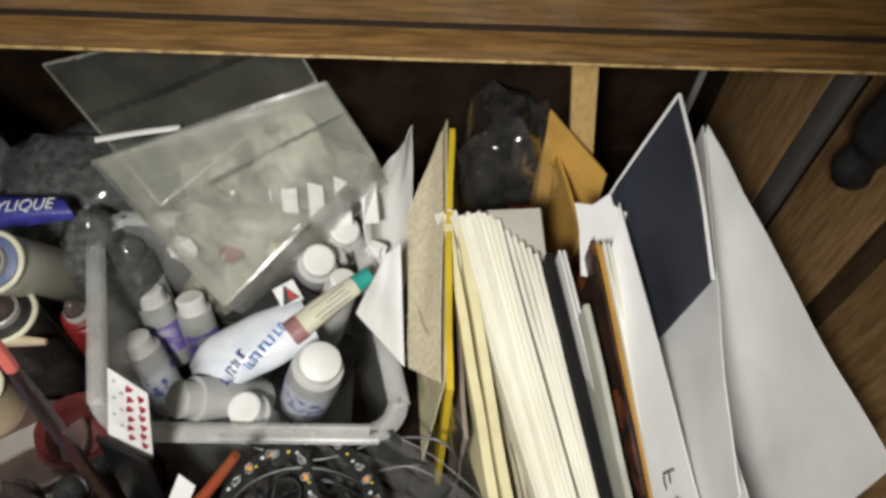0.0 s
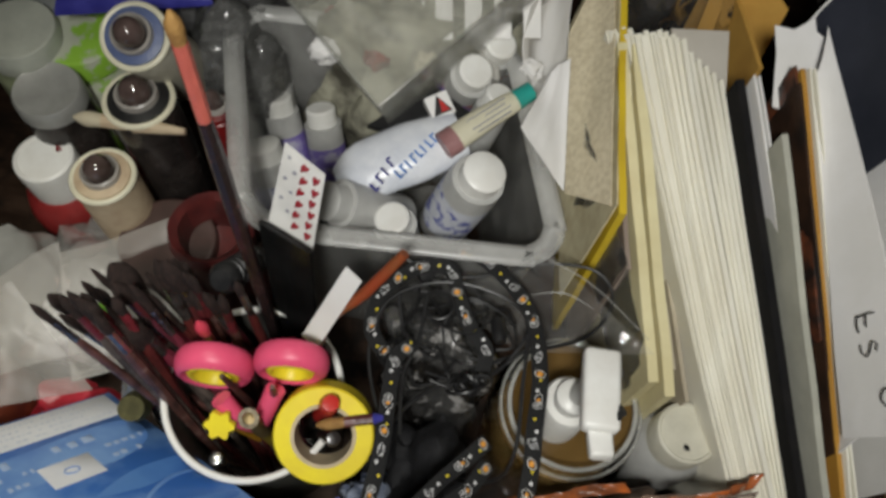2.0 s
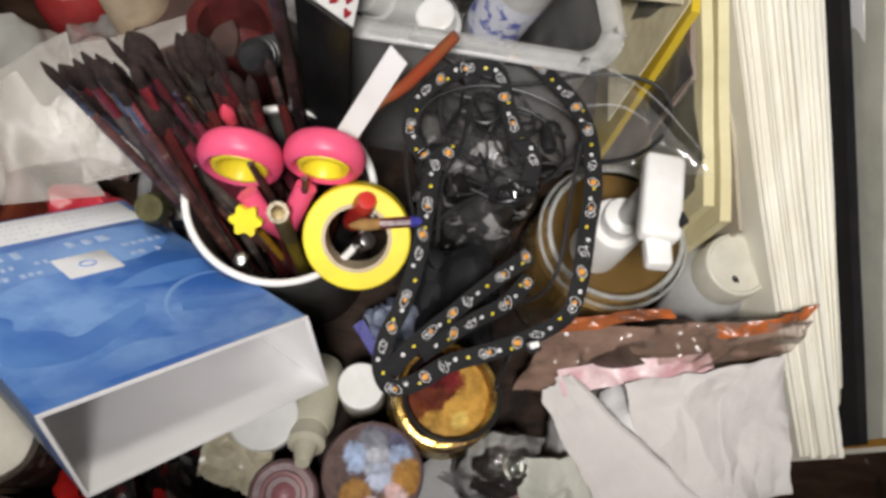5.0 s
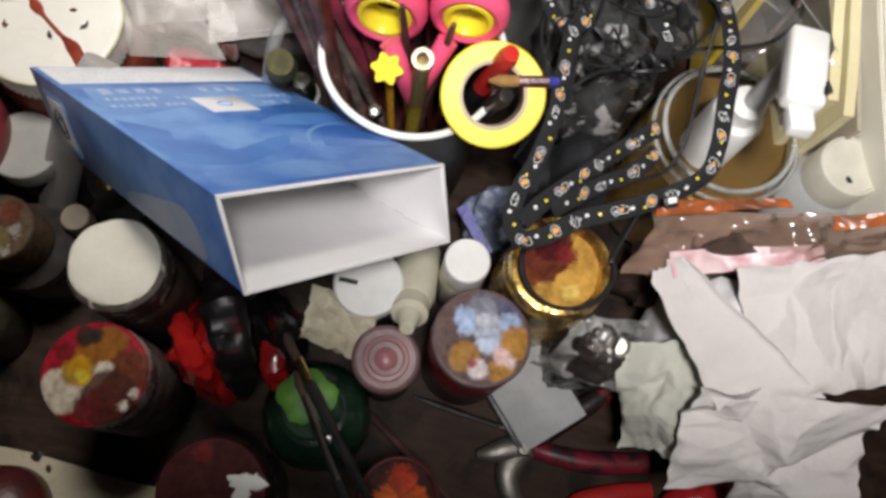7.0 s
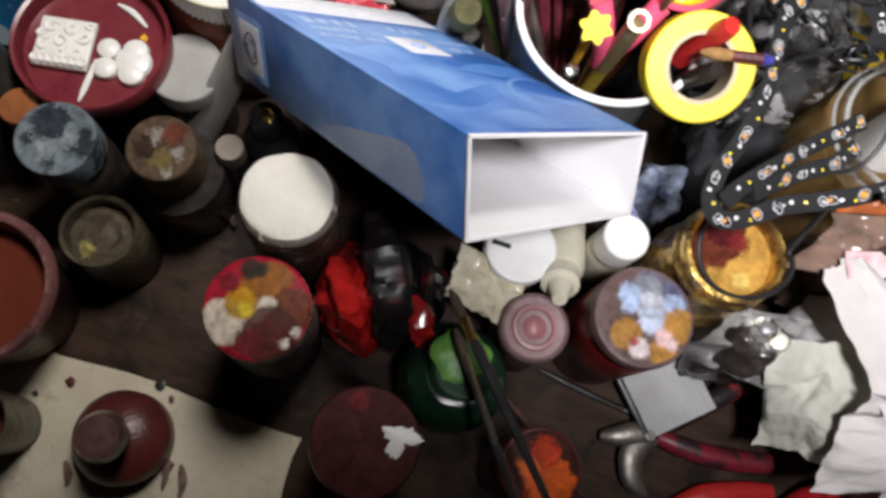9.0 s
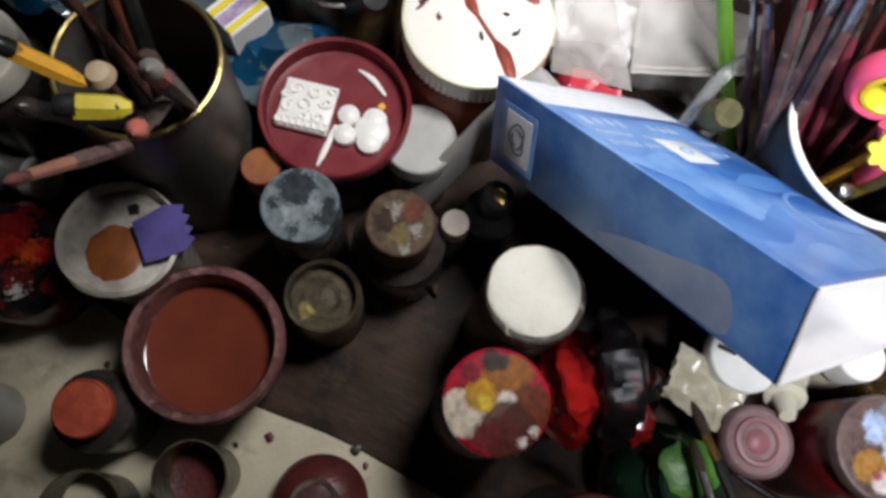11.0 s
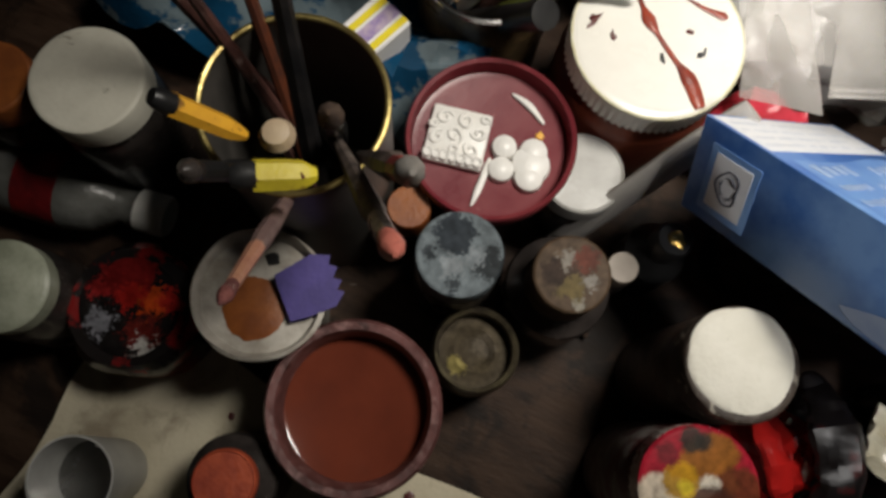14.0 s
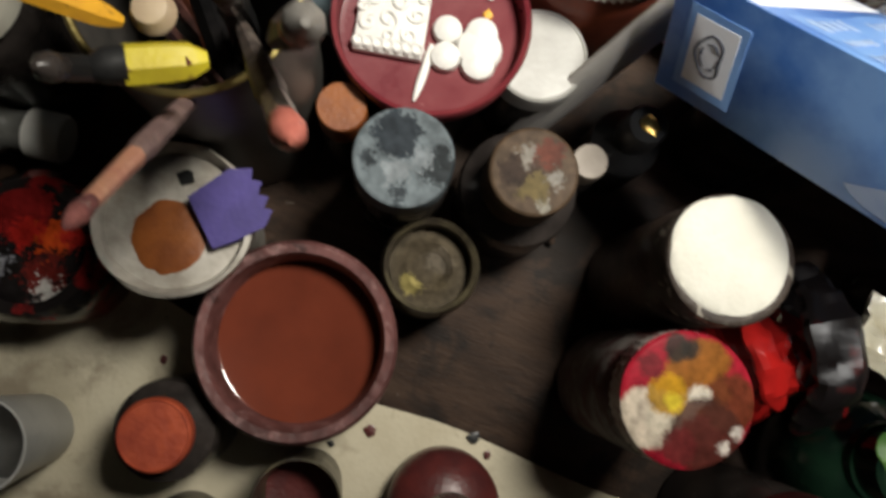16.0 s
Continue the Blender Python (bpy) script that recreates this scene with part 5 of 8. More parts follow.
part("body", lathe([(0, 0), (0.027, 0), (0.030, 0.004), (0.031, 0.060), (0.0335, 0.075), (0.031, 0.092), (0.029, 0.112), (0.0315, 0.116), (0.0315, 0.120), (0.0295, 0.122), (0.0305, 0.126), (0.0295, 0.131), (0.027, 0.1315), (0.0250, 0.129), (0.025, 0.10), (0, 0.1)], 48, 0.03, 2), GOLD_PAINT, gdj)
part("paint", lathe([(0, 0.0022), (0.012, 0.0008), (0.02, 0.0020), (0.0254, 0.0012)], 40, 0.08, 5), caked("maroon_gold_inside", (0.50, 0.28, 0.06), [(-0.012, 0.008, 0.015, (0.10, 0.012, 0.016)), (-0.006, 0.016, 0.010, (0.06, 0.01, 0.012)), (0.004, 0.010, 0.005, (0.16, 0.02, 0.02)), (-0.016, -0.010, 0.005, (0.2, 0.05, 0.02)), (0.010, -0.012, 0.004, (0.66, 0.46, 0.12))], 0.010, 150, 0.25), gdj, "maroon and gold dried paint", Matrix.Translation((0, 0, 0.1200)))

# ---- the blue carton, open at one end, leaning on the brush cup ----
B0 = Vector((-0.224, -0.047, 0.262))
BL = Vector((-0.146, 0.078, -0.099))
BW = Vector((0.083, 0.070, -0.081))
bl_len, bw_len, bh_len = 0.193, 0.135, 0.049
BH = Vector((0.013, -0.028, -0.039))
carton = thing("cardboard_box", "blue printed cardboard carton with an open white inside", "box", Matrix())
# the carton is slightly skewed: x along it, y across its top, z down its side
CL, CW, CH = BL.normalized(), BW.normalized(), BH.normalized()
SKEW = Matrix((CL, CW, CH)).transposed().to_4x4()
SKEW.translation = B0
th = 0.0008


def panel(name, cx, cy, cz, sx, sy, sz, mat, label=""):
    bm = slab(sx, sy, sz, 0.0002, 1)
    bmesh.ops.transform(bm, matrix=SKEW @ Matrix.Translation((cx, cy, cz)), verts=bm.verts)
    return part(name, bm, mat, carton, label)


def printed(bm, at, mat, label=""):
    bmesh.ops.transform(bm, matrix=SKEW @ at, verts=bm.verts)
    return part("print", bm, mat, carton, label)


panel("top_panel", bl_len / 2, bw_len / 2, 0.0, bl_len, bw_len, th, BLUE, "blue glossy top")
panel("bottom_panel", bl_len / 2, bw_len / 2, bh_len, bl_len, bw_len, th, BLUE)
panel("side_panel", bl_len / 2, 0.0, bh_len / 2, bl_len, th, bh_len + th, BLUE)
panel("side_panel", bl_len / 2, bw_len, bh_len / 2, bl_len, th, bh_len + th, BLUE)
panel("end_panel", bl_len, bw_len / 2, bh_len / 2, th, bw_len, bh_len + th, BLUE)
panel("lining", bl_len / 2, bw_len / 2, 0.0011, bl_len + 0.001, bw_len - 0.0010, 0.0006, BOX_WHITE, "white card inside")
panel("lining", bl_len / 2, bw_len / 2, bh_len - 0.0011, bl_len + 0.001, bw_len - 0.0010, 0.0006, BOX_WHITE)
panel("lining", bl_len / 2, 0.0011, bh_len / 2, bl_len + 0.001, 0.0006, bh_len - 0.0028, BOX_WHITE)
panel("lining", bl_len / 2, bw_len - 0.0011, bh_len / 2, bl_len + 0.001, 0.0006, bh_len - 0.0028, BOX_WHITE)
panel("lining", bl_len - 0.0011, bw_len / 2, bh_len / 2, 0.0006, bw_len - 0.0028, bh_len - 0.0028, BOX_WHITE)
for px, py, pz, sx_, sy_, sz_ in ((-0.0006, 0.0675, 0.0, 0.0012, 0.1365, 0.0019), (-0.0006, 0.0675, 0.049, 0.0012, 0.1365, 0.0019), (-0.0006, 0.0, 0.0245, 0.0012, 0.0019, 0.047), (-0.0006, 0.135, 0.0245, 0.0012, 0.0019, 0.047)):
    panel("cut_edge", px, py, pz, sx_, sy_, sz_, BOX_WHITE, "white cut edge of the card")
# printing on the top and on the long side
PRINT_DEEP = material("deep_blue_wave_print", (0.042, 0.145, 0.48), (0.10, 0.25, 0.60), 16, 0.34, bump=0.02)
PRINT_PALE = material("pale_cloud_print", (0.085, 0.21, 0.56), (0.20, 0.37, 0.70), 16, 0.34, bump=0.02)
PRINT_GREY = material("grey_print", (0.56, 0.60, 0.68), (0.64, 0.68, 0.76), 120, 0.4, bump=0.02)
PRINT_TEXT = material("faded_white_print", (0.36, 0.50, 0.76), (0.48, 0.60, 0.82), 60, 0.36, bump=0.02)


def flat_print(pts, z, mat, label="", side=False):
    """A printed shape with a smooth outline, on the top or on the long side."""
    cp = curve_points([(x, y, 0) for x, y in pts] + [(pts[0][0], pts[0][1], 0)], 0.003)[:-1]
    bm = bmesh.new()
    bm.faces.new([bm.verts.new((q.x, -z, q.y) if side else (q.x, q.y, -z)) for q in cp])
    bmesh.ops.triangulate(bm, faces=bm.faces)
    bmesh.ops.transform(bm, matrix=SKEW, verts=bm.verts)
    return part("print", bm, mat, carton, label)


def letters(x, y0, y1, h, n, mat, seed, z=0.0008):
    """A line of unreadable printing: short bars of uneven length."""
    rg = random.Random(seed)
    step = (y1 - y0) / n
    for k in range(n):
        if rg.random() < 0.88:
            panel("letter_bar", x + rg.uniform(-0.08, 0.08) * h, y0 + step * (k + 0.5), -z, h * rg.uniform(0.65, 1.0), step * rg.uniform(0.45, 0.8), 0.0001, mat)


panel("print", 0.1755, 0.067, -0.0005, 0.0325, 0.128, 0.0002, LABEL_WHITE, "white printed strip")
for k in range(4):
    letters(0.165 + 0.0068 * k, 0.008, 0.124 - 0.016 * (k % 2), 0.0022, 30, PRINT_GREY, 3 + k, 0.00072)
flat_print([(0.152, 0.010), (0.150, 0.05), (0.154, 0.10), (0.148, 0.126), (0.122, 0.126), (0.108, 0.10), (0.112, 0.05), (0.106, 0.010)], 0.00052, PRINT_PALE)
letters(0.142, 0.014, 0.101, 0.0105, 9, PRINT_TEXT, 11)
letters(0.1285, 0.012, 0.060, 0.0055, 11, PRINT_TEXT, 12)
letters(0.117, 0.010, 0.052, 0.0055, 10, PRINT_TEXT, 13)
letters(0.127, 0.100, 0.126, 0.005, 5, PRINT_TEXT, 14)
letters(0.114, 0.094, 0.118, 0.006, 5, PRINT_TEXT, 15)
panel("print", 0.1145, 0.0745, -0.00062, 0.026, 0.030, 0.0002, LABEL_WHITE, "white square with a small ring mark")
printed(sweep([(0.1145 + 0.0035 * math.cos(k * math.pi / 8), 0.0745 + 0.0042 * math.sin(k * math.pi / 8), -0.0009) for k in range(17)], 0.0004, 6, 0.002), Matrix(), PRINT_DEEP)
flat_print([(0.098, 0.003), (0.078, 0.020), (0.066, 0.018), (0.057, 0.031), (0.046, 0.037), (0.053, 0.056), (0.060, 0.076), (0.048, 0.071), (0.035, 0.050), (0.028, 0.030), (0.034, 0.010), (0.046, 0.003)], 0.00054, PRINT_DEEP, "darker blue wave")
flat_print([(0.024, 0.008), (0.021, 0.030), (0.027, 0.055), (0.018, 0.085), (0.020, 0.124), (0.010, 0.128), (0.006, 0.120), (0.005, 0.070), (0.006, 0.014), (0.012, 0.007)], 0.00056, PRINT_PALE)
flat_print([(0.080, 0.070), (0.092, 0.100), (0.088, 0.131), (0.076, 0.131), (0.072, 0.100)], 0.00054, PRINT_DEEP)
flat_print([(0.040, 0.088), (0.050, 0.094), (0.048, 0.104), (0.036, 0.131), (0.030, 0.131), (0.034, 0.104)], 0.00054, PRINT_DEEP)
printed(sweep([(0.026, 0.080, -0.0006), (0.045, 0.082, -0.0006), (0.062, 0.094, -0.0006), (0.071, 0.112, -0.0006), (0.069, 0.127, -0.0006), (0.060, 0.133, -0.0006)], [(0, 0.0006), (0.5, 0.0014), (1, 0.0018)], 6, 0.004, 0.15), Matrix(), PRINT_PALE, "pale printed arc")
panel("label", 0.1712, -0.0006, 0.0265, 0.0275, 0.0003, 0.0345, PRINT_PALE, "pale blue surround of the label")
panel("label", 0.1712, -0.0008, 0.0265, 0.0205, 0.0003, 0.0275, LABEL_WHITE, "white label with a round recycling mark")
printed(sweep([(0.1712 + (0.0060 + 0.0012 * math.cos(a * math.pi * 3 / 8)) * math.cos(a * math.pi / 8), -0.0011, 0.0265 + 0.0085 * math.sin(a * math.pi / 8)) for a in range(17)], 0.00045, 6, 0.002), Matrix(), NAVY, "dark ring mark")
for rot in range(3):
    arrow = [(0.0042 * math.cos(radians(90 + 120 * rot + d)), 0.0052 * math.sin(radians(90 + 120 * rot + d))) for d in (-34, 0, 30, 62)]
    printed(sweep([(0.1712 + ax, -0.0011, 0.0265 - ay) for ax, ay in arrow], [(0, 0.0005), (0.6, 0.0005), (0.7, 0.0013), (1, 0.0002)], 6, 0.001, 0.5), Matrix(), NAVY)
flat_print([(0.106, 0.0425), (0.098, 0.0465), (0.074, 0.0480), (0.046, 0.0478), (0.030, 0.0470), (0.026, 0.040), (0.030, 0.026), (0.040, 0.0215), (0.064, 0.028), (0.088, 0.035)], 0.00064, material("grey_white_print", (0.24, 0.31, 0.46), (0.36, 0.42, 0.54), 24, 0.4, bump=0.02), "grey-white printed oval", True)
jar("storage_jar", "dark jar that props up the blue carton", "jar", -0.285, 0.035, 0.068, 0.024, 0.026, 0.016, BLACK_PL, BLACK_PL)
solo("paper_roll", sweep([(-0.398, -0.012, 0.02), (-0.365, 0.03, 0.11), (-0.345, 0.055, 0.14)], 0.012, 14, 0.01, 0.4, (0.6, -0.5, 0.5)), material("grey_paper_roll", (0.42, 0.4, 0.37), (0.34, 0.32, 0.3), 30, 0.8), "grey rolled paper leaning beside the carton", "paper roll")
bv = thing("dark_bottle", "small black bottle with a gold cap mark", "bottle", pose(-0.345, 0.0, 0))
part("body", lathe([(0, 0), (0.016, 0), (0.018, 0.003), (0.018, 0.05), (0.009, 0.06), (0.009, 0.07), (0, 0.07)], 30), BLACK_PL, bv)
part("cap", lathe([(0, 0.086), (0.009, 0.086), (0.0105, 0.083), (0.0105, 0.068), (0, 0.068)], 26), BLACK_PL, bv)
part("mark", blob(0.005, 0.0006, 3.3, 16, 0.6), BRASS, bv, "gold mark", pose(0.001, 0.0, 0.0862))
jar("small_bottle", "thin bottle with a pale tan cap by the carton", "bottle", -0.362, -0.022, 0.07, 0.009, 0.010, 0.014, DARK_GLASS, material("pale_tan_cap", (0.19, 0.155, 0.12), None, 60, 0.5))

# ---- the brush cup ----
CUP = (-0.171, 0.094)
cup = thing("brush_cup", "dark cup with a white rim full of brushes", "cup", pose(CUP[0], CUP[1], 0))
part("shell", lathe([(0, 0), (0.043, 0), (0.0445, 0.003), (0.0525, 0.16), (0.0505, 0.16), (0.043, 0.006), (0, 0.006)], 56), material("dark_cup", (0.05, 0.05, 0.05), (0.1, 0.1, 0.09), 30, 0.35), cup)
part("rim", sweep([(0.0525 * math.cos(a * math.pi / 28), 0.0525 * math.sin(a * math.pi / 28), 0.163) for a in range(57)], 0.0022, 10, 0.004), WHITE_PL, cup, "rounded white rim")

sc = thing("scissors", "scissors with pink and yellow ring handles in the cup", "scissors", Matrix())


def ring_handle(c, rx, ry, axis_u, axis_v):
    c, u, v = Vector(c), Vector(axis_u).normalized(), Vector(axis_v).normalized()
    w = u.cross(v).normalized()
    outer = [c + u * rx * math.cos(2 * math.pi * k / 32) + v * ry * math.sin(2 * math.pi * k / 32) for k in range(33)]
    part("ring", sweep(outer, 0.0047, 12, 0.004, 1.7, w), PINK, sc, "pink plastic ring")
    inner = [c - w * 0.001 + u * (rx - 0.0050) * math.cos(2 * math.pi * k / 32) + v * (ry - 0.0050) * math.sin(2 * math.pi * k / 32) for k in range(33)]
    part("ring_lining", sweep(inner, 0.0034, 10, 0.004, 2.5, w), YELLOW, sc, "soft yellow lining")


ring_handle((-0.189, 0.099, 0.193), 0.0180, 0.0200, (1, 0.05, 0.02), (0.0, 0.02, 1))
ring_handle((-0.145, 0.104, 0.200), 0.0168, 0.0174, (1, 0.05, 0.02), (0.0, 0.03, 1))
part("shank", sweep([(-0.183, 0.082, 0.188), (-0.174, 0.075, 0.172), (-0.168, 0.078, 0.14)], [(0, 0.006), (1, 0.005)], 10, 0.006), PINK, sc)
part("shank", sweep([(-0.153, 0.090, 0.190), (-0.160, 0.079, 0.172), (-0.166, 0.080, 0.14)], [(0, 0.006), (1, 0.005)], 10, 0.006), PINK, sc)
part("blade", sweep([(-0.168, 0.078, 0.142), (-0.165, 0.09, 0.012)], [(0, 0.006), (1, 0.001)], 8, 0.02, 0.3), STEEL, sc)

tp = thing("tape_roll", "roll of yellow tape on a tan core against the cup", "tape", frame_on((-0.123, 0.072, 0.176), (1, 0.10, 0.0), (0, 0.9, 0.5)))
part("tape", lathe([(0.0185, -0.009), (0.0275, -0.009), (0.0285, -0.008), (0.0285, 0.008), (0.0275, 0.009), (0.0185, 0.009), (0.0185, -0.009)], 56), YELLOW, tp, "yellow tape")
part("core", lathe([(0.0165, -0.0095), (0.0187, -0.0095), (0.0187, 0.0095), (0.0165, 0.0095), (0.0165, -0.0095)], 48), CARD_CORE, tp, "tan cardboard core")


def pen(label, a, b, r, mat, capmat=None):
    a, b = Vector(a), Vector(b)
    t = thing("pen", label, "pen", Matrix.Translation(b), "pens in the cup")
    off = Matrix.Translation(-b)
    c = a.lerp(b, 0.3)
    part("cap", sweep([a, a.lerp(c, 0.12), c], [(0, r * 0.55), (0.15, r), (1, r * 1.05)], 12, 0.004), capmat or mat, t, "", off)
    part("barrel", sweep([c, b], r * 0.92, 12, 0.03), mat, t, "", off)


pen("pen with a bright red cap through the tape roll", (-0.119, 0.082, 0.205), (-0.150, 0.095, 0.05), 0.0058, BLACK_PL, RED)
pen("dark pen with a clear end through the tape roll", (-0.116, 0.066, 0.19), (-0.15, 0.10, 0.03), 0.005, BLACK_PL, DARK_GLASS)
brush("paintbrush", "blue-handled brush with tan bristles through the tape", (-0.127, 0.072, 0.190), (-0.090, 0.080, 0.192), 0.003, (BLUE_DEEP, MAROON, BRISTLE_TAN), 0.016, 0.016)
pen("yellow mechanical pencil standing in the cup", (-0.163, 0.071, 0.196), (-0.168, 0.085, 0.02), 0.0048, material("worn_yellow_barrel", (0.45, 0.34, 0.04), (0.25, 0.18, 0.03), 50, 0.4), material("dull_brass_end", (0.3, 0.22, 0.1), None, 60, 0.4, metal=0.5))
solo("pencil_ring", lathe([(0.0035, -0.001), (0.0058, -0.001), (0.0058, 0.001), (0.0035, 0.001), (0.0035, -0.001)], 28), material("dark_metal_ring", (0.2, 0.17, 0.12), None, 60, 0.35, metal=0.8), "small dark ring on the pencil end", "ring", frame_on((-0.163, 0.0705, 0.1985), (1, 0, 0), (0, 0.9, 0.4)))
flower = [((0.0076 + 0.0013 * math.cos(6 * a * math.pi / 24)) * math.cos(a * math.pi / 24), (0.0076 + 0.0013 * math.cos(6 * a * math.pi / 24)) * math.sin(a * math.pi / 24)) for a in range(48)]
fl = thing("flower_pick", "small yellow plastic flower on a stick in the cup", "toy flower", pose(-0.181, 0.069, 0))
part("petals", mirror_tris(flower, 0.004), YELLOW, fl, "", pose(0, 0, 0.184, 38, 0, 0))
part("stick", sweep([(0, 0.002, 0.184), (0.002, 0.02, 0.01)], 0.0024, 8, 0.03), AMBER_YEL, fl)
bl_ = thing("bead_pin", "steel ball-headed pin in the cup", "pin", pose(-0.184, 0.052, 0))
part("ball", lathe([(0, 0.158), (0.0035, 0.159), (0.0048, 0.163), (0.0035, 0.167), (0, 0.168)], 20), STEEL, bl_)
part("stem", sweep([(0, 0, 0.16), (0.004, 0.012, 0.012)], 0.0018, 8, 0.03), STEEL, bl_)

rng = random.Random(11)
bg = "brushes in the cup"
cols = ("dark brown", "wine red", "black", "worn brown", "maroon")
hmats = (SPLASHED, MAROON, WORN_GREY, SPLASHED, material("wine_handle", (0.2, 0.03, 0.05), (0.1, 0.02, 0.03), 60, 0.4))
BRISTLE_DARK = material("soft_dark_bristle", (0.012, 0.007, 0.006), (0.04, 0.022, 0.018), 120, 0.85, bump=0.7, fine=500, stretch=(6, 6, 1))
FERR_RED = material("painted_red_ferrule", (0.22, 0.03, 0.04), (0.06, 0.02, 0.02), 80, 0.3, bump=0.2, metal=0.3)
FERR_GREY = material("paint_smeared_ferrule", (0.42, 0.38, 0.36), (0.12, 0.08, 0.07), 90, 0.25, metal=0.9, bump=0.1)
for i in range(18):
    f = (i * 0.618) % 1.0
    tx, ty = -0.278 + 0.078 * f + rng.uniform(-0.005, 0.005), 0.122 + 0.026 * f + rng.uniform(-0.014, 0.008)
    tz = 0.214 + 0.022 * f + rng.uniform(-0.016, 0.012)
    k = i % 5
    r_ = rng.uniform(0.0018, 0.0032)
    brush("paintbrush", cols[k] + " paintbrush standing bristles-up in the cup", (tx, ty, tz), (CUP[0] + rng.uniform(-0.02, 0.025), CUP[1] + rng.uniform(-0.034, 0.012), 0.012), r_, (hmats[k], (FERR_RED, FERR_GREY, FERR_GREY, MAROON)[i % 4], BRISTLE_DARK), rng.uniform(0.014, 0.026), rng.uniform(0.016, 0.030), bg, rng.choice((0.9, 1.2, 1.6)))
for i in range(8):
    brush("paintbrush", "paint-smeared brush leaning over the rim of the cup", (-0.264 + 0.0042 * i + rng.uniform(-0.003, 0.003), 0.112 + rng.uniform(-0.010, 0.004), 0.256 + rng.uniform(-0.014, 0.006)), (-0.192 + rng.uniform(-0.004, 0.010), 0.056 + rng.uniform(-0.006, 0.008), 0.014), rng.uniform(0.0020, 0.0030), ((SPLASHED, WORN_GREY, SPLASHED, MAROON)[i % 4], (FERR_GREY, FERR_RED)[i % 2], BRISTLE_DARK), rng.uniform(0.012, 0.020), 0.020, bg)
for i, (tip_, r_) in enumerate((((-0.2448, 0.137, 0.236), 0.0034), ((-0.2370, 0.1075, 0.226), 0.0036), ((-0.2178, 0.1421, 0.236), 0.0026))):
    brush("paintbrush", "thick soft brush with a round dark head in the cup", tip_, (CUP[0] - 0.010 + 0.012 * i, CUP[1] + 0.006, 0.012), r_, (hmats[(i + 3) % 5], FERR_GREY, BRISTLE_DARK), 0.024, 0.020, bg, 2.0)
for i in range(5):
    tx, ty = -0.212 + 0.009 * i + rng.uniform(-0.004, 0.004), 0.128 + rng.uniform(0, 0.02)
    brush("paintbrush", cols[i % 5] + " paintbrush standing upright in the cup", (tx, ty, 0.225 + rng.uniform(-0.02, 0.02)), (CUP[0] + rng.uniform(-0.015, 0.02), CUP[1] + rng.uniform(-0.01, 0.02), 0.012), rng.uniform(0.0022, 0.0034), (hmats[(i + 2) % 5], (FERR_GREY, FERR_RED)[i % 2], BRISTLE_DARK), rng.uniform(0.012, 0.02), 0.022, bg)
brush("paintbrush", "dark brush with a thin handle end pointing up in the cup", (-0.160, 0.090, 0.02), (-0.1787, 0.0883, 0.214), 0.0030, (BRUSH_WOOD, STEEL, BRISTLE), group=bg)
brush("paintbrush", "brown brush with its handle end up in the cup", (-0.170, 0.092, 0.02), (-0.151, 0.086, 0.212), 0.0030, (BRUSH_WOOD, STEEL, BRISTLE), group=bg)
brush("paintbrush", "pink-red capped stick among the brushes", (-0.1984, 0.1173, 0.214), (-0.172, 0.096, 0.02), 0.0034, (BRUSH_WOOD, MAROON, material("pink_red_cap", (0.6, 0.06, 0.10), None, 60, 0.4)), 0.014, 0.010, bg)
brush("paintbrush", "coral-ferruled brush with tan bristles, handle down", (-0.180, 0.177, 0.399), (-0.158, 0.108, 0.02), 0.0033, (speckled(material("scuffed_black_handle", (0.012, 0.009, 0.009), (0.04, 0.02, 0.02), 40, 0.25, bump=0.2), (0.4, 0.2, 0.17), 120, 0.66, 0.70, 0.7), speckled(material("dull_coral", (0.55, 0.13, 0.10), (0.42, 0.10, 0.08), 50, 0.45, bump=0.3), (0.16, 0.05, 0.04), 160, 0.66, 0.72, 0.7), BRISTLE_TAN), 0.015, 0.042, bg)
pen("lime green marker low among the brushes", (-0.279, 0.141, 0.155), (-0.200, 0.098, 0.03), 0.0046, GREEN_BRIGHT)
coil = thing("coil_brush", "black ribbed handle with short pale ridges in the cup", "handle", frame_on((-0.186, 0.1362, 0.232), (1, 0.2, 0.4), (0.1, 0.75, 0.66)) @ pose(0, 0, 0, 180, 0, 0))
rib_prof = [(0, 0.0), (0.006, 0.0), (0.0085, 0.003)]
for k in range(7):
    rib_prof += [(0.0092, 0.005 + 0.0055 * k), (0.0092, 0.0080 + 0.0055 * k), (0.0078, 0.0088 + 0.0055 * k), (0.0078, 0.0099 + 0.0055 * k)]
part("grip", lathe(rib_prof + [(0.0085, 0.046), (0.006, 0.052), (0.0035, 0.056), (0.0035, 0.19), (0, 0.19)], 32), BLACK_PL, coil)


# playing card, black ruler and sticks behind the cup
def quad(a, b, c, d, thick, nu=6, nv=6, bulge=0.0, wave=0.0):
    a, b, c, d = (Vector(q) for q in (a, b, c, d))
    n = (b - a).cross(d - a).normalized()
    return leafy(lambda u, v: a.lerp(b, u).lerp(d.lerp(c, u), v) + n * (bulge * math.sin(math.pi * u) * math.sin(math.pi * v) + wave * (noise.noise((u * 2.2 + a.x * 50, v * 2.2, a.z * 30)) + 0.5 * abs(noise.noise((u * 4 + v * 2, v - u, a.y * 40))))), nu, nv, thick)


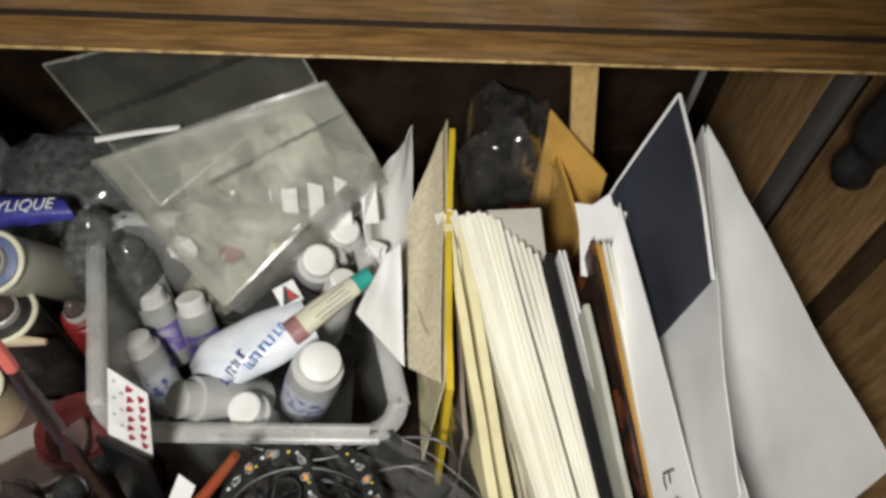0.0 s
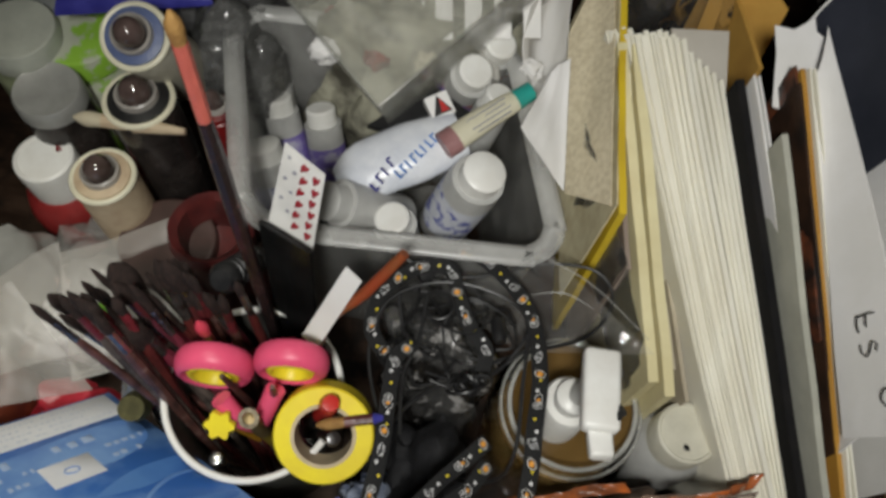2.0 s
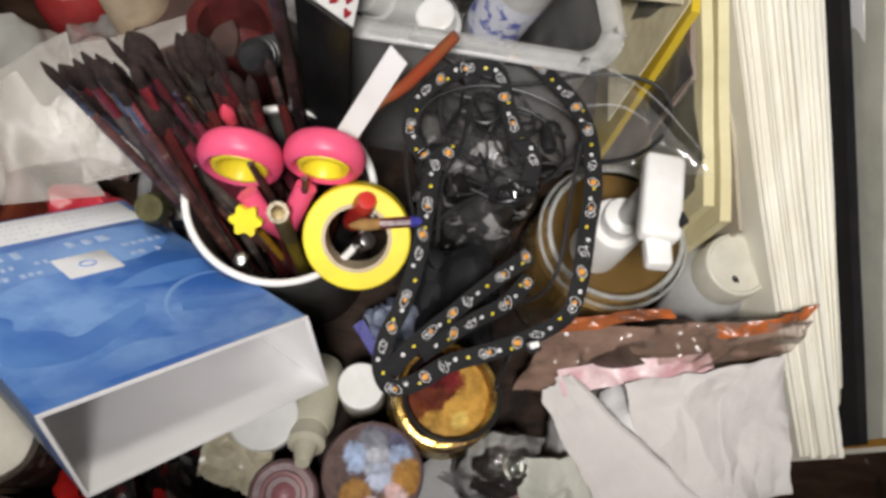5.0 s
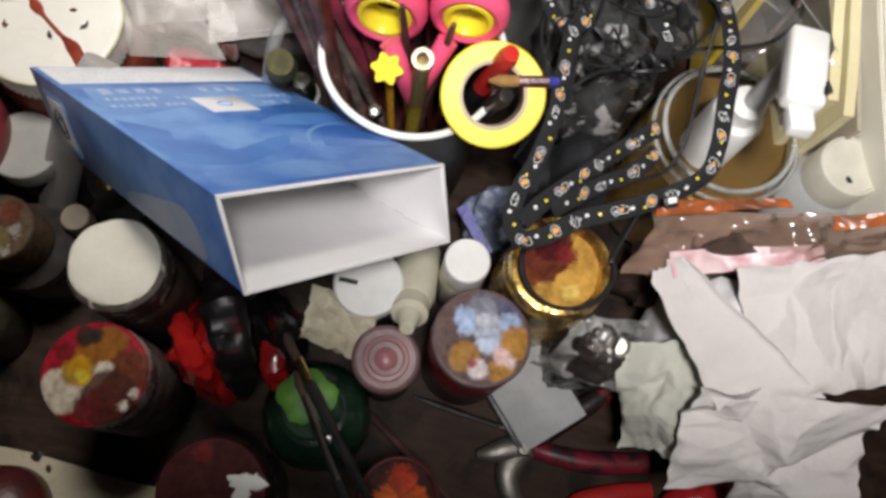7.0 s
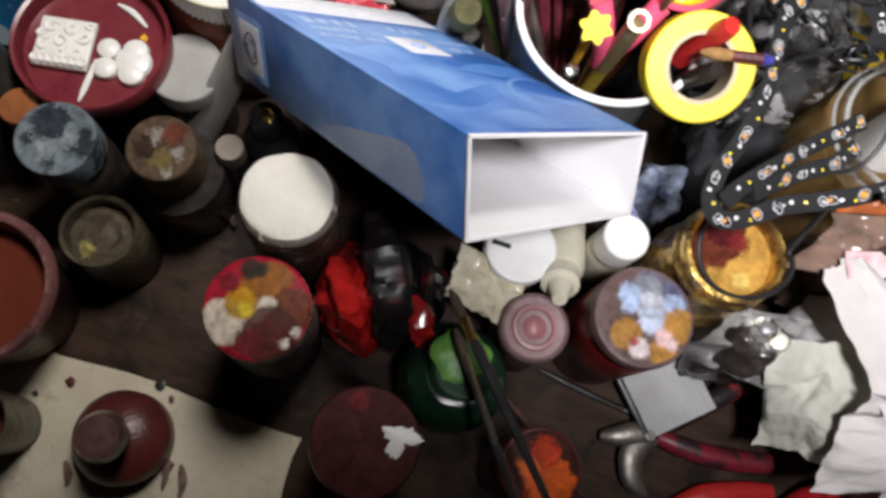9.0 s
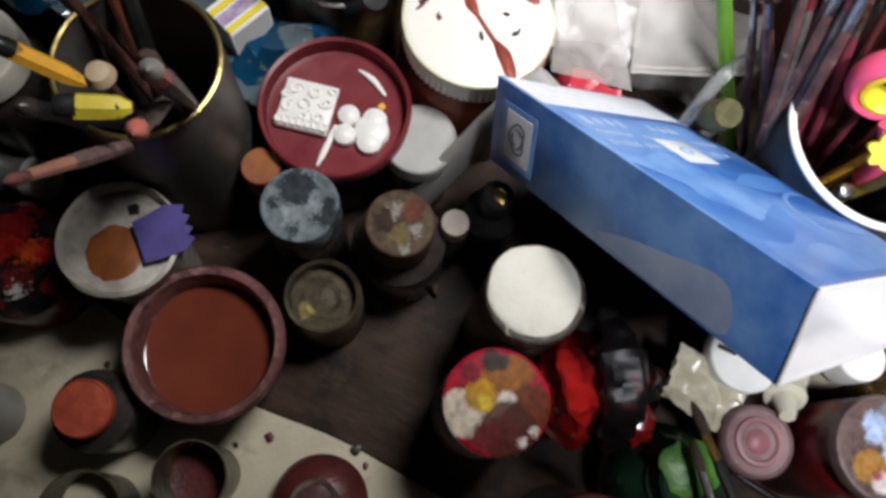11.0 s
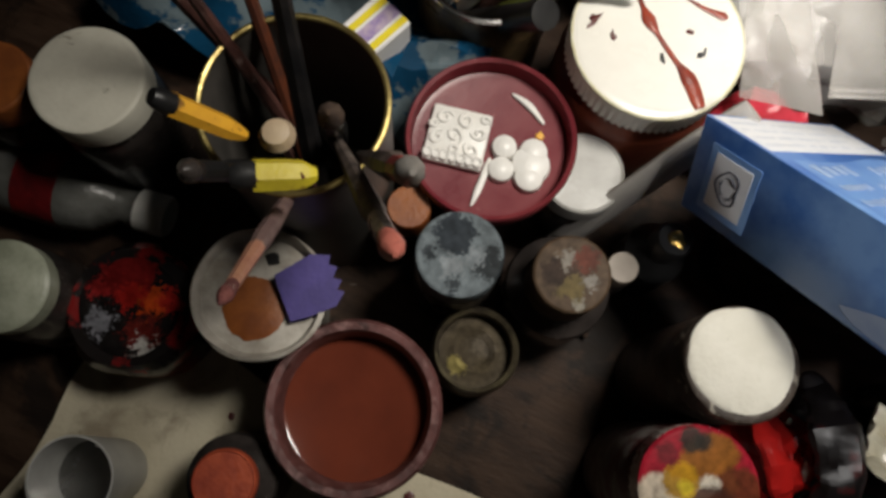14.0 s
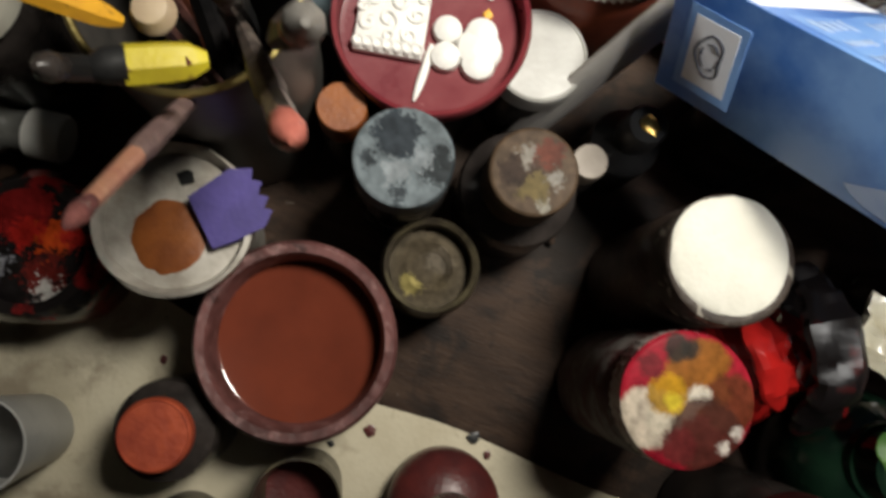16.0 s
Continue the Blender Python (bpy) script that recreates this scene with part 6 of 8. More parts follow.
CARD_C = [Vector(q) for q in ((-0.151, 0.1872, 0.299), (-0.130, 0.1763, 0.290), (-0.1395, 0.1592, 0.230), (-0.1660, 0.1677, 0.236))]
pc = thing("playing_card", "white playing card with rows of red pips", "card", Matrix())
part("card", quad(*CARD_C, 0.0005), material("glossy_card", (0.8, 0.79, 0.76), None, 30, 0.4), pc)
heart = [(0, -1), (0.75, -0.1), (0.95, 0.45), (0.6, 0.85), (0.2, 0.75), (0, 0.45), (-0.2, 0.75), (-0.6, 0.85), (-0.95, 0.45), (-0.75, -0.1)]
cm = frame_on(CARD_C[0], CARD_C[1] - CARD_C[0], CARD_C[0] - CARD_C[3])
cn = 1 if (cm.to_3x3() @ Vector((0, 0, 1))).y < 0 else -1
PIP_RED = material("dark_red_ink", (0.34, 0.02, 0.03), (0.22, 0.01, 0.02), 60, 0.5)


def on_card(u, v):
    return CARD_C[0].lerp(CARD_C[1], u).lerp(CARD_C[3].lerp(CARD_C[2], u), v)


for i in range(6):
    for j in range(2):
        hb = mirror_tris([(x * 0.0023, y * 0.0036) for x, y in heart], 0.0002)
        at_ = Matrix.Translation(on_card(0.52 + 0.30 * j + 0.02 * (i % 2), 0.10 + 0.135 * i + 0.04 * j)) @ cm.to_3x3().to_4x4()
        part("pip", hb, PIP_RED, pc, "dark red pip", at_ @ Matrix.Translation((0, 0, 0.0005 * cn)) @ pose(0, 0, 0, 0, 0, 20 * (j - 0.5)))
    part("pip", blob(0.0013, 0.0002, i + 2.0, 10), GREY_PAINT, pc, "small grey pip", Matrix.Translation(on_card(0.16 + 0.18 * (i % 2), 0.10 + 0.11 * i)) @ cm.to_3x3().to_4x4() @ Matrix.Translation((0, 0, 0.0005 * cn)))
solo("black_folder", quad((-0.1668, 0.1652, 0.2525), (-0.1378, 0.1532, 0.2450), (-0.1420, 0.106, 0.015), (-0.166, 0.118, 0.015), 0.003), material("glossy_black_plastic", (0.006, 0.006, 0.006), (0.010, 0.010, 0.010), 50, 0.2), "slim glossy black plastic case standing in the cup", "case")
solo("wooden_stick", sweep([(-0.0871, 0.1562, 0.250), (-0.108, 0.1415, 0.222), (-0.1321, 0.1273, 0.190), (-0.155, 0.11, 0.03)], [(0, 0.003), (0.1, 0.0036), (1, 0.0028)], 10, 0.01), material("orange_red_stick", (0.26, 0.05, 0.02), (0.2, 0.07, 0.025), 40, 0.35), "orange-red wooden stick leaning out of the cup", "stick")
solo("paper_tag", quad((-0.1173, 0.1449, 0.250), (-0.1083, 0.1395, 0.245), (-0.1340, 0.1180, 0.185), (-0.1440, 0.1240, 0.188), 0.0008), PAPER, "white paper tag stuck in the cup", "tag")

# ---- lanyard and cables ----
lan = thing("lanyard", "black lanyard printed with small white and orange space motifs", "lanyard", Matrix())
runs = [
    [(-0.0931, 0.1188, 0.184), (-0.1039, 0.1346, 0.185), (-0.0996, 0.1579, 0.186), (-0.0811, 0.1760, 0.186), (-0.0613, 0.1778, 0.188), (-0.0525, 0.1580, 0.187), (-0.0441, 0.1400, 0.186), (-0.0343, 0.1287, 0.185), (-0.0351, 0.1154, 0.181)],
    [(-0.0560, 0.1900, 0.185), (-0.0423, 0.1885, 0.186), (-0.0260, 0.1751, 0.189), (-0.0138, 0.1581, 0.195), (-0.0066, 0.1372, 0.200), (-0.0042, 0.1073, 0.206), (-0.0066, 0.0803, 0.210), (-0.0087, 0.0521, 0.212), (-0.0135, 0.0360, 0.208), (-0.0316, 0.0235, 0.198), (-0.0482, 0.0162, 0.190), (-0.0657, 0.0089, 0.184), (-0.0812, -0.0025, 0.180), (-0.0931, -0.0060, 0.178), (-0.0995, 0.0039, 0.178), (-0.0985, 0.0199, 0.180), (-0.0931, 0.0361, 0.183), (-0.0889, 0.0618, 0.190), (-0.0885, 0.0931, 0.190), (-0.0868, 0.1166, 0.189), (-0.0771, 0.1269, 0.187)],
    [(-0.0290, 0.0760, 0.176), (-0.0404, 0.0640, 0.179), (-0.0553, 0.0490, 0.180), (-0.0679, 0.0347, 0.181), (-0.0750, 0.0270, 0.182), (-0.0871, 0.0122, 0.183), (-0.0943, 0.0007, 0.183)],
    [(-0.0270, 0.0640, 0.170), (-0.0390, 0.0470, 0.174), (-0.0570, 0.0330, 0.178), (-0.0800, 0.0120, 0.181)],
]
WEB = material("black_webbing", (0.006, 0.006, 0.007), (0.012, 0.012, 0.012), 200, 0.8, bump=0.4, fine=1500)
UP_ = Vector((0.10, -0.42, 0.9)).normalized()
pips_w, pips_o, pips_y = bmesh.new(), bmesh.new(), bmesh.new()


def strap_frame(cp, i):
    """Along, across and out of a strap that lies nearly flat, swaying a little along its length."""
    t_ = (cp[min(i + 2, len(cp) - 1)] - cp[max(i - 2, 0)]).normalized()
    s_ = t_.cross(UP_ + Vector((0.22 * math.sin(i * 0.045), 0.22 * math.cos(i * 0.06), 0))).normalized()
    return t_, s_, s_.cross(t_).normalized()


def ribbon(cp, half, thick):
    bm = bmesh.new()
    rows = []
    for i, c in enumerate(cp):
        t_, s_, u_ = strap_frame(cp, i)
        rows.append([bm.verts.new(c + s_ * a * half + u_ * b * thick) for a, b in ((-1, -0.5), (1, -0.5), (1, 0.5), (0.9, 1), (-0.9, 1), (-1, 0.5))])
    for ra, rb in zip(rows, rows[1:]):
        for k in range(6):
            bm.faces.new((ra[k], ra[(k + 1) % 6], rb[(k + 1) % 6], rb[k]))
    bm.faces.new(rows[0][::-1])
    bm.faces.new(rows[-1])
    return bm


def disc(tgt, c, s_, t_, r_, n=10, star=False):
    tgt.faces.new([tgt.verts.new(c + s_ * (r_ * (0.72 if star and k % 2 else 1)) * math.cos(k * 2 * math.pi / n) + t_ * (r_ * (0.72 if star and k % 2 else 1)) * math.sin(k * 2 * math.pi / n)) for k in range(n)])


def outline(c, s_, t_, ra, rb, ph, w=0.00022, n=14, share=1.0):
    sweep([c + s_ * (ra * math.cos(ph) * math.cos(k * 2 * math.pi * share / n) - rb * math.sin(ph) * math.sin(k * 2 * math.pi * share / n)) + t_ * (ra * math.sin(ph) * math.cos(k * 2 * math.pi * share / n) + rb * math.cos(ph) * math.sin(k * 2 * math.pi * share / n)) for k in range(n + 1)], w, 4, 0.001, bm=pips_w)


for rn in runs:
    cp = curve_points(rn, 0.0011)
    part("strap", ribbon(cp, 0.0047, 0.0005), WEB, lan)
    i, step = 4, 0
    while i < len(cp) - 5:
        t_, s_, u_ = strap_frame(cp, i)
        c_ = cp[i] + u_ * 0.00075
        o_ = s_ * rng.uniform(-0.0019, 0.0019)
        kind_ = step % 6
        if kind_ == 0:
            disc(pips_o, c_ + o_ * 0.3, s_, t_, 0.0017)
            outline(c_ + o_ * 0.3 + u_ * 0.0001, s_, t_, 0.0031, 0.0022, rng.uniform(0, 3))
            disc(pips_y, c_ + t_ * 0.004 - o_, s_, t_, 0.0008)
        elif kind_ in (1, 4):
            disc(pips_w, c_ + o_, s_, t_, 0.0013, 10, True)
        elif kind_ == 2:
            outline(c_ + t_ * 0.0020, s_, t_, 0.0024, 0.0020, 0.3)
            outline(c_ - t_ * 0.0016, s_, t_, 0.0032, 0.0020, rng.uniform(0, 3), share=0.8)
            disc(pips_w, c_ + t_ * 0.0020 + o_ * 0.2, s_, t_, 0.0008)
            disc(pips_o, c_ - t_ * 0.0012, s_, t_, 0.0011)
        elif kind_ == 3:
            disc(pips_y, c_ + o_, s_, t_, 0.0009)
        else:
            outline(c_ + o_ * 0.4, s_, t_, 0.0034, 0.0018, rng.uniform(0, 3), share=0.85)
            outline(c_ + o_ * 0.4 + t_ * 0.001, s_, t_, 0.0014, 0.0012, 0.0)
            disc(pips_w, c_ - o_ * 0.5 - t_ * 0.003, s_, t_, 0.0007)
        i += 9 if kind_ in (0, 2, 5) else 6
        step += 1
tagged(part("print", pips_w, material("white_ink", (0.75, 0.75, 0.75), None, 100, 0.6), lan, "white printed motifs"), kind="stuff")
tagged(part("print", pips_o, material("orange_ink", (0.8, 0.35, 0.05), None, 100, 0.6), lan, "orange printed dots"), kind="stuff")
tagged(part("print", pips_y, YELLOW, lan, "yellow printed dots"), kind="stuff")
ring_pts = [(-0.058 + 0.027 * math.cos(a * math.pi / 16 + 2.2), 0.0 + 0.025 * math.sin(a * math.pi / 16 + 2.2), 0.133 + 0.004 * math.sin(a * 0.4)) for a in range(24)]
solo("cable_loop", sweep([(-0.092, 0.012, 0.176)] + ring_pts + [(-0.03, 0.03, 0.16)], 0.0016, 8, 0.004), BLACK_PL, "thin black cord looped over the gold jar", "cord")

cabs = "tangled cables"
solo("cable", sweep([(-0.113, 0.188, 0.19), (-0.053, 0.176, 0.18), (-0.003, 0.190, 0.182), (0.033, 0.189, 0.182), (0.044, 0.17, 0.18), (0.027, 0.145, 0.178), (-0.015, 0.13, 0.176), (-0.053, 0.11, 0.175), (-0.079, 0.091, 0.172), (-0.1, 0.06, 0.13)], 0.0012, 8, 0.005), BLACK_PL, "thin black earphone cable in a wide loop", "cable", group=cabs)
solo("cable", sweep([(-0.01, 0.149, 0.2), (-0.010, 0.115, 0.18), (-0.011, 0.073, 0.165), (-0.022, 0.058, 0.15), (-0.05, 0.06, 0.13)], 0.0012, 8, 0.005), BLACK_PL, "thin black cable hanging by the jar", "cable", group=cabs)
for i in range(8):
    c = Vector((-0.058 + rng.uniform(-0.022, 0.026), 0.135 + rng.uniform(-0.032, 0.034), 0.176 + rng.uniform(-0.012, 0.008)))
    r1, r2, ph, tl = rng.uniform(0.012, 0.034), rng.uniform(0.010, 0.026), rng.uniform(0, 6), rng.uniform(-0.3, 0.3)
    pts = [c + Vector((r1 * math.cos(ph + a * 0.62) + 0.005 * math.sin(a * 1.7), r2 * math.sin(ph + a * 0.62) + 0.005 * math.cos(a * 2.1), tl * r1 * math.sin(a * 0.62) + 0.004 * math.sin(a))) for a in range(rng.randint(8, 13))]
    solo("cable", sweep(pts, rng.choice((0.0009, 0.0011, 0.0013)), 7, 0.004), BLACK_PL, "black earphone cable in a tangled loop", "cable", group=cabs)
solo("cable", sweep([Vector((-0.043, 0.105, 0.187)) + Vector(((0.013 - 0.0006 * k) * math.cos(k * 0.8) + 0.002 * math.sin(k), (0.0042 + 0.0012 * math.sin(k * 0.37)) * math.sin(k * 0.8) + 0.25 * (0.013 * math.cos(k * 0.8)), 0.0035 * math.sin(k * 1.3))) for k in range(36)], 0.0012, 7, 0.003), BLACK_PL, "black cable wound into a tight bundle", "cable", group=cabs)
solo("cable", sweep([Vector((-0.0646, 0.151, 0.187)) + Vector((0.0085 * math.cos(k * 0.7), 0.0085 * math.sin(k * 0.7), 0.0006 * k)) for k in range(14)] + [Vector((-0.075, 0.128, 0.186)), Vector((-0.082, 0.108, 0.182)), Vector((-0.080, 0.075, 0.176))], 0.0011, 7, 0.003), BLACK_PL, "black cable with a small round coil", "cable", group=cabs)
solo("cable", sweep([(-0.030, 0.112, 0.19), (-0.022, 0.120, 0.189), (-0.010, 0.142, 0.192), (-0.018, 0.158, 0.188), (-0.045, 0.168, 0.187), (-0.074, 0.166, 0.187), (-0.098, 0.150, 0.186), (-0.104, 0.120, 0.18), (-0.094, 0.085, 0.174)], 0.0011, 7, 0.004), BLACK_PL, "black cable running round the lanyard", "cable", group=cabs)
solo("cable_splitter", lathe([(0, 0), (0.0035, 0.0005), (0.0045, 0.004), (0.0042, 0.014), (0.002, 0.018), (0, 0.018)], 16), BLACK_PL, "small black cable splitter on the tangle", "splitter", frame_on((-0.026, 0.132, 0.190), (0.3, 0.2, 1), (1, 0.2, 0)))
eb = thing("earbud", "small black rubber earbud on the cable tangle", "earbud", pose(-0.077, 0.180, 0.172, 30, 20, 0))
part("tip", lathe([(0, 0.012), (0.005, 0.0115), (0.0062, 0.008), (0.0048, 0.004), (0.0022, 0.002), (0, 0.002)], 22), BLACK_PL, eb)
part("shell", lathe([(0.0025, 0.002), (0.004, 0.0), (0.0042, -0.006), (0.0022, -0.009), (0, -0.009)], 22), DARK_GLASS, eb)
bag("plastic_bag", "crumpled clear plastic bag under the cables", -0.060, 0.142, 0.0, 0.036, 0.034, 0.172, 27.0, FILM_THIN, 0.5)
# black base paints the shaded gaps, pale bits paint the glints
bag("filling", "dark filling of the clear bag with shade and glints put in", -0.060, 0.142, 0.0, 0.030, 0.028, 0.150, 28.0, material("gap_shade_glints", (0.012, 0.011, 0.010), (0.30, 0.29, 0.28), 55, 0.25, lo=0.55, hi=0.60), 0.5)
# added black filler that keeps the space below the lanyard dark
bag("lanyard_filler", "added black filler for the darkness under the lanyard", -0.062, 0.068, 0.0, 0.030, 0.034, 0.112, 3.0, material("filler_black", (0.006, 0.006, 0.007), (0.014, 0.014, 0.016), 50, 0.8, bump=0.3), 0.5)

# ---- pump jar, capped jar and bags on the right ----
pm = thing("pump_jar", "round glass jar of brown liquid with a white pump", "dispenser", pose(0.032, 0.117, 0))
part("glass", lathe([(0, 0.0), (0.046, 0.0), (0.053, 0.005), (0.054, 0.085), (0.048, 0.116), (0.043, 0.122), (0.041, 0.121), (0.046, 0.113), (0.0515, 0.085), (0.051, 0.006), (0, 0.004)], 64), GLASS, pm, "clear glass")
part("liquid", lathe([(0, 0.005), (0.049, 0.006), (0.0505, 0.085), (0.0468, 0.104), (0, 0.104)], 56), AMBER, pm, "brown liquid")
# both glass rings get a pale cover that paints in their bright arcs
part("lid_ring", sweep([(0.0425 * math.cos(a * math.pi / 24), 0.0425 * math.sin(a * math.pi / 24), 0.1225) for a in range(49)], 0.0018, 8, 0.004), film("lip_highlight_film", (0.85, 0.85, 0.8), 0.34, 0.08, 12, gloss=3.0), pm, "thick glass lip, its highlight put in as pale film")
part("lid_ring", sweep([(0.0475 * math.cos(a * math.pi / 24), 0.0475 * math.sin(a * math.pi / 24), 0.1165) for a in range(49)], 0.0014, 8, 0.004), film("shoulder_highlight_film", (0.85, 0.85, 0.8), 0.26, 0.08, 12, gloss=3.0), pm, "glass shoulder ring, its highlight put in as pale film")
part("collar", lathe([(0, 0.09), (0.017, 0.09), (0.017, 0.150), (0.0155, 0.153), (0.011, 0.154), (0.011, 0.166), (0.0085, 0.168), (0, 0.168)], 40), WHITE_PL, pm, "white pump collar", Matrix.Translation((-0.008, -0.006, 0)))
part("stem", lathe([(0, 0.166), (0.006, 0.166), (0.006, 0.212), (0, 0.212)], 24), MILKY, pm, "", Matrix.Translation((-0.006, -0.006, 0)))
part("spout", slab(0.0205, 0.046, 0.0125, 0.0032, 3), WHITE_PL, pm, "white pump spout with flat sides", pose(-0.006, -0.017, 0.2235, -4, 0, -2))
part("spout_tip", dented(slab(0.0130, 0.016, 0.0095, 0.0022, 3), 0.0008, 160, 3.0), WHITE_PL, pm, "broken tip of the spout", pose(-0.0055, -0.0455, 0.2215, -10, 0, 4))
part("spout_chip", blob(0.0035, 0.0006, 2.7, 14, 0.9), BLACK_PL, pm, "dark chip on the spout", pose(0.0035, -0.030, 0.2305, 0, 35, 0))

cg = thing("capped_jar", "cloudy jar with an off-white screw cap", "jar", pose(0.104, 0.103, 0))
part("body", lathe([(0, 0), (0.024, 0), (0.026, 0.003), (0.026, 0.10), (0.021, 0.114), (0.018, 0.118), (0, 0.118)], 44), MILKY, cg, "cloudy plastic")
part("cap", lathe([(0.0205, 0.114), (0.0205, 0.135), (0.0195, 0.1375), (0.018, 0.138), (0.0172, 0.1368), (0, 0.1366)], 48), material("offwhite_cap", (0.62, 0.6, 0.5), (0.54, 0.52, 0.43), 50, 0.45), cg, "off-white ridged cap")
part("speck", blob(0.0022, 0.0003, 1.7, 12), BLACK_PL, cg, "", pose(-0.001, -0.010, 0.1368))


def sheet_bag(name, label, corners, mat, seed, amp=0.008, cat="bag", n=22, thick=0.0004):
    a, b, c, d = (Vector(q) for q in corners)

    def fn(u, v):
        p = a.lerp(b, u).lerp(d.lerp(c, u), v)
        x_, y_ = u * (b - a).length / 0.05, v * (d - a).length / 0.05
        w = amp * (noise.noise((x_ * 1.3 + seed, y_ * 1.3, seed)) * 1.4 + 0.7 * abs(noise.noise((x_ * 2.9 + seed, y_ * 2.6, 2.0))) + 0.2 * noise.noise((x_ * 7, y_ * 7, seed)))
        return p + Vector((0.3 * w, -0.4 * w, w))
    return solo(name, leafy(fn, n * 3 // 2, n * 3 // 2, thick), mat, label, cat, sharp=50)


draped = sheet_bag("plastic_bag", "clear creased plastic bag draped behind the pump jar", ((-0.085, 0.200, 0.12), (0.000, 0.192, 0.196), (0.0700, 0.140, 0.176), (-0.012, 0.140, 0.152)), FILM_CREASE, 3.0, 0.0035)
# strips of pale film along the creases carry the bag's glints
FOLD_GLINT = film("fold_glint", (0.8, 0.8, 0.77), 0.22, 0.08, 40, gloss=2.5)
for fold in (((-0.0283, 0.2012, 0.1800), (-0.0059, 0.1925, 0.1900), (0.0289, 0.1746, 0.1920), (0.0661, 0.1467, 0.1820)), ((-0.0116, 0.1694, 0.1760), (0.0118, 0.1718, 0.1820), (0.0320, 0.1632, 0.1820))):
    part("fold", sweep(fold, [(0, 0.0002), (0.5, 0.0006), (1, 0.0002)], 6, 0.004), FOLD_GLINT, draped, "pressed fold, its glint put in as pale film")
sheet_bag("plastic_bag", "thin clear sleeve hanging over the paper edges", ((0.016, 0.270, 0.226), (0.062, 0.145, 0.186), (0.070, 0.128, 0.11), (0.024, 0.25, 0.13)), FILM_THIN, 7.3, 0.005)
sheet_bag("wrapper", "torn brown and orange plastic wrapper", ((-0.012, 0.048, 0.128), (0.132, 0.066, 0.168), (0.120, 0.038, 0.13), (-0.02, 0.012, 0.105)), FILM_ORANGE, 2.0, 0.011, "wrapper")
ORANGE_FILM = material("orange_print_film", (0.50, 0.13, 0.03), (0.16, 0.06, 0.03), 45, 0.25)
sheet_bag("wrapper_edge", "orange printed edge of a torn wrapper", ((-0.012, 0.053, 0.134), (0.060, 0.064, 0.152), (0.062, 0.060, 0.150), (-0.014, 0.044, 0.129)), ORANGE_FILM, 2.6, 0.008, "wrapper", 20)
sheet_bag("wrapper_edge", "orange corner of a torn wrapper", ((0.085, 0.058, 0.155), (0.142, 0.074, 0.171), (0.136, 0.066, 0.165), (0.088, 0.052, 0.150)), ORANGE_FILM, 3.9, 0.008, "wrapper", 20)
sheet_bag("wrapper", "pink and white printed wrapper label", ((0.0, 0.026, 0.124), (0.085, 0.045, 0.143), (0.09, 0.034, 0.14), (0.005, 0.012, 0.12)), material("pink_print_film", (0.72, 0.55, 0.55), (0.55, 0.3, 0.32), 90, 0.4), 4.6, 0.005, "wrapper", 14)
bag("wrapper_filling", "brown stuff inside the torn wrapper", 0.055, 0.045, 0.0, 0.06, 0.02, 0.13, 6.0, material("brown_stuff", (0.09, 0.06, 0.045), (0.05, 0.03, 0.025), 50, 0.5), 0.35, 14)


bag("paper_wad", "wad of crumpled paper under the tissue", 0.07, -0.015, 0.0, 0.05, 0.045, 0.115, 4.0, PAPER, 0.35)
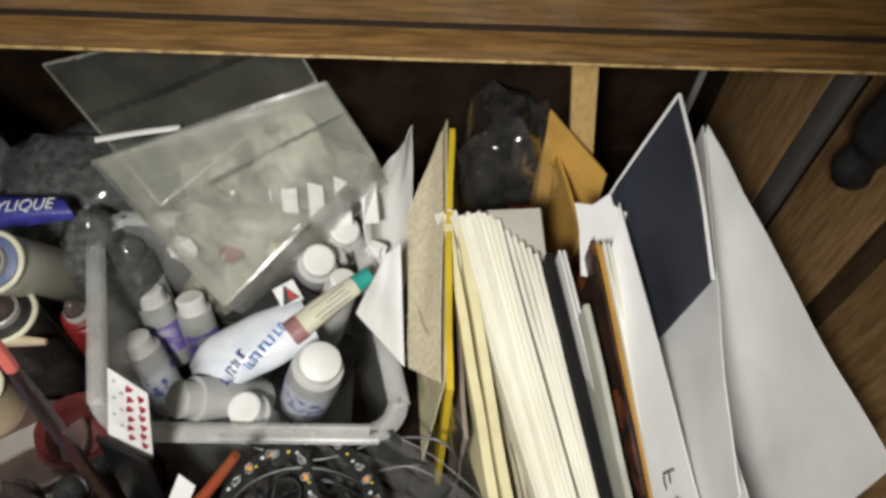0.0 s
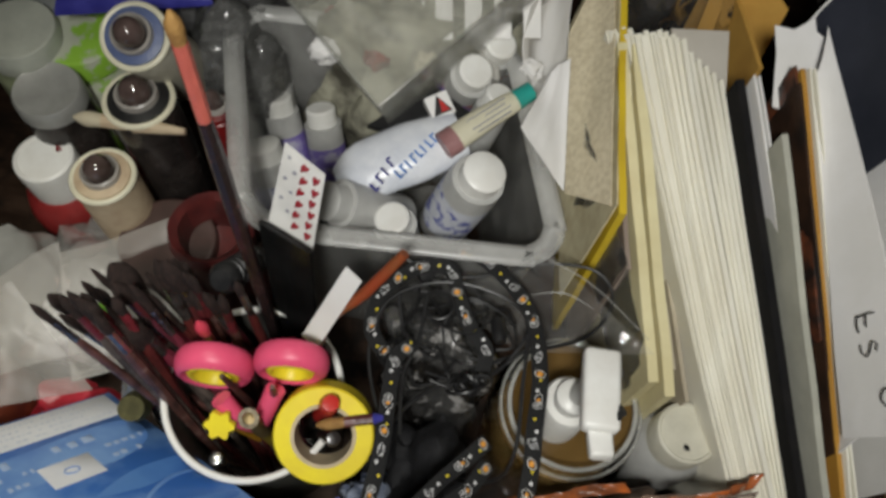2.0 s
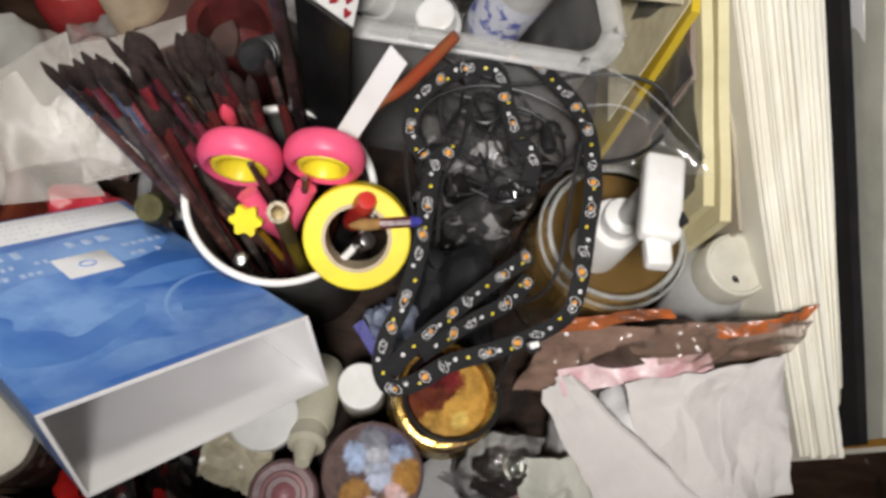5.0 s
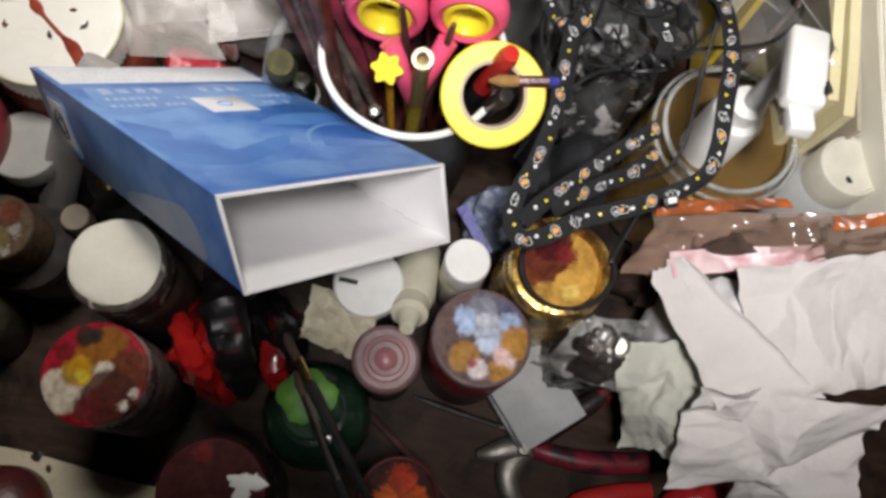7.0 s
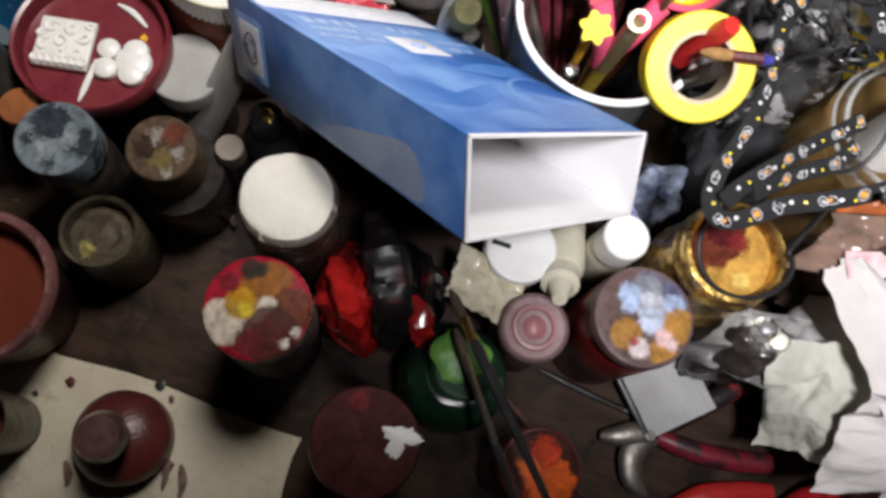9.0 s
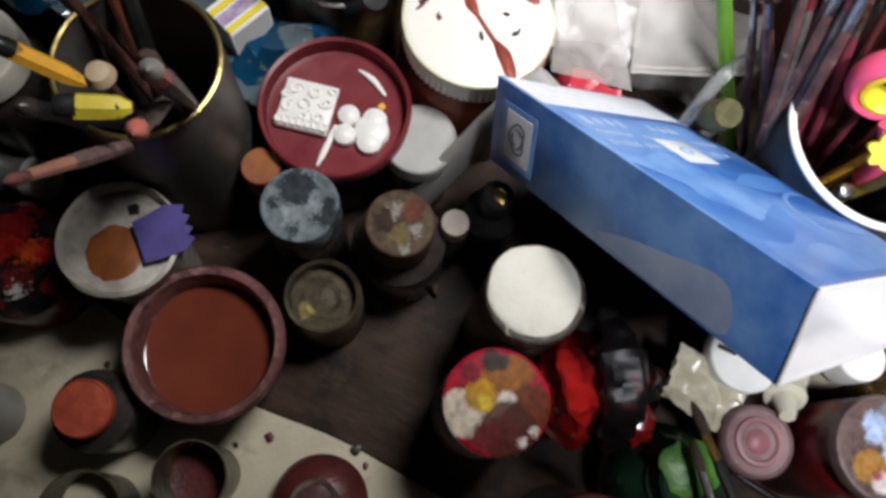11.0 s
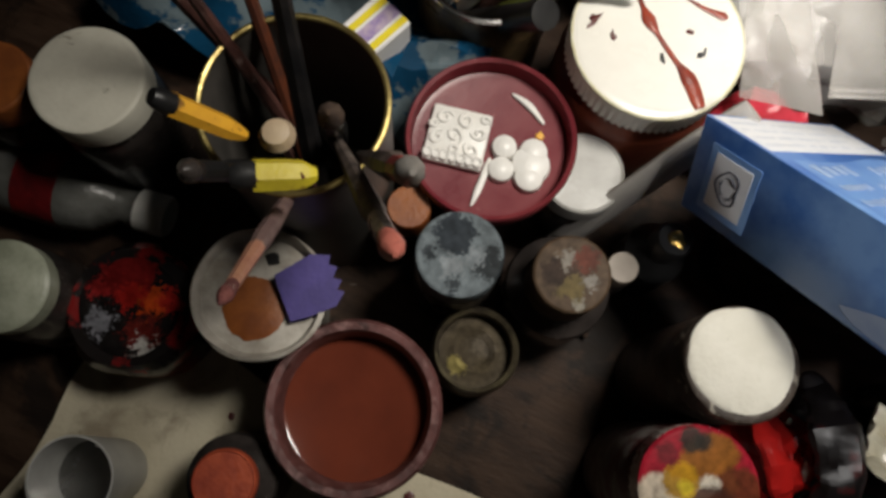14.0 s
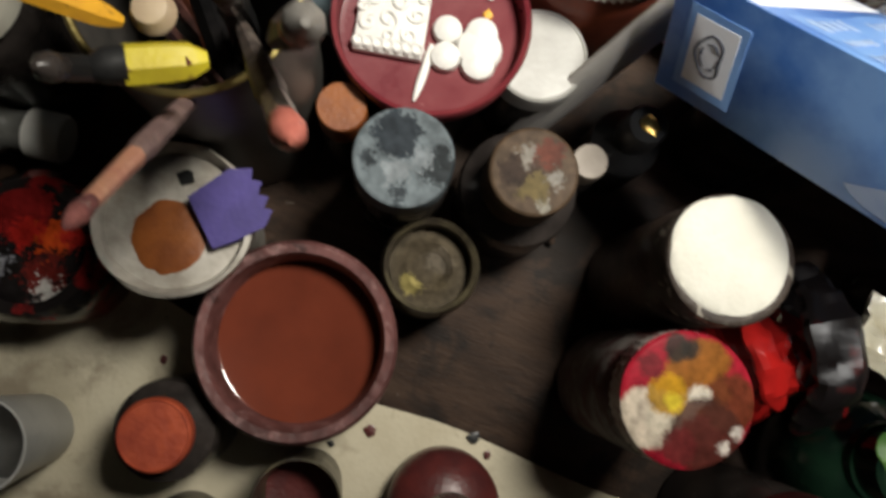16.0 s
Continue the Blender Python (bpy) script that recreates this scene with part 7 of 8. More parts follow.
def creased_sheet(label, corners, seed, amp, mat, n=84, curl=0.0, rag=0.05):
    """A crumpled soft sheet between four corners: broad swells, long creases that start and end, fine wrinkles and an uneven edge."""
    a, b, c, d = (Vector(q) for q in corners)
    up = (b - a).cross(d - a).normalized()
    up = up if up.z > 0 else -up
    su, sv = (b - a).length / 0.05, (d - a).length / 0.05
    rg = random.Random(int(seed * 10))
    tables = [[[rg.uniform(-1, 1) for k in range(40)] for q in range(40)] for r in range(2)]

    def facets(tab, x, y):
        """Flat facets between random heights, so that they meet in sharp creases."""
        i, j = int(math.floor(x)) % 38, int(math.floor(y)) % 38
        fx, fy = x - math.floor(x), y - math.floor(y)
        p, q, r, s = tab[i][j], tab[i + 1][j], tab[i + 1][j + 1], tab[i][j + 1]
        if (i * 7 + j * 3) % 2:
            return p + (q - p) * fx + (r - q) * fy if fx > fy else p + (r - s) * fx + (s - p) * fy
        return p + (q - p) * fx + (s - p) * fy if fx + fy < 1 else r + (s - r) * (1 - fx) + (q - r) * (1 - fy)

    def fn(u, v):
        eu = u + rag * noise.noise((v * 3.1, seed, 0.4)) + 0.4 * rag * noise.noise((v * 9.1, seed, 1.4))
        ev = v + rag * noise.noise((u * 3.1, seed, 7.4)) + 0.4 * rag * noise.noise((u * 9.1, seed, 5.4))
        x, y = u * su, v * sv
        wx, wy = x + 0.5 * noise.noise((x * 0.9, y * 0.9, seed)) + 0.3 * y, y + 0.5 * noise.noise((x * 0.9 + 5, y * 0.9, seed)) - 0.2 * x + 3
        w = 0.9 * noise.noise((wx * 0.5 + seed, wy * 0.5, 1.0)) + 0.50 * facets(tables[0], wx * 1.5 + 9, wy * 1.5)
        w += 0.24 * facets(tables[1], wx * 3.7 + 0.9 * wy + 9, wy * 3.4) * (0.6 + 1.2 * noise.noise((x, y, seed + 4))) + 0.03 * noise.noise((wx * 7, wy * 7, seed))
        edge = 1 - min(u, 1 - u, v, 1 - v) / 0.12
        p3 = a.lerp(b, eu).lerp(d.lerp(c, eu), ev)
        return p3 + up * (amp * w + (curl * edge * edge * noise.noise((u * 2.3 + seed, v * 2.3, 9.0)) if edge > 0 else 0.0))
    return solo("crumpled_paper", leafy(fn, n, n, 0.0003), mat, label, "paper", sharp=14)


TISSUE = material("grey_white_tissue", (0.64, 0.61, 0.575), (0.57, 0.54, 0.515), 24, 0.9, bump=0.4, fine=170)
TISSUE_GREEN = material("greenish_paper", (0.56, 0.56, 0.48), (0.49, 0.49, 0.42), 20, 0.85, bump=0.3, fine=240)
creased_sheet("crumpled grey-white tissue at the back of the heap", ((0.041, 0.020, 0.132), (0.124, 0.046, 0.156), (0.134, -0.028, 0.150), (0.066, -0.050, 0.128)), 2.0, 0.016, TISSUE, 84, 0.010)
creased_sheet("broad white tissue fold running down the heap", ((-0.0065, 0.0065, 0.123), (0.0075, 0.0215, 0.135), (0.092, -0.045, 0.146), (0.036, -0.062, 0.134)), 5.3, 0.010, TISSUE, 84, 0.006, 0.07)
creased_sheet("white tissue folds at the front of the heap", ((0.026, -0.052, 0.132), (0.126, -0.040, 0.146), (0.132, -0.088, 0.110), (0.030, -0.102, 0.082)), 7.1, 0.018, TISSUE, 84, 0.012)
creased_sheet("greenish white paper with deep folds", ((-0.010, -0.026, 0.092), (0.038, -0.034, 0.126), (0.046, -0.088, 0.086), (0.010, -0.086, 0.050)), 9.4, 0.020, TISSUE_GREEN, 72, 0.012, 0.09)
creased_sheet("white tissue corner hanging at the front edge", ((0.066, -0.082, 0.104), (0.128, -0.080, 0.112), (0.134, -0.112, 0.060), (0.080, -0.108, 0.058)), 3.7, 0.014, TISSUE, 60, 0.010)
sheet_bag("foil_scrap", "crumpled clear plastic scrap with shiny knobs", ((-0.04, -0.018, 0.085), (0.002, -0.012, 0.10), (0.0, -0.05, 0.06), (-0.055, -0.045, 0.05)), FILM, 8.0, 0.02, "scrap", 24)
for kx, ky, kz in ((-0.022, -0.027, 0.098), (-0.012, -0.03, 0.095), (-0.027, -0.034, 0.088)):
    solo("clear_bead", lathe([(0, 0), (0.006, 0.001), (0.0075, 0.006), (0.005, 0.011), (0, 0.0125)], 20), GLASS, "shiny clear plastic knob on the scrap", "bead", pose(kx, ky, kz, 15, -10, 0), group="plastic knobs")
bag("filling", "dark scraps under the clear plastic", -0.02, -0.03, 0.0, 0.025, 0.022, 0.085, 12.0, DARK_GLASS, 0.4)
gp = thing("grid_pad", "small grey squared paper pad on the desk", "notepad", frame_on((-0.045, -0.060, 0.018), (0.035, -0.038, 0), (0.04, 0.035, 0.006)))
part("pad", slab(0.062, 0.05, 0.006, 0.0006), material("squared_paper", (0.42, 0.42, 0.41), (0.34, 0.34, 0.33), 30, 0.8), gp)
for k in range(6):
    part("ruled_line", slab(0.060, 0.0003, 0.0003, 0), material("faint_ruling", (0.40, 0.40, 0.41), None, 60, 0.8), gp, "", Matrix.Translation((0, -0.02 + 0.008 * k, 0.0032)))
part("binding", slab(0.062, 0.004, 0.0075, 0.0005), BLACK_PL, gp, "dark bound edge", Matrix.Translation((0, -0.026, 0)))
DULL_STEEL = material("dull_steel", (0.26, 0.24, 0.21), (0.16, 0.15, 0.13), 60, 0.45, metal=0.8)
pr = thing("pliers", "steel pliers with worn red and black grips", "pliers", Matrix())
part("jaw", sweep([(-0.0734, -0.1075, 0.010), (-0.064, -0.1045, 0.012), (-0.052, -0.099, 0.012), (-0.040, -0.0955, 0.011)], [(0, 0.003), (0.25, 0.0065), (0.6, 0.0085), (1, 0.008)], 14, 0.004, 0.7), DULL_STEEL, pr)
part("jaw", sweep([(-0.0330, -0.1345, 0.009), (-0.0445, -0.1285, 0.010), (-0.0500, -0.115, 0.011), (-0.0460, -0.103, 0.011), (-0.040, -0.0955, 0.011)], [(0, 0.002), (0.25, 0.0075), (0.6, 0.009), (1, 0.008)], 14, 0.004, 0.55), DULL_STEEL, pr)
part("rivet", lathe([(0, 0.0), (0.0045, 0.0), (0.0045, 0.0175), (0.0035, 0.0188), (0, 0.019)], 20), DULL_STEEL, pr, "", Matrix.Translation((-0.0435, -0.0975, 0.0)))
part("grip", sweep([(-0.038, -0.093, 0.010), (-0.0234, -0.078, 0.014), (-0.006, -0.060, 0.016), (0.0086, -0.0455, 0.016), (0.022, -0.036, 0.016)], [(0, 0.004), (0.15, 0.0065), (0.6, 0.0075), (1, 0.006)], 14, 0.005), material("black_red_grip", (0.018, 0.012, 0.012), (0.26, 0.016, 0.02), 50, 0.42, lo=0.56, hi=0.64), pr, "black grip with red wear")
part("grip", sweep([(-0.036, -0.0955, 0.010), (-0.020, -0.0965, 0.011), (0.0, -0.0965, 0.011), (0.0196, -0.0935, 0.010), (0.044, -0.088, 0.010)], [(0, 0.0045), (0.15, 0.0068), (0.6, 0.0080), (1, 0.0065)], 14, 0.005), material("dark_red_grip", (0.17, 0.012, 0.024), (0.025, 0.012, 0.014), 45, 0.42, lo=0.46, hi=0.58), pr, "dark red and black grip")
ct = thing("cutters", "small cutters with red plastic handles", "cutters", Matrix())
part("handle", sweep([(-0.02, -0.142, 0.008), (0.004, -0.124, 0.010), (0.03, -0.112, 0.010), (0.05, -0.106, 0.008)], [(0, 0.004), (0.4, 0.0085), (1, 0.006)], 12, 0.005, 0.7), RED, ct)
part("handle", sweep([(-0.02, -0.142, 0.008), (0.02, -0.14, 0.008), (0.06, -0.135, 0.008)], [(0, 0.004), (0.4, 0.007), (1, 0.006)], 12, 0.005, 0.7), RED, ct)
solo("red_case", sweep([(0.06, -0.115, 0.014), (0.095, -0.098, 0.016), (0.135, -0.09, 0.014)], [(0, 0.008), (0.3, 0.016), (0.8, 0.016), (1, 0.008)], 16, 0.006, 0.8), material("glossy_red_black", (0.36, 0.015, 0.02), (0.03, 0.01, 0.01), 35, 0.2, lo=0.5, hi=0.6), "glossy dark red case on the desk", "case")
solo("blue_strip", quad((-0.125, 0.045, 0.062), (-0.119, 0.05, 0.064), (-0.095, 0.022, 0.06), (-0.100, 0.017, 0.058), 0.002), BLUE_DEEP, "blue plastic strip between the jars", "strip")
bag("foil_scrap", "crumpled blue-white foil among the jars", -0.096, 0.050, 0.0, 0.02, 0.016, 0.085, 8.0, material("blue_white_foil", (0.5, 0.56, 0.68), (0.12, 0.15, 0.25), 60, 0.25, bump=0.4), 0.5)

# ---- papers standing upright ----
def standing(back, front, z0, thick, seed, bow=0.004, shear=0.0, droop=0.0):
    """A sheet standing on its long edge; back and front are the ends of its top edge."""
    a, b = Vector(back), Vector(front)
    side = (b - a).cross(Vector((0, 0, 1))).normalized()

    def fn(u, v):
        p = a.lerp(b, u)
        p.z = p.z * (1 - v) + z0 * v - droop * u * (1 - v)
        p += side * (bow * math.sin(math.pi * u) * (1 - 0.5 * v) + 0.0012 * noise.noise((u * 4, v * 4, seed)) + shear * v)
        return p
    return leafy(fn, 18, 10, thick)


def upright(name, label, back, front, z0, thick, mat, seed, bow=0.004, cat="paper", group="", shear=0.0, droop=0.0):
    return solo(name, standing(back, front, z0, thick, seed, bow, shear, droop), mat, label, cat, group=group)


grp = "papers standing by the cabinet"
upright("envelope", "bright yellow envelope standing on edge", (0.040, 0.42, 0.237), (0.037, 0.206, 0.231), 0.02, 0.0045, YELLOW_ENV, 1, 0.002, "envelope", grp)
solo("envelope", quad((0.0325, 0.420, 0.2340), (0.0305, 0.212, 0.2280), (0.0104, 0.2389, 0.1900), (0.0058, 0.3596, 0.2050), 0.0010, 12, 12, 0.003, 0.002), material("cream_printed", (0.74, 0.66, 0.48), (0.60, 0.52, 0.36), 240, 0.8, bump=0.2), "cream printed envelope leaning out beside the yellow one", "envelope", group=grp)
solo("envelope", quad((0.036, 0.43, 0.236), (0.034, 0.212, 0.230), (0.022, 0.195, 0.12), (0.008, 0.40, 0.13), 0.0008, 10, 10, 0.003), material("cream_envelope", (0.74, 0.68, 0.46), (0.62, 0.54, 0.34), 80, 0.8), "cream printed envelope face", "envelope", group=grp)
solo("envelope", quad((-0.0088, 0.3037, 0.2320), (0.0026, 0.3139, 0.2340), (0.0073, 0.2354, 0.2000), (-0.0259, 0.2616, 0.2260), 0.0008, 20, 20, 0.003, 0.003), PAPER, "white envelope flap torn to a point", "envelope", group=grp)
solo("envelope", quad((-0.023, 0.356, 0.231), (0.008, 0.435, 0.223), (0.014, 0.34, 0.15), (-0.015, 0.29, 0.14), 0.0008, 20, 20, 0.008, 0.008), PAPER, "white crumpled paper by the container", "paper", group=grp)
upright("paper_folder", "thin grey-brown folder standing on edge", (0.044, 0.38, 0.205), (0.049, 0.185, 0.200), 0.02, 0.003, material("grey_brown_card", (0.3, 0.24, 0.2), (0.24, 0.19, 0.16), 30, 0.7), 3, 0.002, "folder", grp)
for k in range(2):
    upright("paper_sheet", "thick pale yellow paper bundle on edge", (0.036 + 0.010 * k, 0.33, 0.236), (0.073 + 0.010 * k, 0.125 - 0.008 * k, 0.167), 0.0, 0.0065, material("ivory_bundle", (0.74, 0.68, 0.42), (0.64, 0.57, 0.33), 20, 0.8), 44 + k, 0.0, "paper", grp)
for k in range(3):
    upright("paper_sheet", "pale yellow paper standing on edge", (0.052 + 0.004 * k, 0.36, 0.205), (0.084 + 0.008 * k, 0.16 - 0.02 * k, 0.150), 0.01, 0.0025, material("grey_beige_paper", (0.46, 0.41, 0.31), (0.38, 0.33, 0.25), 20, 0.8), 5 + k, 0.003, "paper", grp)
prg = random.Random(5)
for k in range(24):
    f = k / 23
    end = (0.139 + 0.0026 * k, 0.088 - 0.0035 * k, 0.126) if k < 7 else (0.148 + 0.022 * f, -0.004 + 0.004 * prg.random(), 0.110 + 0.022 * f)
    rise = prg.uniform(-0.0005, 0.0005) - (0.0035 if k % 9 == 4 else 0)
    upright("paper_sheet", "cream-white paper standing in a leaning pack", (0.028 + 0.042 * f, 0.348 - 0.020 * f - 0.006 * prg.random(), 0.230 + 0.024 * f + rise), (end[0], end[1], end[2] + rise), 0.0, prg.uniform(0.0030, 0.0036), PAPER_SHEETS, 10 + k // 3, 0.004, "paper", grp)
solo("card_sheet", quad((0.0627, 0.3315, 0.2520), (0.1002, 0.3347, 0.2520), (0.1121, 0.2868, 0.2050), (0.0907, 0.2852, 0.2050), 0.002), material("beige_card", (0.46, 0.43, 0.38), (0.40, 0.37, 0.32), 24, 0.75), "grey-beige card lying against the paper pack", "card", group=grp)
for k in range(5):
    upright("paper_sheet", "off-white sheet between the pack and the folder", (0.0765 + 0.0050 * k, 0.318 - 0.004 * k, 0.2480 - 0.001 * k), (0.1695 + 0.0004 * k, 0.002 + 0.001 * k, 0.125 + 0.003 * k), 0.0, 0.0028, PAPER_SHEETS, 50 + k, 0.0, "paper", grp)
fold_ = thing("folder", "black card folder with white pages standing on edge", "folder", Matrix(), grp)
part("cover", standing((0.103, 0.294, 0.256), (0.172, 0.004, 0.150), 0.0, 0.0055, 21, 0.0), speckled(material("matt_black_card", (0.008, 0.008, 0.009), (0.014, 0.013, 0.013), 40, 0.8), (0.03, 0.028, 0.027), 90, 0.6, 0.75, 0.5, 0.12), fold_, "matt black cover")
for k in range(2):
    part("page", standing((0.1085 + 0.003 * k, 0.292, 0.2635), (0.1675 + 0.003 * k, 0.06 - 0.01 * k, 0.176), 0.0, 0.0013, 22 + k, 0.0), PAPER, fold_, "white page")
upright("notebook", "grey-green card notebook standing on edge", (0.1215, 0.250, 0.266), (0.1775, 0.008, 0.162), 0.0, 0.004, material("grey_green_card", (0.42, 0.42, 0.36), (0.34, 0.34, 0.29), 30, 0.75), 24, 0.0, "notebook", grp)
upright("photo_print", "dark brown glossy print behind the grey card", (0.1285, 0.279, 0.277), (0.186, 0.020, 0.160), 0.0, 0.0016, material("dark_brown_print", (0.016, 0.011, 0.009), (0.05, 0.026, 0.016), 26, 0.35, lo=0.42, hi=0.6), 27, 0.0, "print", grp)
upright("card_sheet", "amber card standing on edge", (0.1315, 0.290, 0.276), (0.188, 0.006, 0.158), 0.0, 0.003, material("amber_card", (0.42, 0.22, 0.035), (0.34, 0.17, 0.03), 16, 0.6), 23, 0.0, "card", grp)
upright("photo_print", "rust-brown photo print standing on edge", (0.1275, 0.292, 0.276), (0.157, 0.146, 0.215), 0.06, 0.0016, material("rust_black_print", (0.02, 0.014, 0.012), (0.2, 0.06, 0.025), 34, 0.4, lo=0.42, hi=0.58), 28, 0.0, "print", grp)
for k in range(2):
    upright("paper_sheet", "thin cream sheet beside the amber card", (0.1345 + 0.003 * k, 0.289, 0.279), (0.1905 + 0.003 * k, 0.004, 0.162), 0.0, 0.0012, PAPER_SHEETS, 25 + k, 0.0, "paper", grp)
upright("paper_sheet", "loose white drawing sheet standing on edge", (0.167, 0.307, 0.265), (0.2004, 0.069, 0.2705), 0.0, 0.0008, PAPER, 32, -0.008, "paper", grp)
solo("paper_scrap", mirror_tris([(0.001, 0.017), (0.006, 0.010), (0.017, 0.009), (0.020, -0.012), (0.024, -0.040), (0.004, -0.044), (-0.010, -0.014), (-0.019, 0.0), (-0.007, 0.004)], 0.0008), PAPER, "star-shaped torn corner of a white page", "paper", frame_on((0.138, 0.320, 0.266), (1, -0.35, -0.25), (0.1, 0.9, 0.42)), group=grp)
navy = thing("navy_sheet", "navy card with white edges standing on edge", "card", Matrix(), grp)
part("card", quad((0.173, 0.350, 0.349), (0.174, 0.228, 0.335), (0.163, 0.24, 0.15), (0.150, 0.343, 0.258), 0.0012, 12, 12, 0.004), NAVY, navy)
part("edge", sweep([(0.150, 0.343, 0.2585), (0.162, 0.350, 0.30), (0.173, 0.3515, 0.350)], 0.0016, 6, 0.006), PAPER, navy, "white cut edge")
part("edge", sweep([(0.173, 0.3515, 0.350), (0.1755, 0.29, 0.345), (0.1745, 0.228, 0.336)], 0.0012, 6, 0.006), PAPER, navy, "white cut edge")
solo("paper_sheet", quad((0.1395, 0.2806, 0.2720), (0.1489, 0.3213, 0.2800), (0.1752, 0.0820, 0.2680), (0.1678, 0.0929, 0.2050), 0.0008, 24, 24, 0.001, 0.002), PAPER, "long white sheet tucked against the navy card", "paper", group=grp)
solo("paper_sheet", quad((0.204, 0.367, 0.306), (0.258, 0.135, 0.312), (0.252, 0.105, 0.02), (0.185, 0.20, 0.02), 0.001, 24, 24, 0.006, 0.010), PAPER, "large white sheet leaning out to the cabinet", "paper", group=grp)
solo("paper_sheet", quad((0.202, 0.367, 0.306), (0.176, 0.12, 0.31), (0.17, 0.05, 0.06), (0.19, 0.33, 0.06), 0.001, 24, 24, -0.012, 0.006), PAPER, "large curved white sheet", "paper", group=grp)
# pencilled capitals on the white sheet, then two loops
WR = frame_on((0.1596, 0.1494, 0.2460), (0.142, -0.986, -0.085), (0.185, -0.058, 0.981)) @ Matrix.Diagonal((0.85, 0.85, 0.85, 1))
for pts in ([(0.001, 0.001, 0), (0.001, 0.014, 0), (0.002, 0.016, 0)], [(0.0, 0.002, 0), (0.006, 0.0, 0), (0.011, 0.0005, 0)], [(0.0015, 0.009, 0), (0.005, 0.008, 0), (0.0085, 0.0075, 0)], [(0.0245, 0.011, 0), (0.0205, 0.013, 0), (0.0185, 0.009, 0), (0.0235, 0.006, 0), (0.0262, 0.002, 0), (0.0225, -0.001, 0), (0.0185, 0.0, 0)], [(0.056, 0.014, 0), (0.050, 0.016, 0), (0.048, 0.010, 0), (0.053, 0.006, 0), (0.0585, 0.009, 0), (0.056, 0.015, 0), (0.060, 0.02, 0)], [(0.068, 0.012, 0), (0.064, 0.016, 0), (0.069, 0.018, 0), (0.072, 0.012, 0), (0.068, 0.008, 0), (0.064, 0.011, 0)]):
    solo("ink_stroke", sweep(pts, 0.0005, 5, 0.0015), BLACK_PL, "pencil stroke written on the white sheet", "writing", WR, group="writing")
upright("envelope", "orange kraft envelope standing at the back", (0.125, 0.46, 0.20), (0.138, 0.34, 0.215), 0.0, 0.003, KRAFT, 41, 0.0, "envelope", grp)
solo("kraft_sheet", quad((0.118, 0.44, 0.24), (0.165, 0.40, 0.21), (0.16, 0.37, 0.05), (0.12, 0.40, 0.05), 0.002), KRAFT, "orange kraft paper behind the stack", "paper", group=grp)
solo("wood_strip", quad((0.128, 0.50, 0.32), (0.150, 0.50, 0.32), (0.163, 0.395, 0.14), (0.145, 0.395, 0.14), 0.006), material("pale_wood", (0.55, 0.36, 0.14), (0.45, 0.28, 0.1), 30, 0.6, stretch=(8, 8, 1)), "pale wooden strip leaning at the back", "wood strip")
bag("plastic_bag", "crumpled clear bag with a red label at the back", 0.088, 0.43, 0.0, 0.052, 0.05, 0.235, 13.0, FILM_CREASE, 0.4)
solo("red_label", quad((0.092, 0.40, 0.165), (0.112, 0.40, 0.165), (0.112, 0.392, 0.15), (0.092, 0.392, 0.15), 0.002), RED, "red label inside the clear bag", "label")

# ---- the tub of paint bottles ----
tub = thing("plastic_tub", "clear rounded plastic tub of paint bottles and tubes", "tub", Matrix())


def rr_ring(z, x0, x1, y0, y1, r, n=8):
    pts = []
    for cx, cy, a0 in ((x1 - r, y1 - r, 0), (x0 + r, y1 - r, 90), (x0 + r, y0 + r, 180), (x1 - r, y0 + r, 270)):
        for k in range(n + 1):
            a = radians(a0 + 90 * k / n)
            px_, py_ = cx + r * math.cos(a), cy + r * math.sin(a)
            pts.append(Vector((px_ - 0.25 * (py_ - 0.19), py_, z)))
    return pts


def ring_loft(rings):
    bm = bmesh.new()
    rows = [[bm.verts.new(p) for p in rg] for rg in rings]
    for a, b in zip(rows, rows[1:]):
        for k in range(len(a)):
            j = (k + 1) % len(a)
            bm.faces.new((a[k], a[j], b[j], b[k]))
    return bm


tx0, tx1, ty0, ty1 = -0.192, 0.010, 0.190, 0.36
TUBP = film("cloudy_tub_plastic", (0.78, 0.78, 0.75), 0.20, 0.25, 25)
part("wall", ring_loft([rr_ring(z, tx0 + i, tx1 - i, ty0 + i, ty1 - i, 0.03) for z, i in ((0.001, 0.014), (0.10, 0.006), (0.19, 0.0), (0.19, 0.0022), (0.10, 0.009), (0.004, 0.017))]), TUBP, tub, "cloudy clear plastic wall")
part("base", slab(0.14, 0.13, 0.003, 0.001), TUBP, tub, "", Matrix.Translation(((tx0 + tx1) / 2 - 0.021, (ty0 + ty1) / 2, 0.003)))
rp_ = rr_ring(0.191, tx0, tx1, ty0, ty1, 0.03)
part("rim", sweep(rp_ + rp_[:1], 0.0072, 10, 0.008, 0.34), film("cloudy_rim", (0.82, 0.82, 0.79), 0.28, 0.3, 20), tub, "thick cloudy rim")


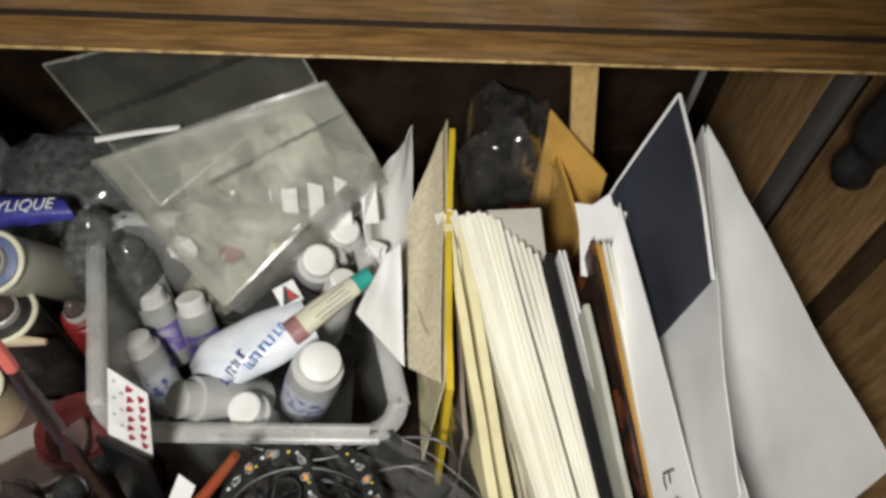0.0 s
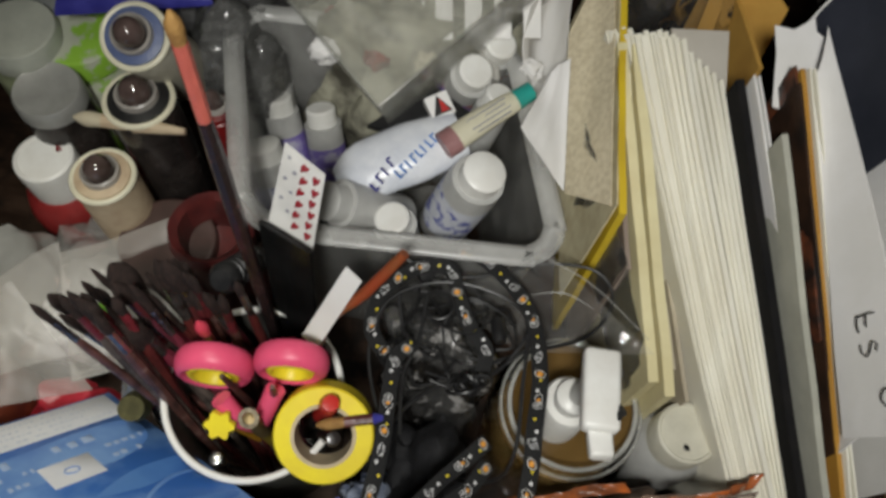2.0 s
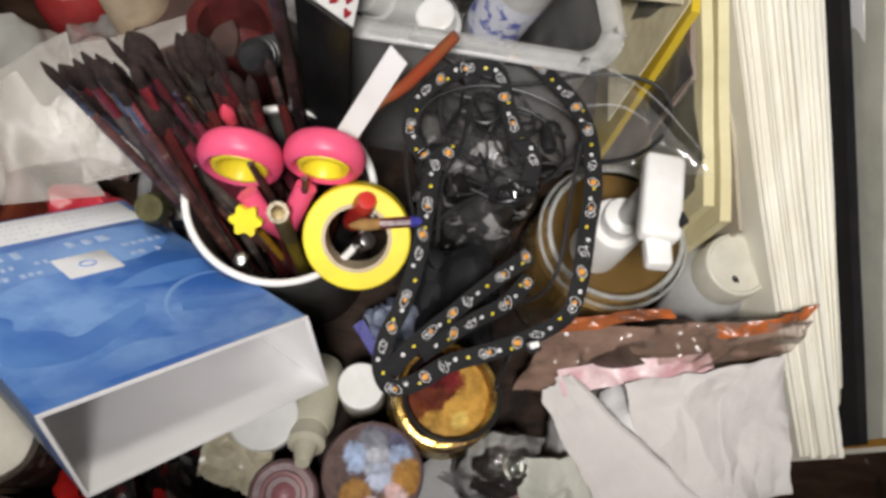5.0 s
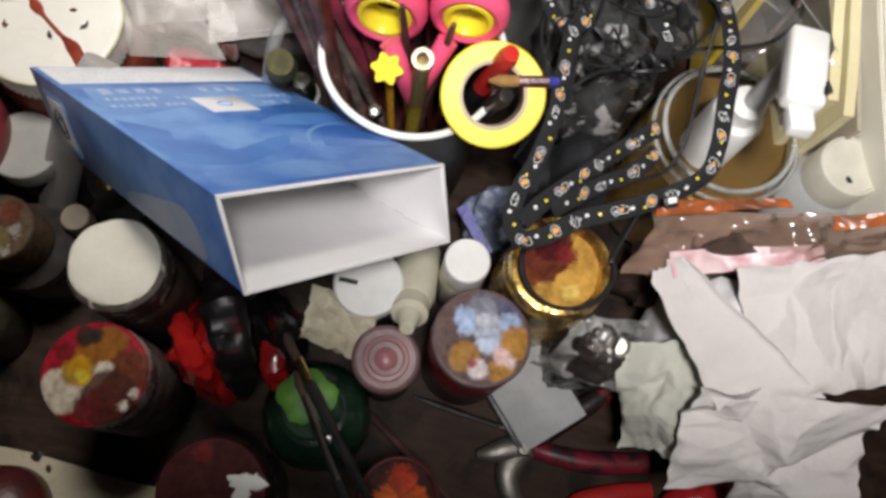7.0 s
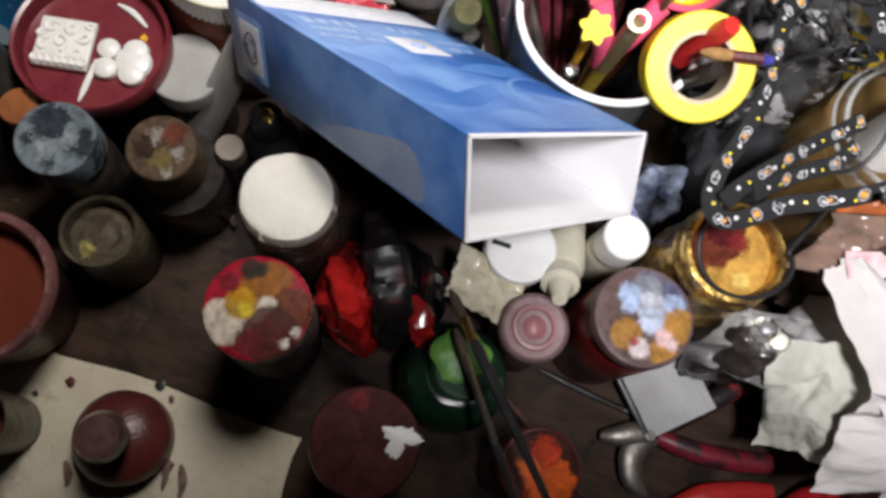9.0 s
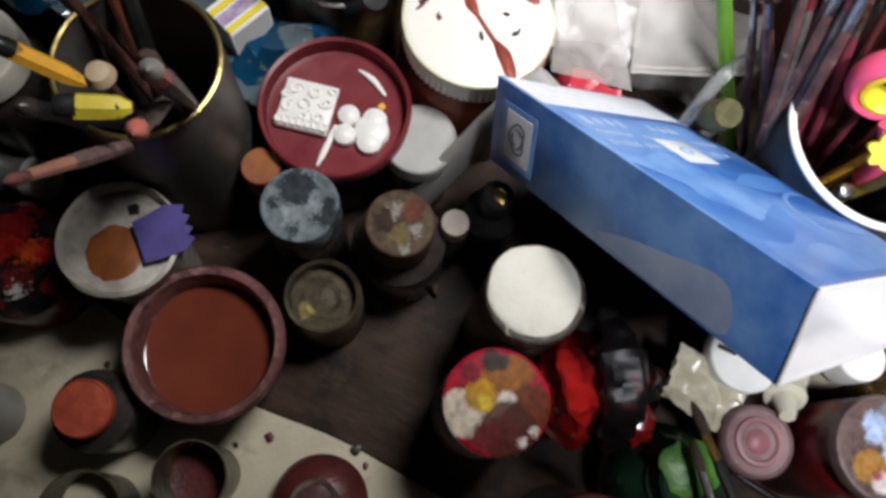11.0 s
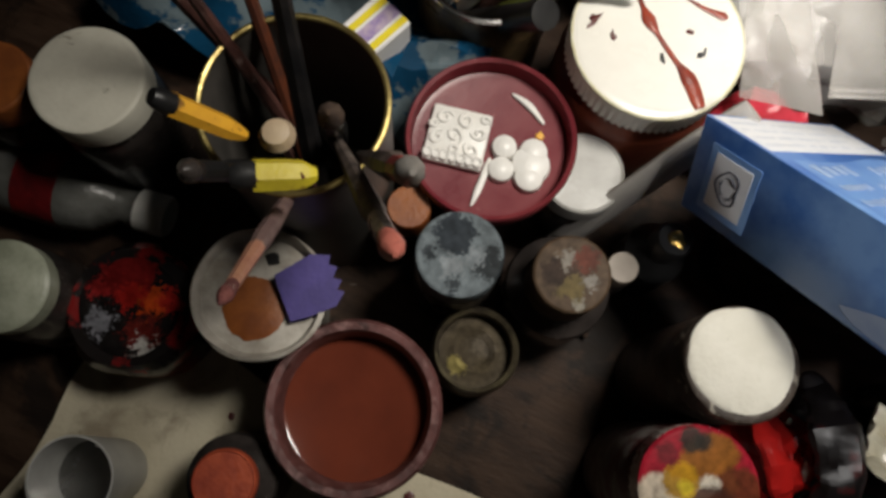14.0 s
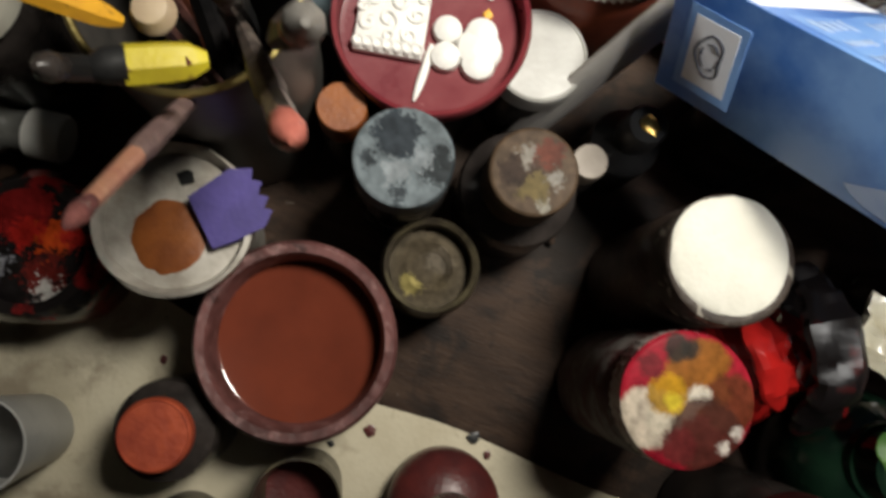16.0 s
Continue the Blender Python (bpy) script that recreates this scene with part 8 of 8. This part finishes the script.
def bottle(label, capc, rc, rbody, lean_to, capmat=WHITE_PL, bodymat=None, h=0.07, band=None):
    """A paint bottle: cap centre capc, axis pointing down towards lean_to."""
    c = Vector(capc)
    d = (Vector(lean_to) - c).normalized()
    m = frame_on(c, d.orthogonal(), d.cross(d.orthogonal()))
    if (m.to_3x3() @ Vector((0, 0, 1))).dot(d) < 0:
        m = m @ pose(0, 0, 0, 180, 0, 0)
    t = thing("paint_bottle", label, "bottle", m, "bottles in the tub")
    part("cap", lathe([(0, -0.0), (rc * 0.85, 0.0), (rc, 0.0015), (rc, 0.014), (0, 0.014)], 32), capmat, t, "white ribbed cap" if capmat is WHITE_PL else "")
    part("body", lathe([(0, 0.0135), (rc * 1.25, 0.0135), (rc * 1.25, 0.017), (rbody, 0.026), (rbody, h), (rbody * 0.9, h + 0.004), (0, h + 0.004)], 32), bodymat or MILKY, t)
    if band:
        part("label", lathe([(rbody + 0.0004, 0.030), (rbody + 0.0004, h - 0.012)], 32), band, t, "printed label band")
    return t


LBL = material("blue_white_label", (0.62, 0.64, 0.7), (0.12, 0.14, 0.42), 110, 0.5, lo=0.52, hi=0.58)
LBL2 = material("violet_label", (0.2, 0.15, 0.45), (0.5, 0.48, 0.6), 90, 0.5, lo=0.5, hi=0.6)
LBL3 = material("orange_violet_label", (0.55, 0.2, 0.1), (0.25, 0.2, 0.5), 80, 0.5, lo=0.45, hi=0.55)
bottle("white paint bottle with a large white cap and label", (-0.046, 0.224, 0.232), 0.0135, 0.018, (-0.072, 0.235, 0.12), h=0.09, band=LBL)
bottle("small bottle with a plain white cap", (-0.101, 0.209, 0.188), 0.0115, 0.013, (-0.085, 0.215, 0.10))
bottle("small white bottle with a grey cap", (-0.143, 0.209, 0.200), 0.0125, 0.015, (-0.09, 0.235, 0.14), MILKY)
bottle("small white paint bottle", (-0.2130, 0.3520, 0.134), 0.0110, 0.014, (-0.195, 0.31, 0.05))
bottle("small white paint bottle", (-0.2040, 0.3290, 0.134), 0.0110, 0.014, (-0.185, 0.29, 0.05), band=LBL2)
bottle("small white paint bottle", (-0.1700, 0.3240, 0.133), 0.0115, 0.0145, (-0.155, 0.28, 0.05), band=LBL2)
bottle("white bottle with a blue-green label", (-0.2060, 0.2850, 0.135), 0.0125, 0.016, (-0.180, 0.25, 0.05), band=LBL)
bottle("bottle with a white cap and orange label", (-0.056, 0.312, 0.214), 0.0118, 0.015, (-0.075, 0.335, 0.13), band=LBL3)
bottle("bottle with a white cap under the container", (-0.038, 0.302, 0.205), 0.010, 0.013, (-0.06, 0.29, 0.12))
bottle("bottle with a violet and orange label", (-0.040, 0.345, 0.205), 0.0115, 0.0145, (-0.06, 0.36, 0.12), band=LBL3)

TUBEW = material("white_tube", (0.74, 0.76, 0.8), (0.58, 0.61, 0.68), 34, 0.3, bump=0.5, fine=90)
ctb = thing("cream_tube", "crumpled white cream tube with blue lettering", "tube", Matrix())
part("tube", sweep([(-0.140, 0.236, 0.176), (-0.115, 0.249, 0.182), (-0.085, 0.263, 0.188), (-0.062, 0.275, 0.190)], [(0, 0.010), (0.2, 0.021), (0.6, 0.022), (1, 0.018)], 18, 0.006, 0.55, (0, -0.2, 1)), TUBEW, ctb)
for row, (p0, p1, n_, mat_) in enumerate((((-0.1140, 0.2225, 0.1985), (-0.1060, 0.2420, 0.1985), 4, BLUE_DEEP), ((-0.1000, 0.2340, 0.1990), (-0.0800, 0.2630, 0.2005), 8, BLUE))):
    p0, p1 = Vector(p0), Vector(p1)
    for k in range(n_):
        o = p0.lerp(p1, k / (n_ - 1))
        part("letter_bar", slab(0.0068, 0.0012, 0.0006, 0), mat_, ctb, "blue lettering", frame_on(o, (0.82, -0.57, -0.25), p1 - p0))
        if k % 3 != 2:
            part("letter_bar", slab(0.0012, 0.0026, 0.0006, 0), mat_, ctb, "blue lettering", frame_on(o + (p1 - p0) * (0.35 / n_) + Vector((0.82, -0.57, -0.25)) * 0.0026 * (1 - k % 2 * 2), (0.82, -0.57, -0.25), p1 - p0))
ttb = thing("ointment_tube", "slim white tube with a teal cap and pink band", "tube", Matrix())
part("tube", sweep([(-0.071, 0.258, 0.203), (-0.050, 0.276, 0.208), (-0.029, 0.292, 0.212)], [(0, 0.0095), (0.4, 0.0092), (1, 0.0075)], 16, 0.006, 0.7), CREAM_PL, ttb)
part("cap", sweep([(-0.029, 0.292, 0.212), (-0.019, 0.300, 0.214)], [(0, 0.007), (1, 0.0062)], 16, 0.003), TEAL, ttb, "teal cap")
part("band", sweep([(-0.073, 0.2565, 0.203), (-0.065, 0.263, 0.2045)], 0.0099, 16, 0.003, 0.7), ROSE, ttb, "pink band")
for k in range(4):
    o_ = Vector((-0.0600 + 0.0022 * k, 0.2705 - 0.0026 * k, 0.2125 - 0.0002 * k))
    part("text_line", slab(0.030 - 0.004 * (k % 2), 0.0007, 0.0005, 0), GREY_PAINT, ttb, "grey printed line", frame_on(o_ + Vector((0.012, 0.0098, 0.0022)), (0.76, 0.62, 0.16), (-0.62, 0.76, 0)))
lg = thing("small_carton", "small black and white carton with a red triangle", "box", frame_on((-0.0783, 0.2918, 0.196), (0.85, 0.5, 0.12), (-0.5, 0.80, 0.35)))
part("carton", slab(0.0165, 0.0165, 0.010, 0.0006), PAPER, lg)
part("mark", mirror_tris([(-0.0068, -0.0062), (0.0068, -0.0062), (0, 0.0072)], 0.0003), BLACK_PL, lg, "", Matrix.Translation((0, 0, 0.0053)))
part("mark", mirror_tris([(-0.001, -0.0052), (0.0048, -0.0052), (0.001, 0.0045)], 0.0003), RED, lg, "red triangle", Matrix.Translation((0, 0, 0.0057)))
solo("black_case", quad((-0.1257, 0.2774, 0.184), (-0.085, 0.3125, 0.190), (-0.050, 0.2880, 0.190), (-0.0791, 0.2720, 0.182), 0.006), BLACK_PL, "flat black case among the tubes", "case")

# ---- the ribbed clear container behind the tub ----
cl = thing("clear_container", "large ribbed clear plastic container lying open", "container", frame_on((-0.123, 0.350, 0.252), (0.61, 0.70, 0.34), (-0.92, 0.385, 0.02)))
C_RIM = [Vector((-0.064, -0.060, 0)), Vector((0.080, -0.074, 0)), Vector((0.102, -0.008, 0)), Vector((-0.048, 0.088, 0))]


def on_face(u, v, z=0.0):
    p = C_RIM[0].lerp(C_RIM[1], u).lerp(C_RIM[3].lerp(C_RIM[2], u), v)
    return Vector((p.x, p.y, z))


def ribbed(u, v):
    z = 0.003 * noise.noise((u * 3.4, v * 2.6, 3.0)) + (0.0005 * math.sin(u * 34 * math.pi + 2.0 * noise.noise((u * 9, v * 2, 0.0))) * (0.5 + noise.noise((u * 5, v * 5, 6.0))) if v > 0.3 else 0.0)
    return on_face(u, v, z - (0.003 if v > 0.6 else 0.0))


part("ribbed_face", leafy(ribbed, 130, 24, 0.0006), FILM_RIB, cl, "clear ribbed face")
EDGE = film("bright_plastic_edge", (0.5, 0.51, 0.45), 0.15, 0.15, 30)
for k in range(4):
    a_, b_ = C_RIM[k], C_RIM[(k + 1) % 4]
    part("rim_edge", sweep([a_, (a_ + b_) / 2 + Vector((0, 0, 0.0025)), b_], 0.0012, 8, 0.01), EDGE, cl)
    part("side", slab((b_ - a_).length, 0.0012, 0.06, 0.0004), FILM_RIB, cl, "", Matrix.Translation((a_ + b_) / 2 + Vector((0, 0, -0.03))) @ pose(0, 0, 0, 0, 0, math.degrees(math.atan2(b_.y - a_.y, b_.x - a_.x))))
part("step_line", sweep([on_face(0.1, 0.6, 0.001), on_face(0.5, 0.6, 0.002), on_face(0.95, 0.6, 0.002)], 0.0007, 6, 0.01), EDGE, cl)
solo("plastic_strip", sweep([(-0.219, 0.384, 0.2545), (-0.188, 0.388, 0.2590), (-0.158, 0.391, 0.2625)], 0.0026, 10, 0.01, 0.7), WHITE_PL, "white plastic strip lying on the clear container", "strip")
bk = thing("clear_container", "ribbed clear container behind the first, tinted as if in shade", "container", frame_on((-0.172, 0.425, 0.262), (0.66, 0.70, 0.26), (-0.92, 0.385, 0.08)))
# the ribbed plastic again, its tint darkened for the shade at the back
part("ribbed_face", leafy(ribbed, 130, 24, 0.0006), film("shaded_ribbed_plastic", (0.2, 0.21, 0.18), 0.14, 0.2, 20), bk, "clear ribbed face")
for k in range(4):
    part("rim_edge", sweep([C_RIM[k], C_RIM[(k + 1) % 4]], 0.0011, 8, 0.01), FILM_RIB, bk)
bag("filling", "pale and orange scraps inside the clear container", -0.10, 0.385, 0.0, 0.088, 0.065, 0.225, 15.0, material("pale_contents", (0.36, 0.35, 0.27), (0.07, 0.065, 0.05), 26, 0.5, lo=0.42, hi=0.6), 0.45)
# white strips among the contents stand in for highlights on the ribs
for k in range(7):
    solo("gleam_strip", quad((-0.150 + 0.020 * k, 0.372 + 0.004 * (k % 3), 0.205 + 0.004 * k), (-0.138 + 0.020 * k, 0.372, 0.207 + 0.004 * k), (-0.134 + 0.020 * k, 0.345, 0.190 + 0.004 * k), (-0.146 + 0.020 * k, 0.345, 0.188 + 0.004 * k), 0.001, 4, 4, 0.002), PAPER, "white strip among the container's contents, put in for a highlight bar", "paper", group="strips in the container")
for k in range(9):
    bag("scrap", ("white", "dull red", "pale yellow", "grey")[k % 4] + " scrap in the clear container", -0.165 + 0.038 * (k % 5) + 0.008 * math.sin(k * 3.0), 0.335 + 0.026 * (k // 5), 0.178 + 0.004 * (k // 5), 0.009, 0.007, 0.018, 30.0 + k, (PAPER, RED_DARK, PAPER_OLD, CARD)[k % 4], 0.5, 40 * k, group="scraps in the container")
bag("plastic_bag", "dark glossy bubble wrap at the back", -0.275, 0.42, 0.0, 0.07, 0.06, 0.2, 17.0, film("dark_bubble_film", (0.17, 0.17, 0.17), 0.5, 0.12, 150, gloss=1.2), 0.22)
bag("plastic_bag", "grey bubble wrap scrap by the tub", -0.235, 0.345, 0.0, 0.035, 0.035, 0.2, 19.0, film("grey_film", (0.15, 0.15, 0.145), 0.6, 0.14, 150, gloss=1.2), 0.22)
bag("plastic_bag", "pale grey plastic bag at the back of the desk", -0.385, 0.415, 0.0, 0.055, 0.055, 0.235, 29.0, film("pale_grey_film", (0.42, 0.43, 0.43), 0.6, 0.2, 30), 0.22)

# ---- back left: ball-topped bottles and jars ----
def ball_bottle(label, x, y, top, r, cap, knob, bodymat, ring=True, lean=None):
    """A bottle with a knob; lean: the height of its top and its tilt, where it leans back on what lies behind."""
    t = thing("stopper_bottle", label, "bottle", pose(x, y, lean[0], lean[1], 0, 0) @ Matrix.Translation((0, 0, -top)) if lean else pose(x, y, 0), "stopper bottles")
    part("body", lathe([(0, 0), (r * 0.95, 0), (r, 0.003), (r, top - 0.022), (r * 0.93, top - 0.015), (r * 0.75, top - 0.013), (0, top - 0.013)], 40), bodymat, t)
    if ring:
        part("ring", sweep([(r * 0.95 * math.cos(a * math.pi / 20), r * 0.95 * math.sin(a * math.pi / 20), top - 0.0125) for a in range(41)], 0.0021, 8, 0.004), CREAM_PL, t, "pale ring")
    if knob:
        part("cap", lathe([(r * 0.9, top - 0.014), (r * 0.86, top - 0.010), (r * 0.62, top - 0.0085), (0, top - 0.0085)], 36), cap, t)
        part("collar", lathe([(r * 0.62, top - 0.010), (r * 0.60, top - 0.004), (r * 0.54, top - 0.003), (r * 0.46, top - 0.006)], 32), material("pale_collar", (0.36, 0.34, 0.31), (0.26, 0.24, 0.22), 60, 0.3), t, "pale collar round the knob")
        part("knob", lathe([(r * 0.44, top - 0.007), (r * 0.46, top - 0.002), (r * 0.40, top + 0.003), (r * 0.24, top + 0.0065), (0, top + 0.008)], 28), knob, t, "shiny round knob")
    else:
        part("cap", lathe([(r, top - 0.014), (r * 0.98, top - 0.002), (r * 0.92, top), (r * 0.85, top - 0.001), (0, top - 0.003)], 40), cap, t)


DKNOB = material("dark_glossy_ball", (0.10, 0.07, 0.065), (0.05, 0.035, 0.03), 50, 0.08, bump=0.0, coat=0.6, rvar=0.03)
ball_bottle("spray can with a dull silver lid", -0.357, 0.292, 0.165, 0.0250, material("satin_can_lid", (0.42, 0.42, 0.4), (0.34, 0.34, 0.32), 50, 0.45, metal=0.35), None, DARK_GLASS, False)
ball_bottle("dark bottle with a pale ring and steel knob", -0.2775, 0.2728, 0.206, 0.0232, BLACK_PL, DKNOB, DARK_GLASS)
ball_bottle("blue bottle with a pale ring and steel knob", -0.2703, 0.2830, 0.120, 0.0212, material("blue_grey_cap", (0.1, 0.13, 0.25), None, 50, 0.35), DKNOB, material("cream_can", (0.5, 0.48, 0.4), (0.4, 0.38, 0.3), 40, 0.4), lean=(0.250, 26))
ball_bottle("small tan bottle with a steel knob", -0.3001, 0.2291, 0.174, 0.0215, TAN, DKNOB, TAN)
ball_bottle("small red bottle with a steel knob", -0.229, 0.278, 0.196, 0.0135, RED_DARK, DKNOB, RED_DARK, False)
wj = thing("paint_jar", "red paint jar with a stained white cap", "jar", pose(-0.362, 0.256, 0))
part("body", lathe([(0, 0), (0.030, 0), (0.032, 0.004), (0.032, 0.075), (0.028, 0.09), (0.022, 0.096), (0, 0.096)], 44), material("red_paint_jar", (0.3, 0.03, 0.03), (0.2, 0.02, 0.02), 40, 0.3), wj)
part("cap", lathe([(0.0215, 0.094), (0.022, 0.127), (0.0212, 0.130), (0.019, 0.131), (0.018, 0.1295), (0, 0.1295)], 44), WHITE_PL, wj, "white cap with a red stain")
part("stain", blob(0.003, 0.0003, 2.0, 14, 0.8), RED_DARK, wj, "", pose(0.008, 0.008, 0.1296))
brush("wooden_stick", "pale worn wooden stick lying over the bottles", (-0.318, 0.2565, 0.189), (-0.243, 0.254, 0.190), 0.0046, (TAN, TAN, PAPER_OLD), 0.02, 0.02, grp_cat="stick")
ptb = thing("printed_tube", "deep blue printed tube with pale lettering", "tube", frame_on((-0.296, 0.352, 0.205), (1.0, 0.10, 0.03), (-0.08, 1, 0.22)))
part("tube", leafy(lambda u, v: Vector(((u - 0.5) * 0.098 + 0.010 * (v - 0.5) * (1 - 2 * u), (v - 0.5) * (0.036 - 0.020 * u), 0.011 * (1 - (2 * v - 1) ** 2) ** 0.5 * (0.25 + 0.75 * math.sin(math.pi * min(1.0, 0.15 + 0.75 * u))))), 24, 12, 0.0012), BLUE_DEEP, ptb)
word = bpy.data.curves.new("lettering", "FONT")
word.body, word.size, word.shear, word.extrude, word.align_x, word.align_y = "ACRYLIQUE", 0.0125, 0.25, 0.0003, "CENTER", "CENTER"
word_ob = new("lettering", word)
letters_mesh = bpy.data.meshes.new_from_object(word_ob.evaluated_get(bpy.context.evaluated_depsgraph_get()))
bpy.data.objects.remove(word_ob)
letters_bm = bmesh.new()
letters_bm.from_mesh(letters_mesh)
part("lettering", letters_bm, LABEL_WHITE, ptb, "pale lettering", pose(0.008, -0.001, 0.0128))

jar("paint_pot", "pale pot with a lime green stripe", "pot", -0.349, 0.343, 0.165, 0.029, 0.030, 0.02, material("lime_white_pot", (0.55, 0.58, 0.45), (0.3, 0.55, 0.06), 30, 0.35, lo=0.48, hi=0.53), material("lime_white_lid", (0.5, 0.53, 0.42), (0.3, 0.55, 0.06), 30, 0.35, lo=0.48, hi=0.53))
jar("paint_pot", "pale green pot at the edge of the desk", "pot", -0.385, 0.33, 0.18, 0.028, 0.03, 0.02, material("olive_pot", (0.3, 0.33, 0.2), (0.2, 0.22, 0.14), 40, 0.4), material("pale_lid", (0.5, 0.52, 0.45), None, 40, 0.4))
mr_ = thing("maroon_pot", "soft maroon open pot behind the brush cup", "pot", pose(-0.226, 0.206, 0))
part("body", lathe([(0, 0), (0.02, 0), (0.026, 0.006), (0.027, 0.12), (0.029, 0.145), (0.027, 0.15), (0.022, 0.145), (0.02, 0.11), (0, 0.11)], 40, 0.08, 6), MAROON, mr_)
bag("plastic_bag", "grey-white plastic bag beside the brush cup", -0.300, 0.185, 0.0, 0.06, 0.045, 0.11, 21.0, FILM_MILK, 0.35)
bag("plastic_bag", "stuffed white plastic bag at the desk's edge", -0.388, 0.172, 0.0, 0.035, 0.042, 0.125, 23.0, material("white_bag", (0.36, 0.36, 0.34), (0.30, 0.30, 0.28), 20, 0.35, bump=0.4, fine=60), 0.3)
bag("filling", "dull grey scraps inside the bag", -0.298, 0.18, 0.002, 0.05, 0.036, 0.09, 25.0, material("grey_scraps", (0.22, 0.21, 0.2), (0.12, 0.11, 0.1), 40, 0.7), 0.3)

# ---- small things behind the carton ----
gbr = thing("dyed_brush", "olive bristle brush in a clear bag", "brush", Matrix())
part("bristles", sweep([(-0.248, 0.080, 0.142), (-0.25, 0.084, 0.13), (-0.252, 0.090, 0.11)], [(0, 0.008), (0.5, 0.010), (1, 0.006)], 14, 0.004), material("green_bristles", (0.11, 0.10, 0.035), (0.06, 0.055, 0.02), 120, 0.8, bump=0.6, fine=500), gbr)
part("handle", sweep([(-0.252, 0.090, 0.11), (-0.257, 0.105, 0.06), (-0.262, 0.120, 0.003)], 0.004, 10, 0.01), BRUSH_WOOD, gbr)
solo("clear_tube", sweep([(-0.262, 0.07, 0.02), (-0.262, 0.085, 0.10), (-0.255, 0.11, 0.135), (-0.235, 0.135, 0.12), (-0.225, 0.15, 0.01)], 0.0042, 12, 0.006), FILM_MILK, "milky plastic tube bent in an arc", "tube")

bkl = thing("lanyard_buckle", "small black buckle with a white face on the lanyard", "buckle", pose(-0.027, 0.020, 0.2065, 20, 0, 25))
part("shell", slab(0.007, 0.006, 0.003, 0.0008), BLACK_PL, bkl)
part("face", slab(0.0045, 0.003, 0.001, 0.0003), WHITE_PL, bkl, "white face", Matrix.Translation((0, 0.001, 0.0025)))

# thin clear films do not darken what lies under them
for ob in list(bpy.data.objects):
    if ob.type == "MESH" and ob.data.materials and ob.data.materials[0] in (FILM, FILM_THIN, FILM_CREASE, FILM_RIB, FILM_MILK, HAZE, GLASS):
        ob.visible_shadow = False
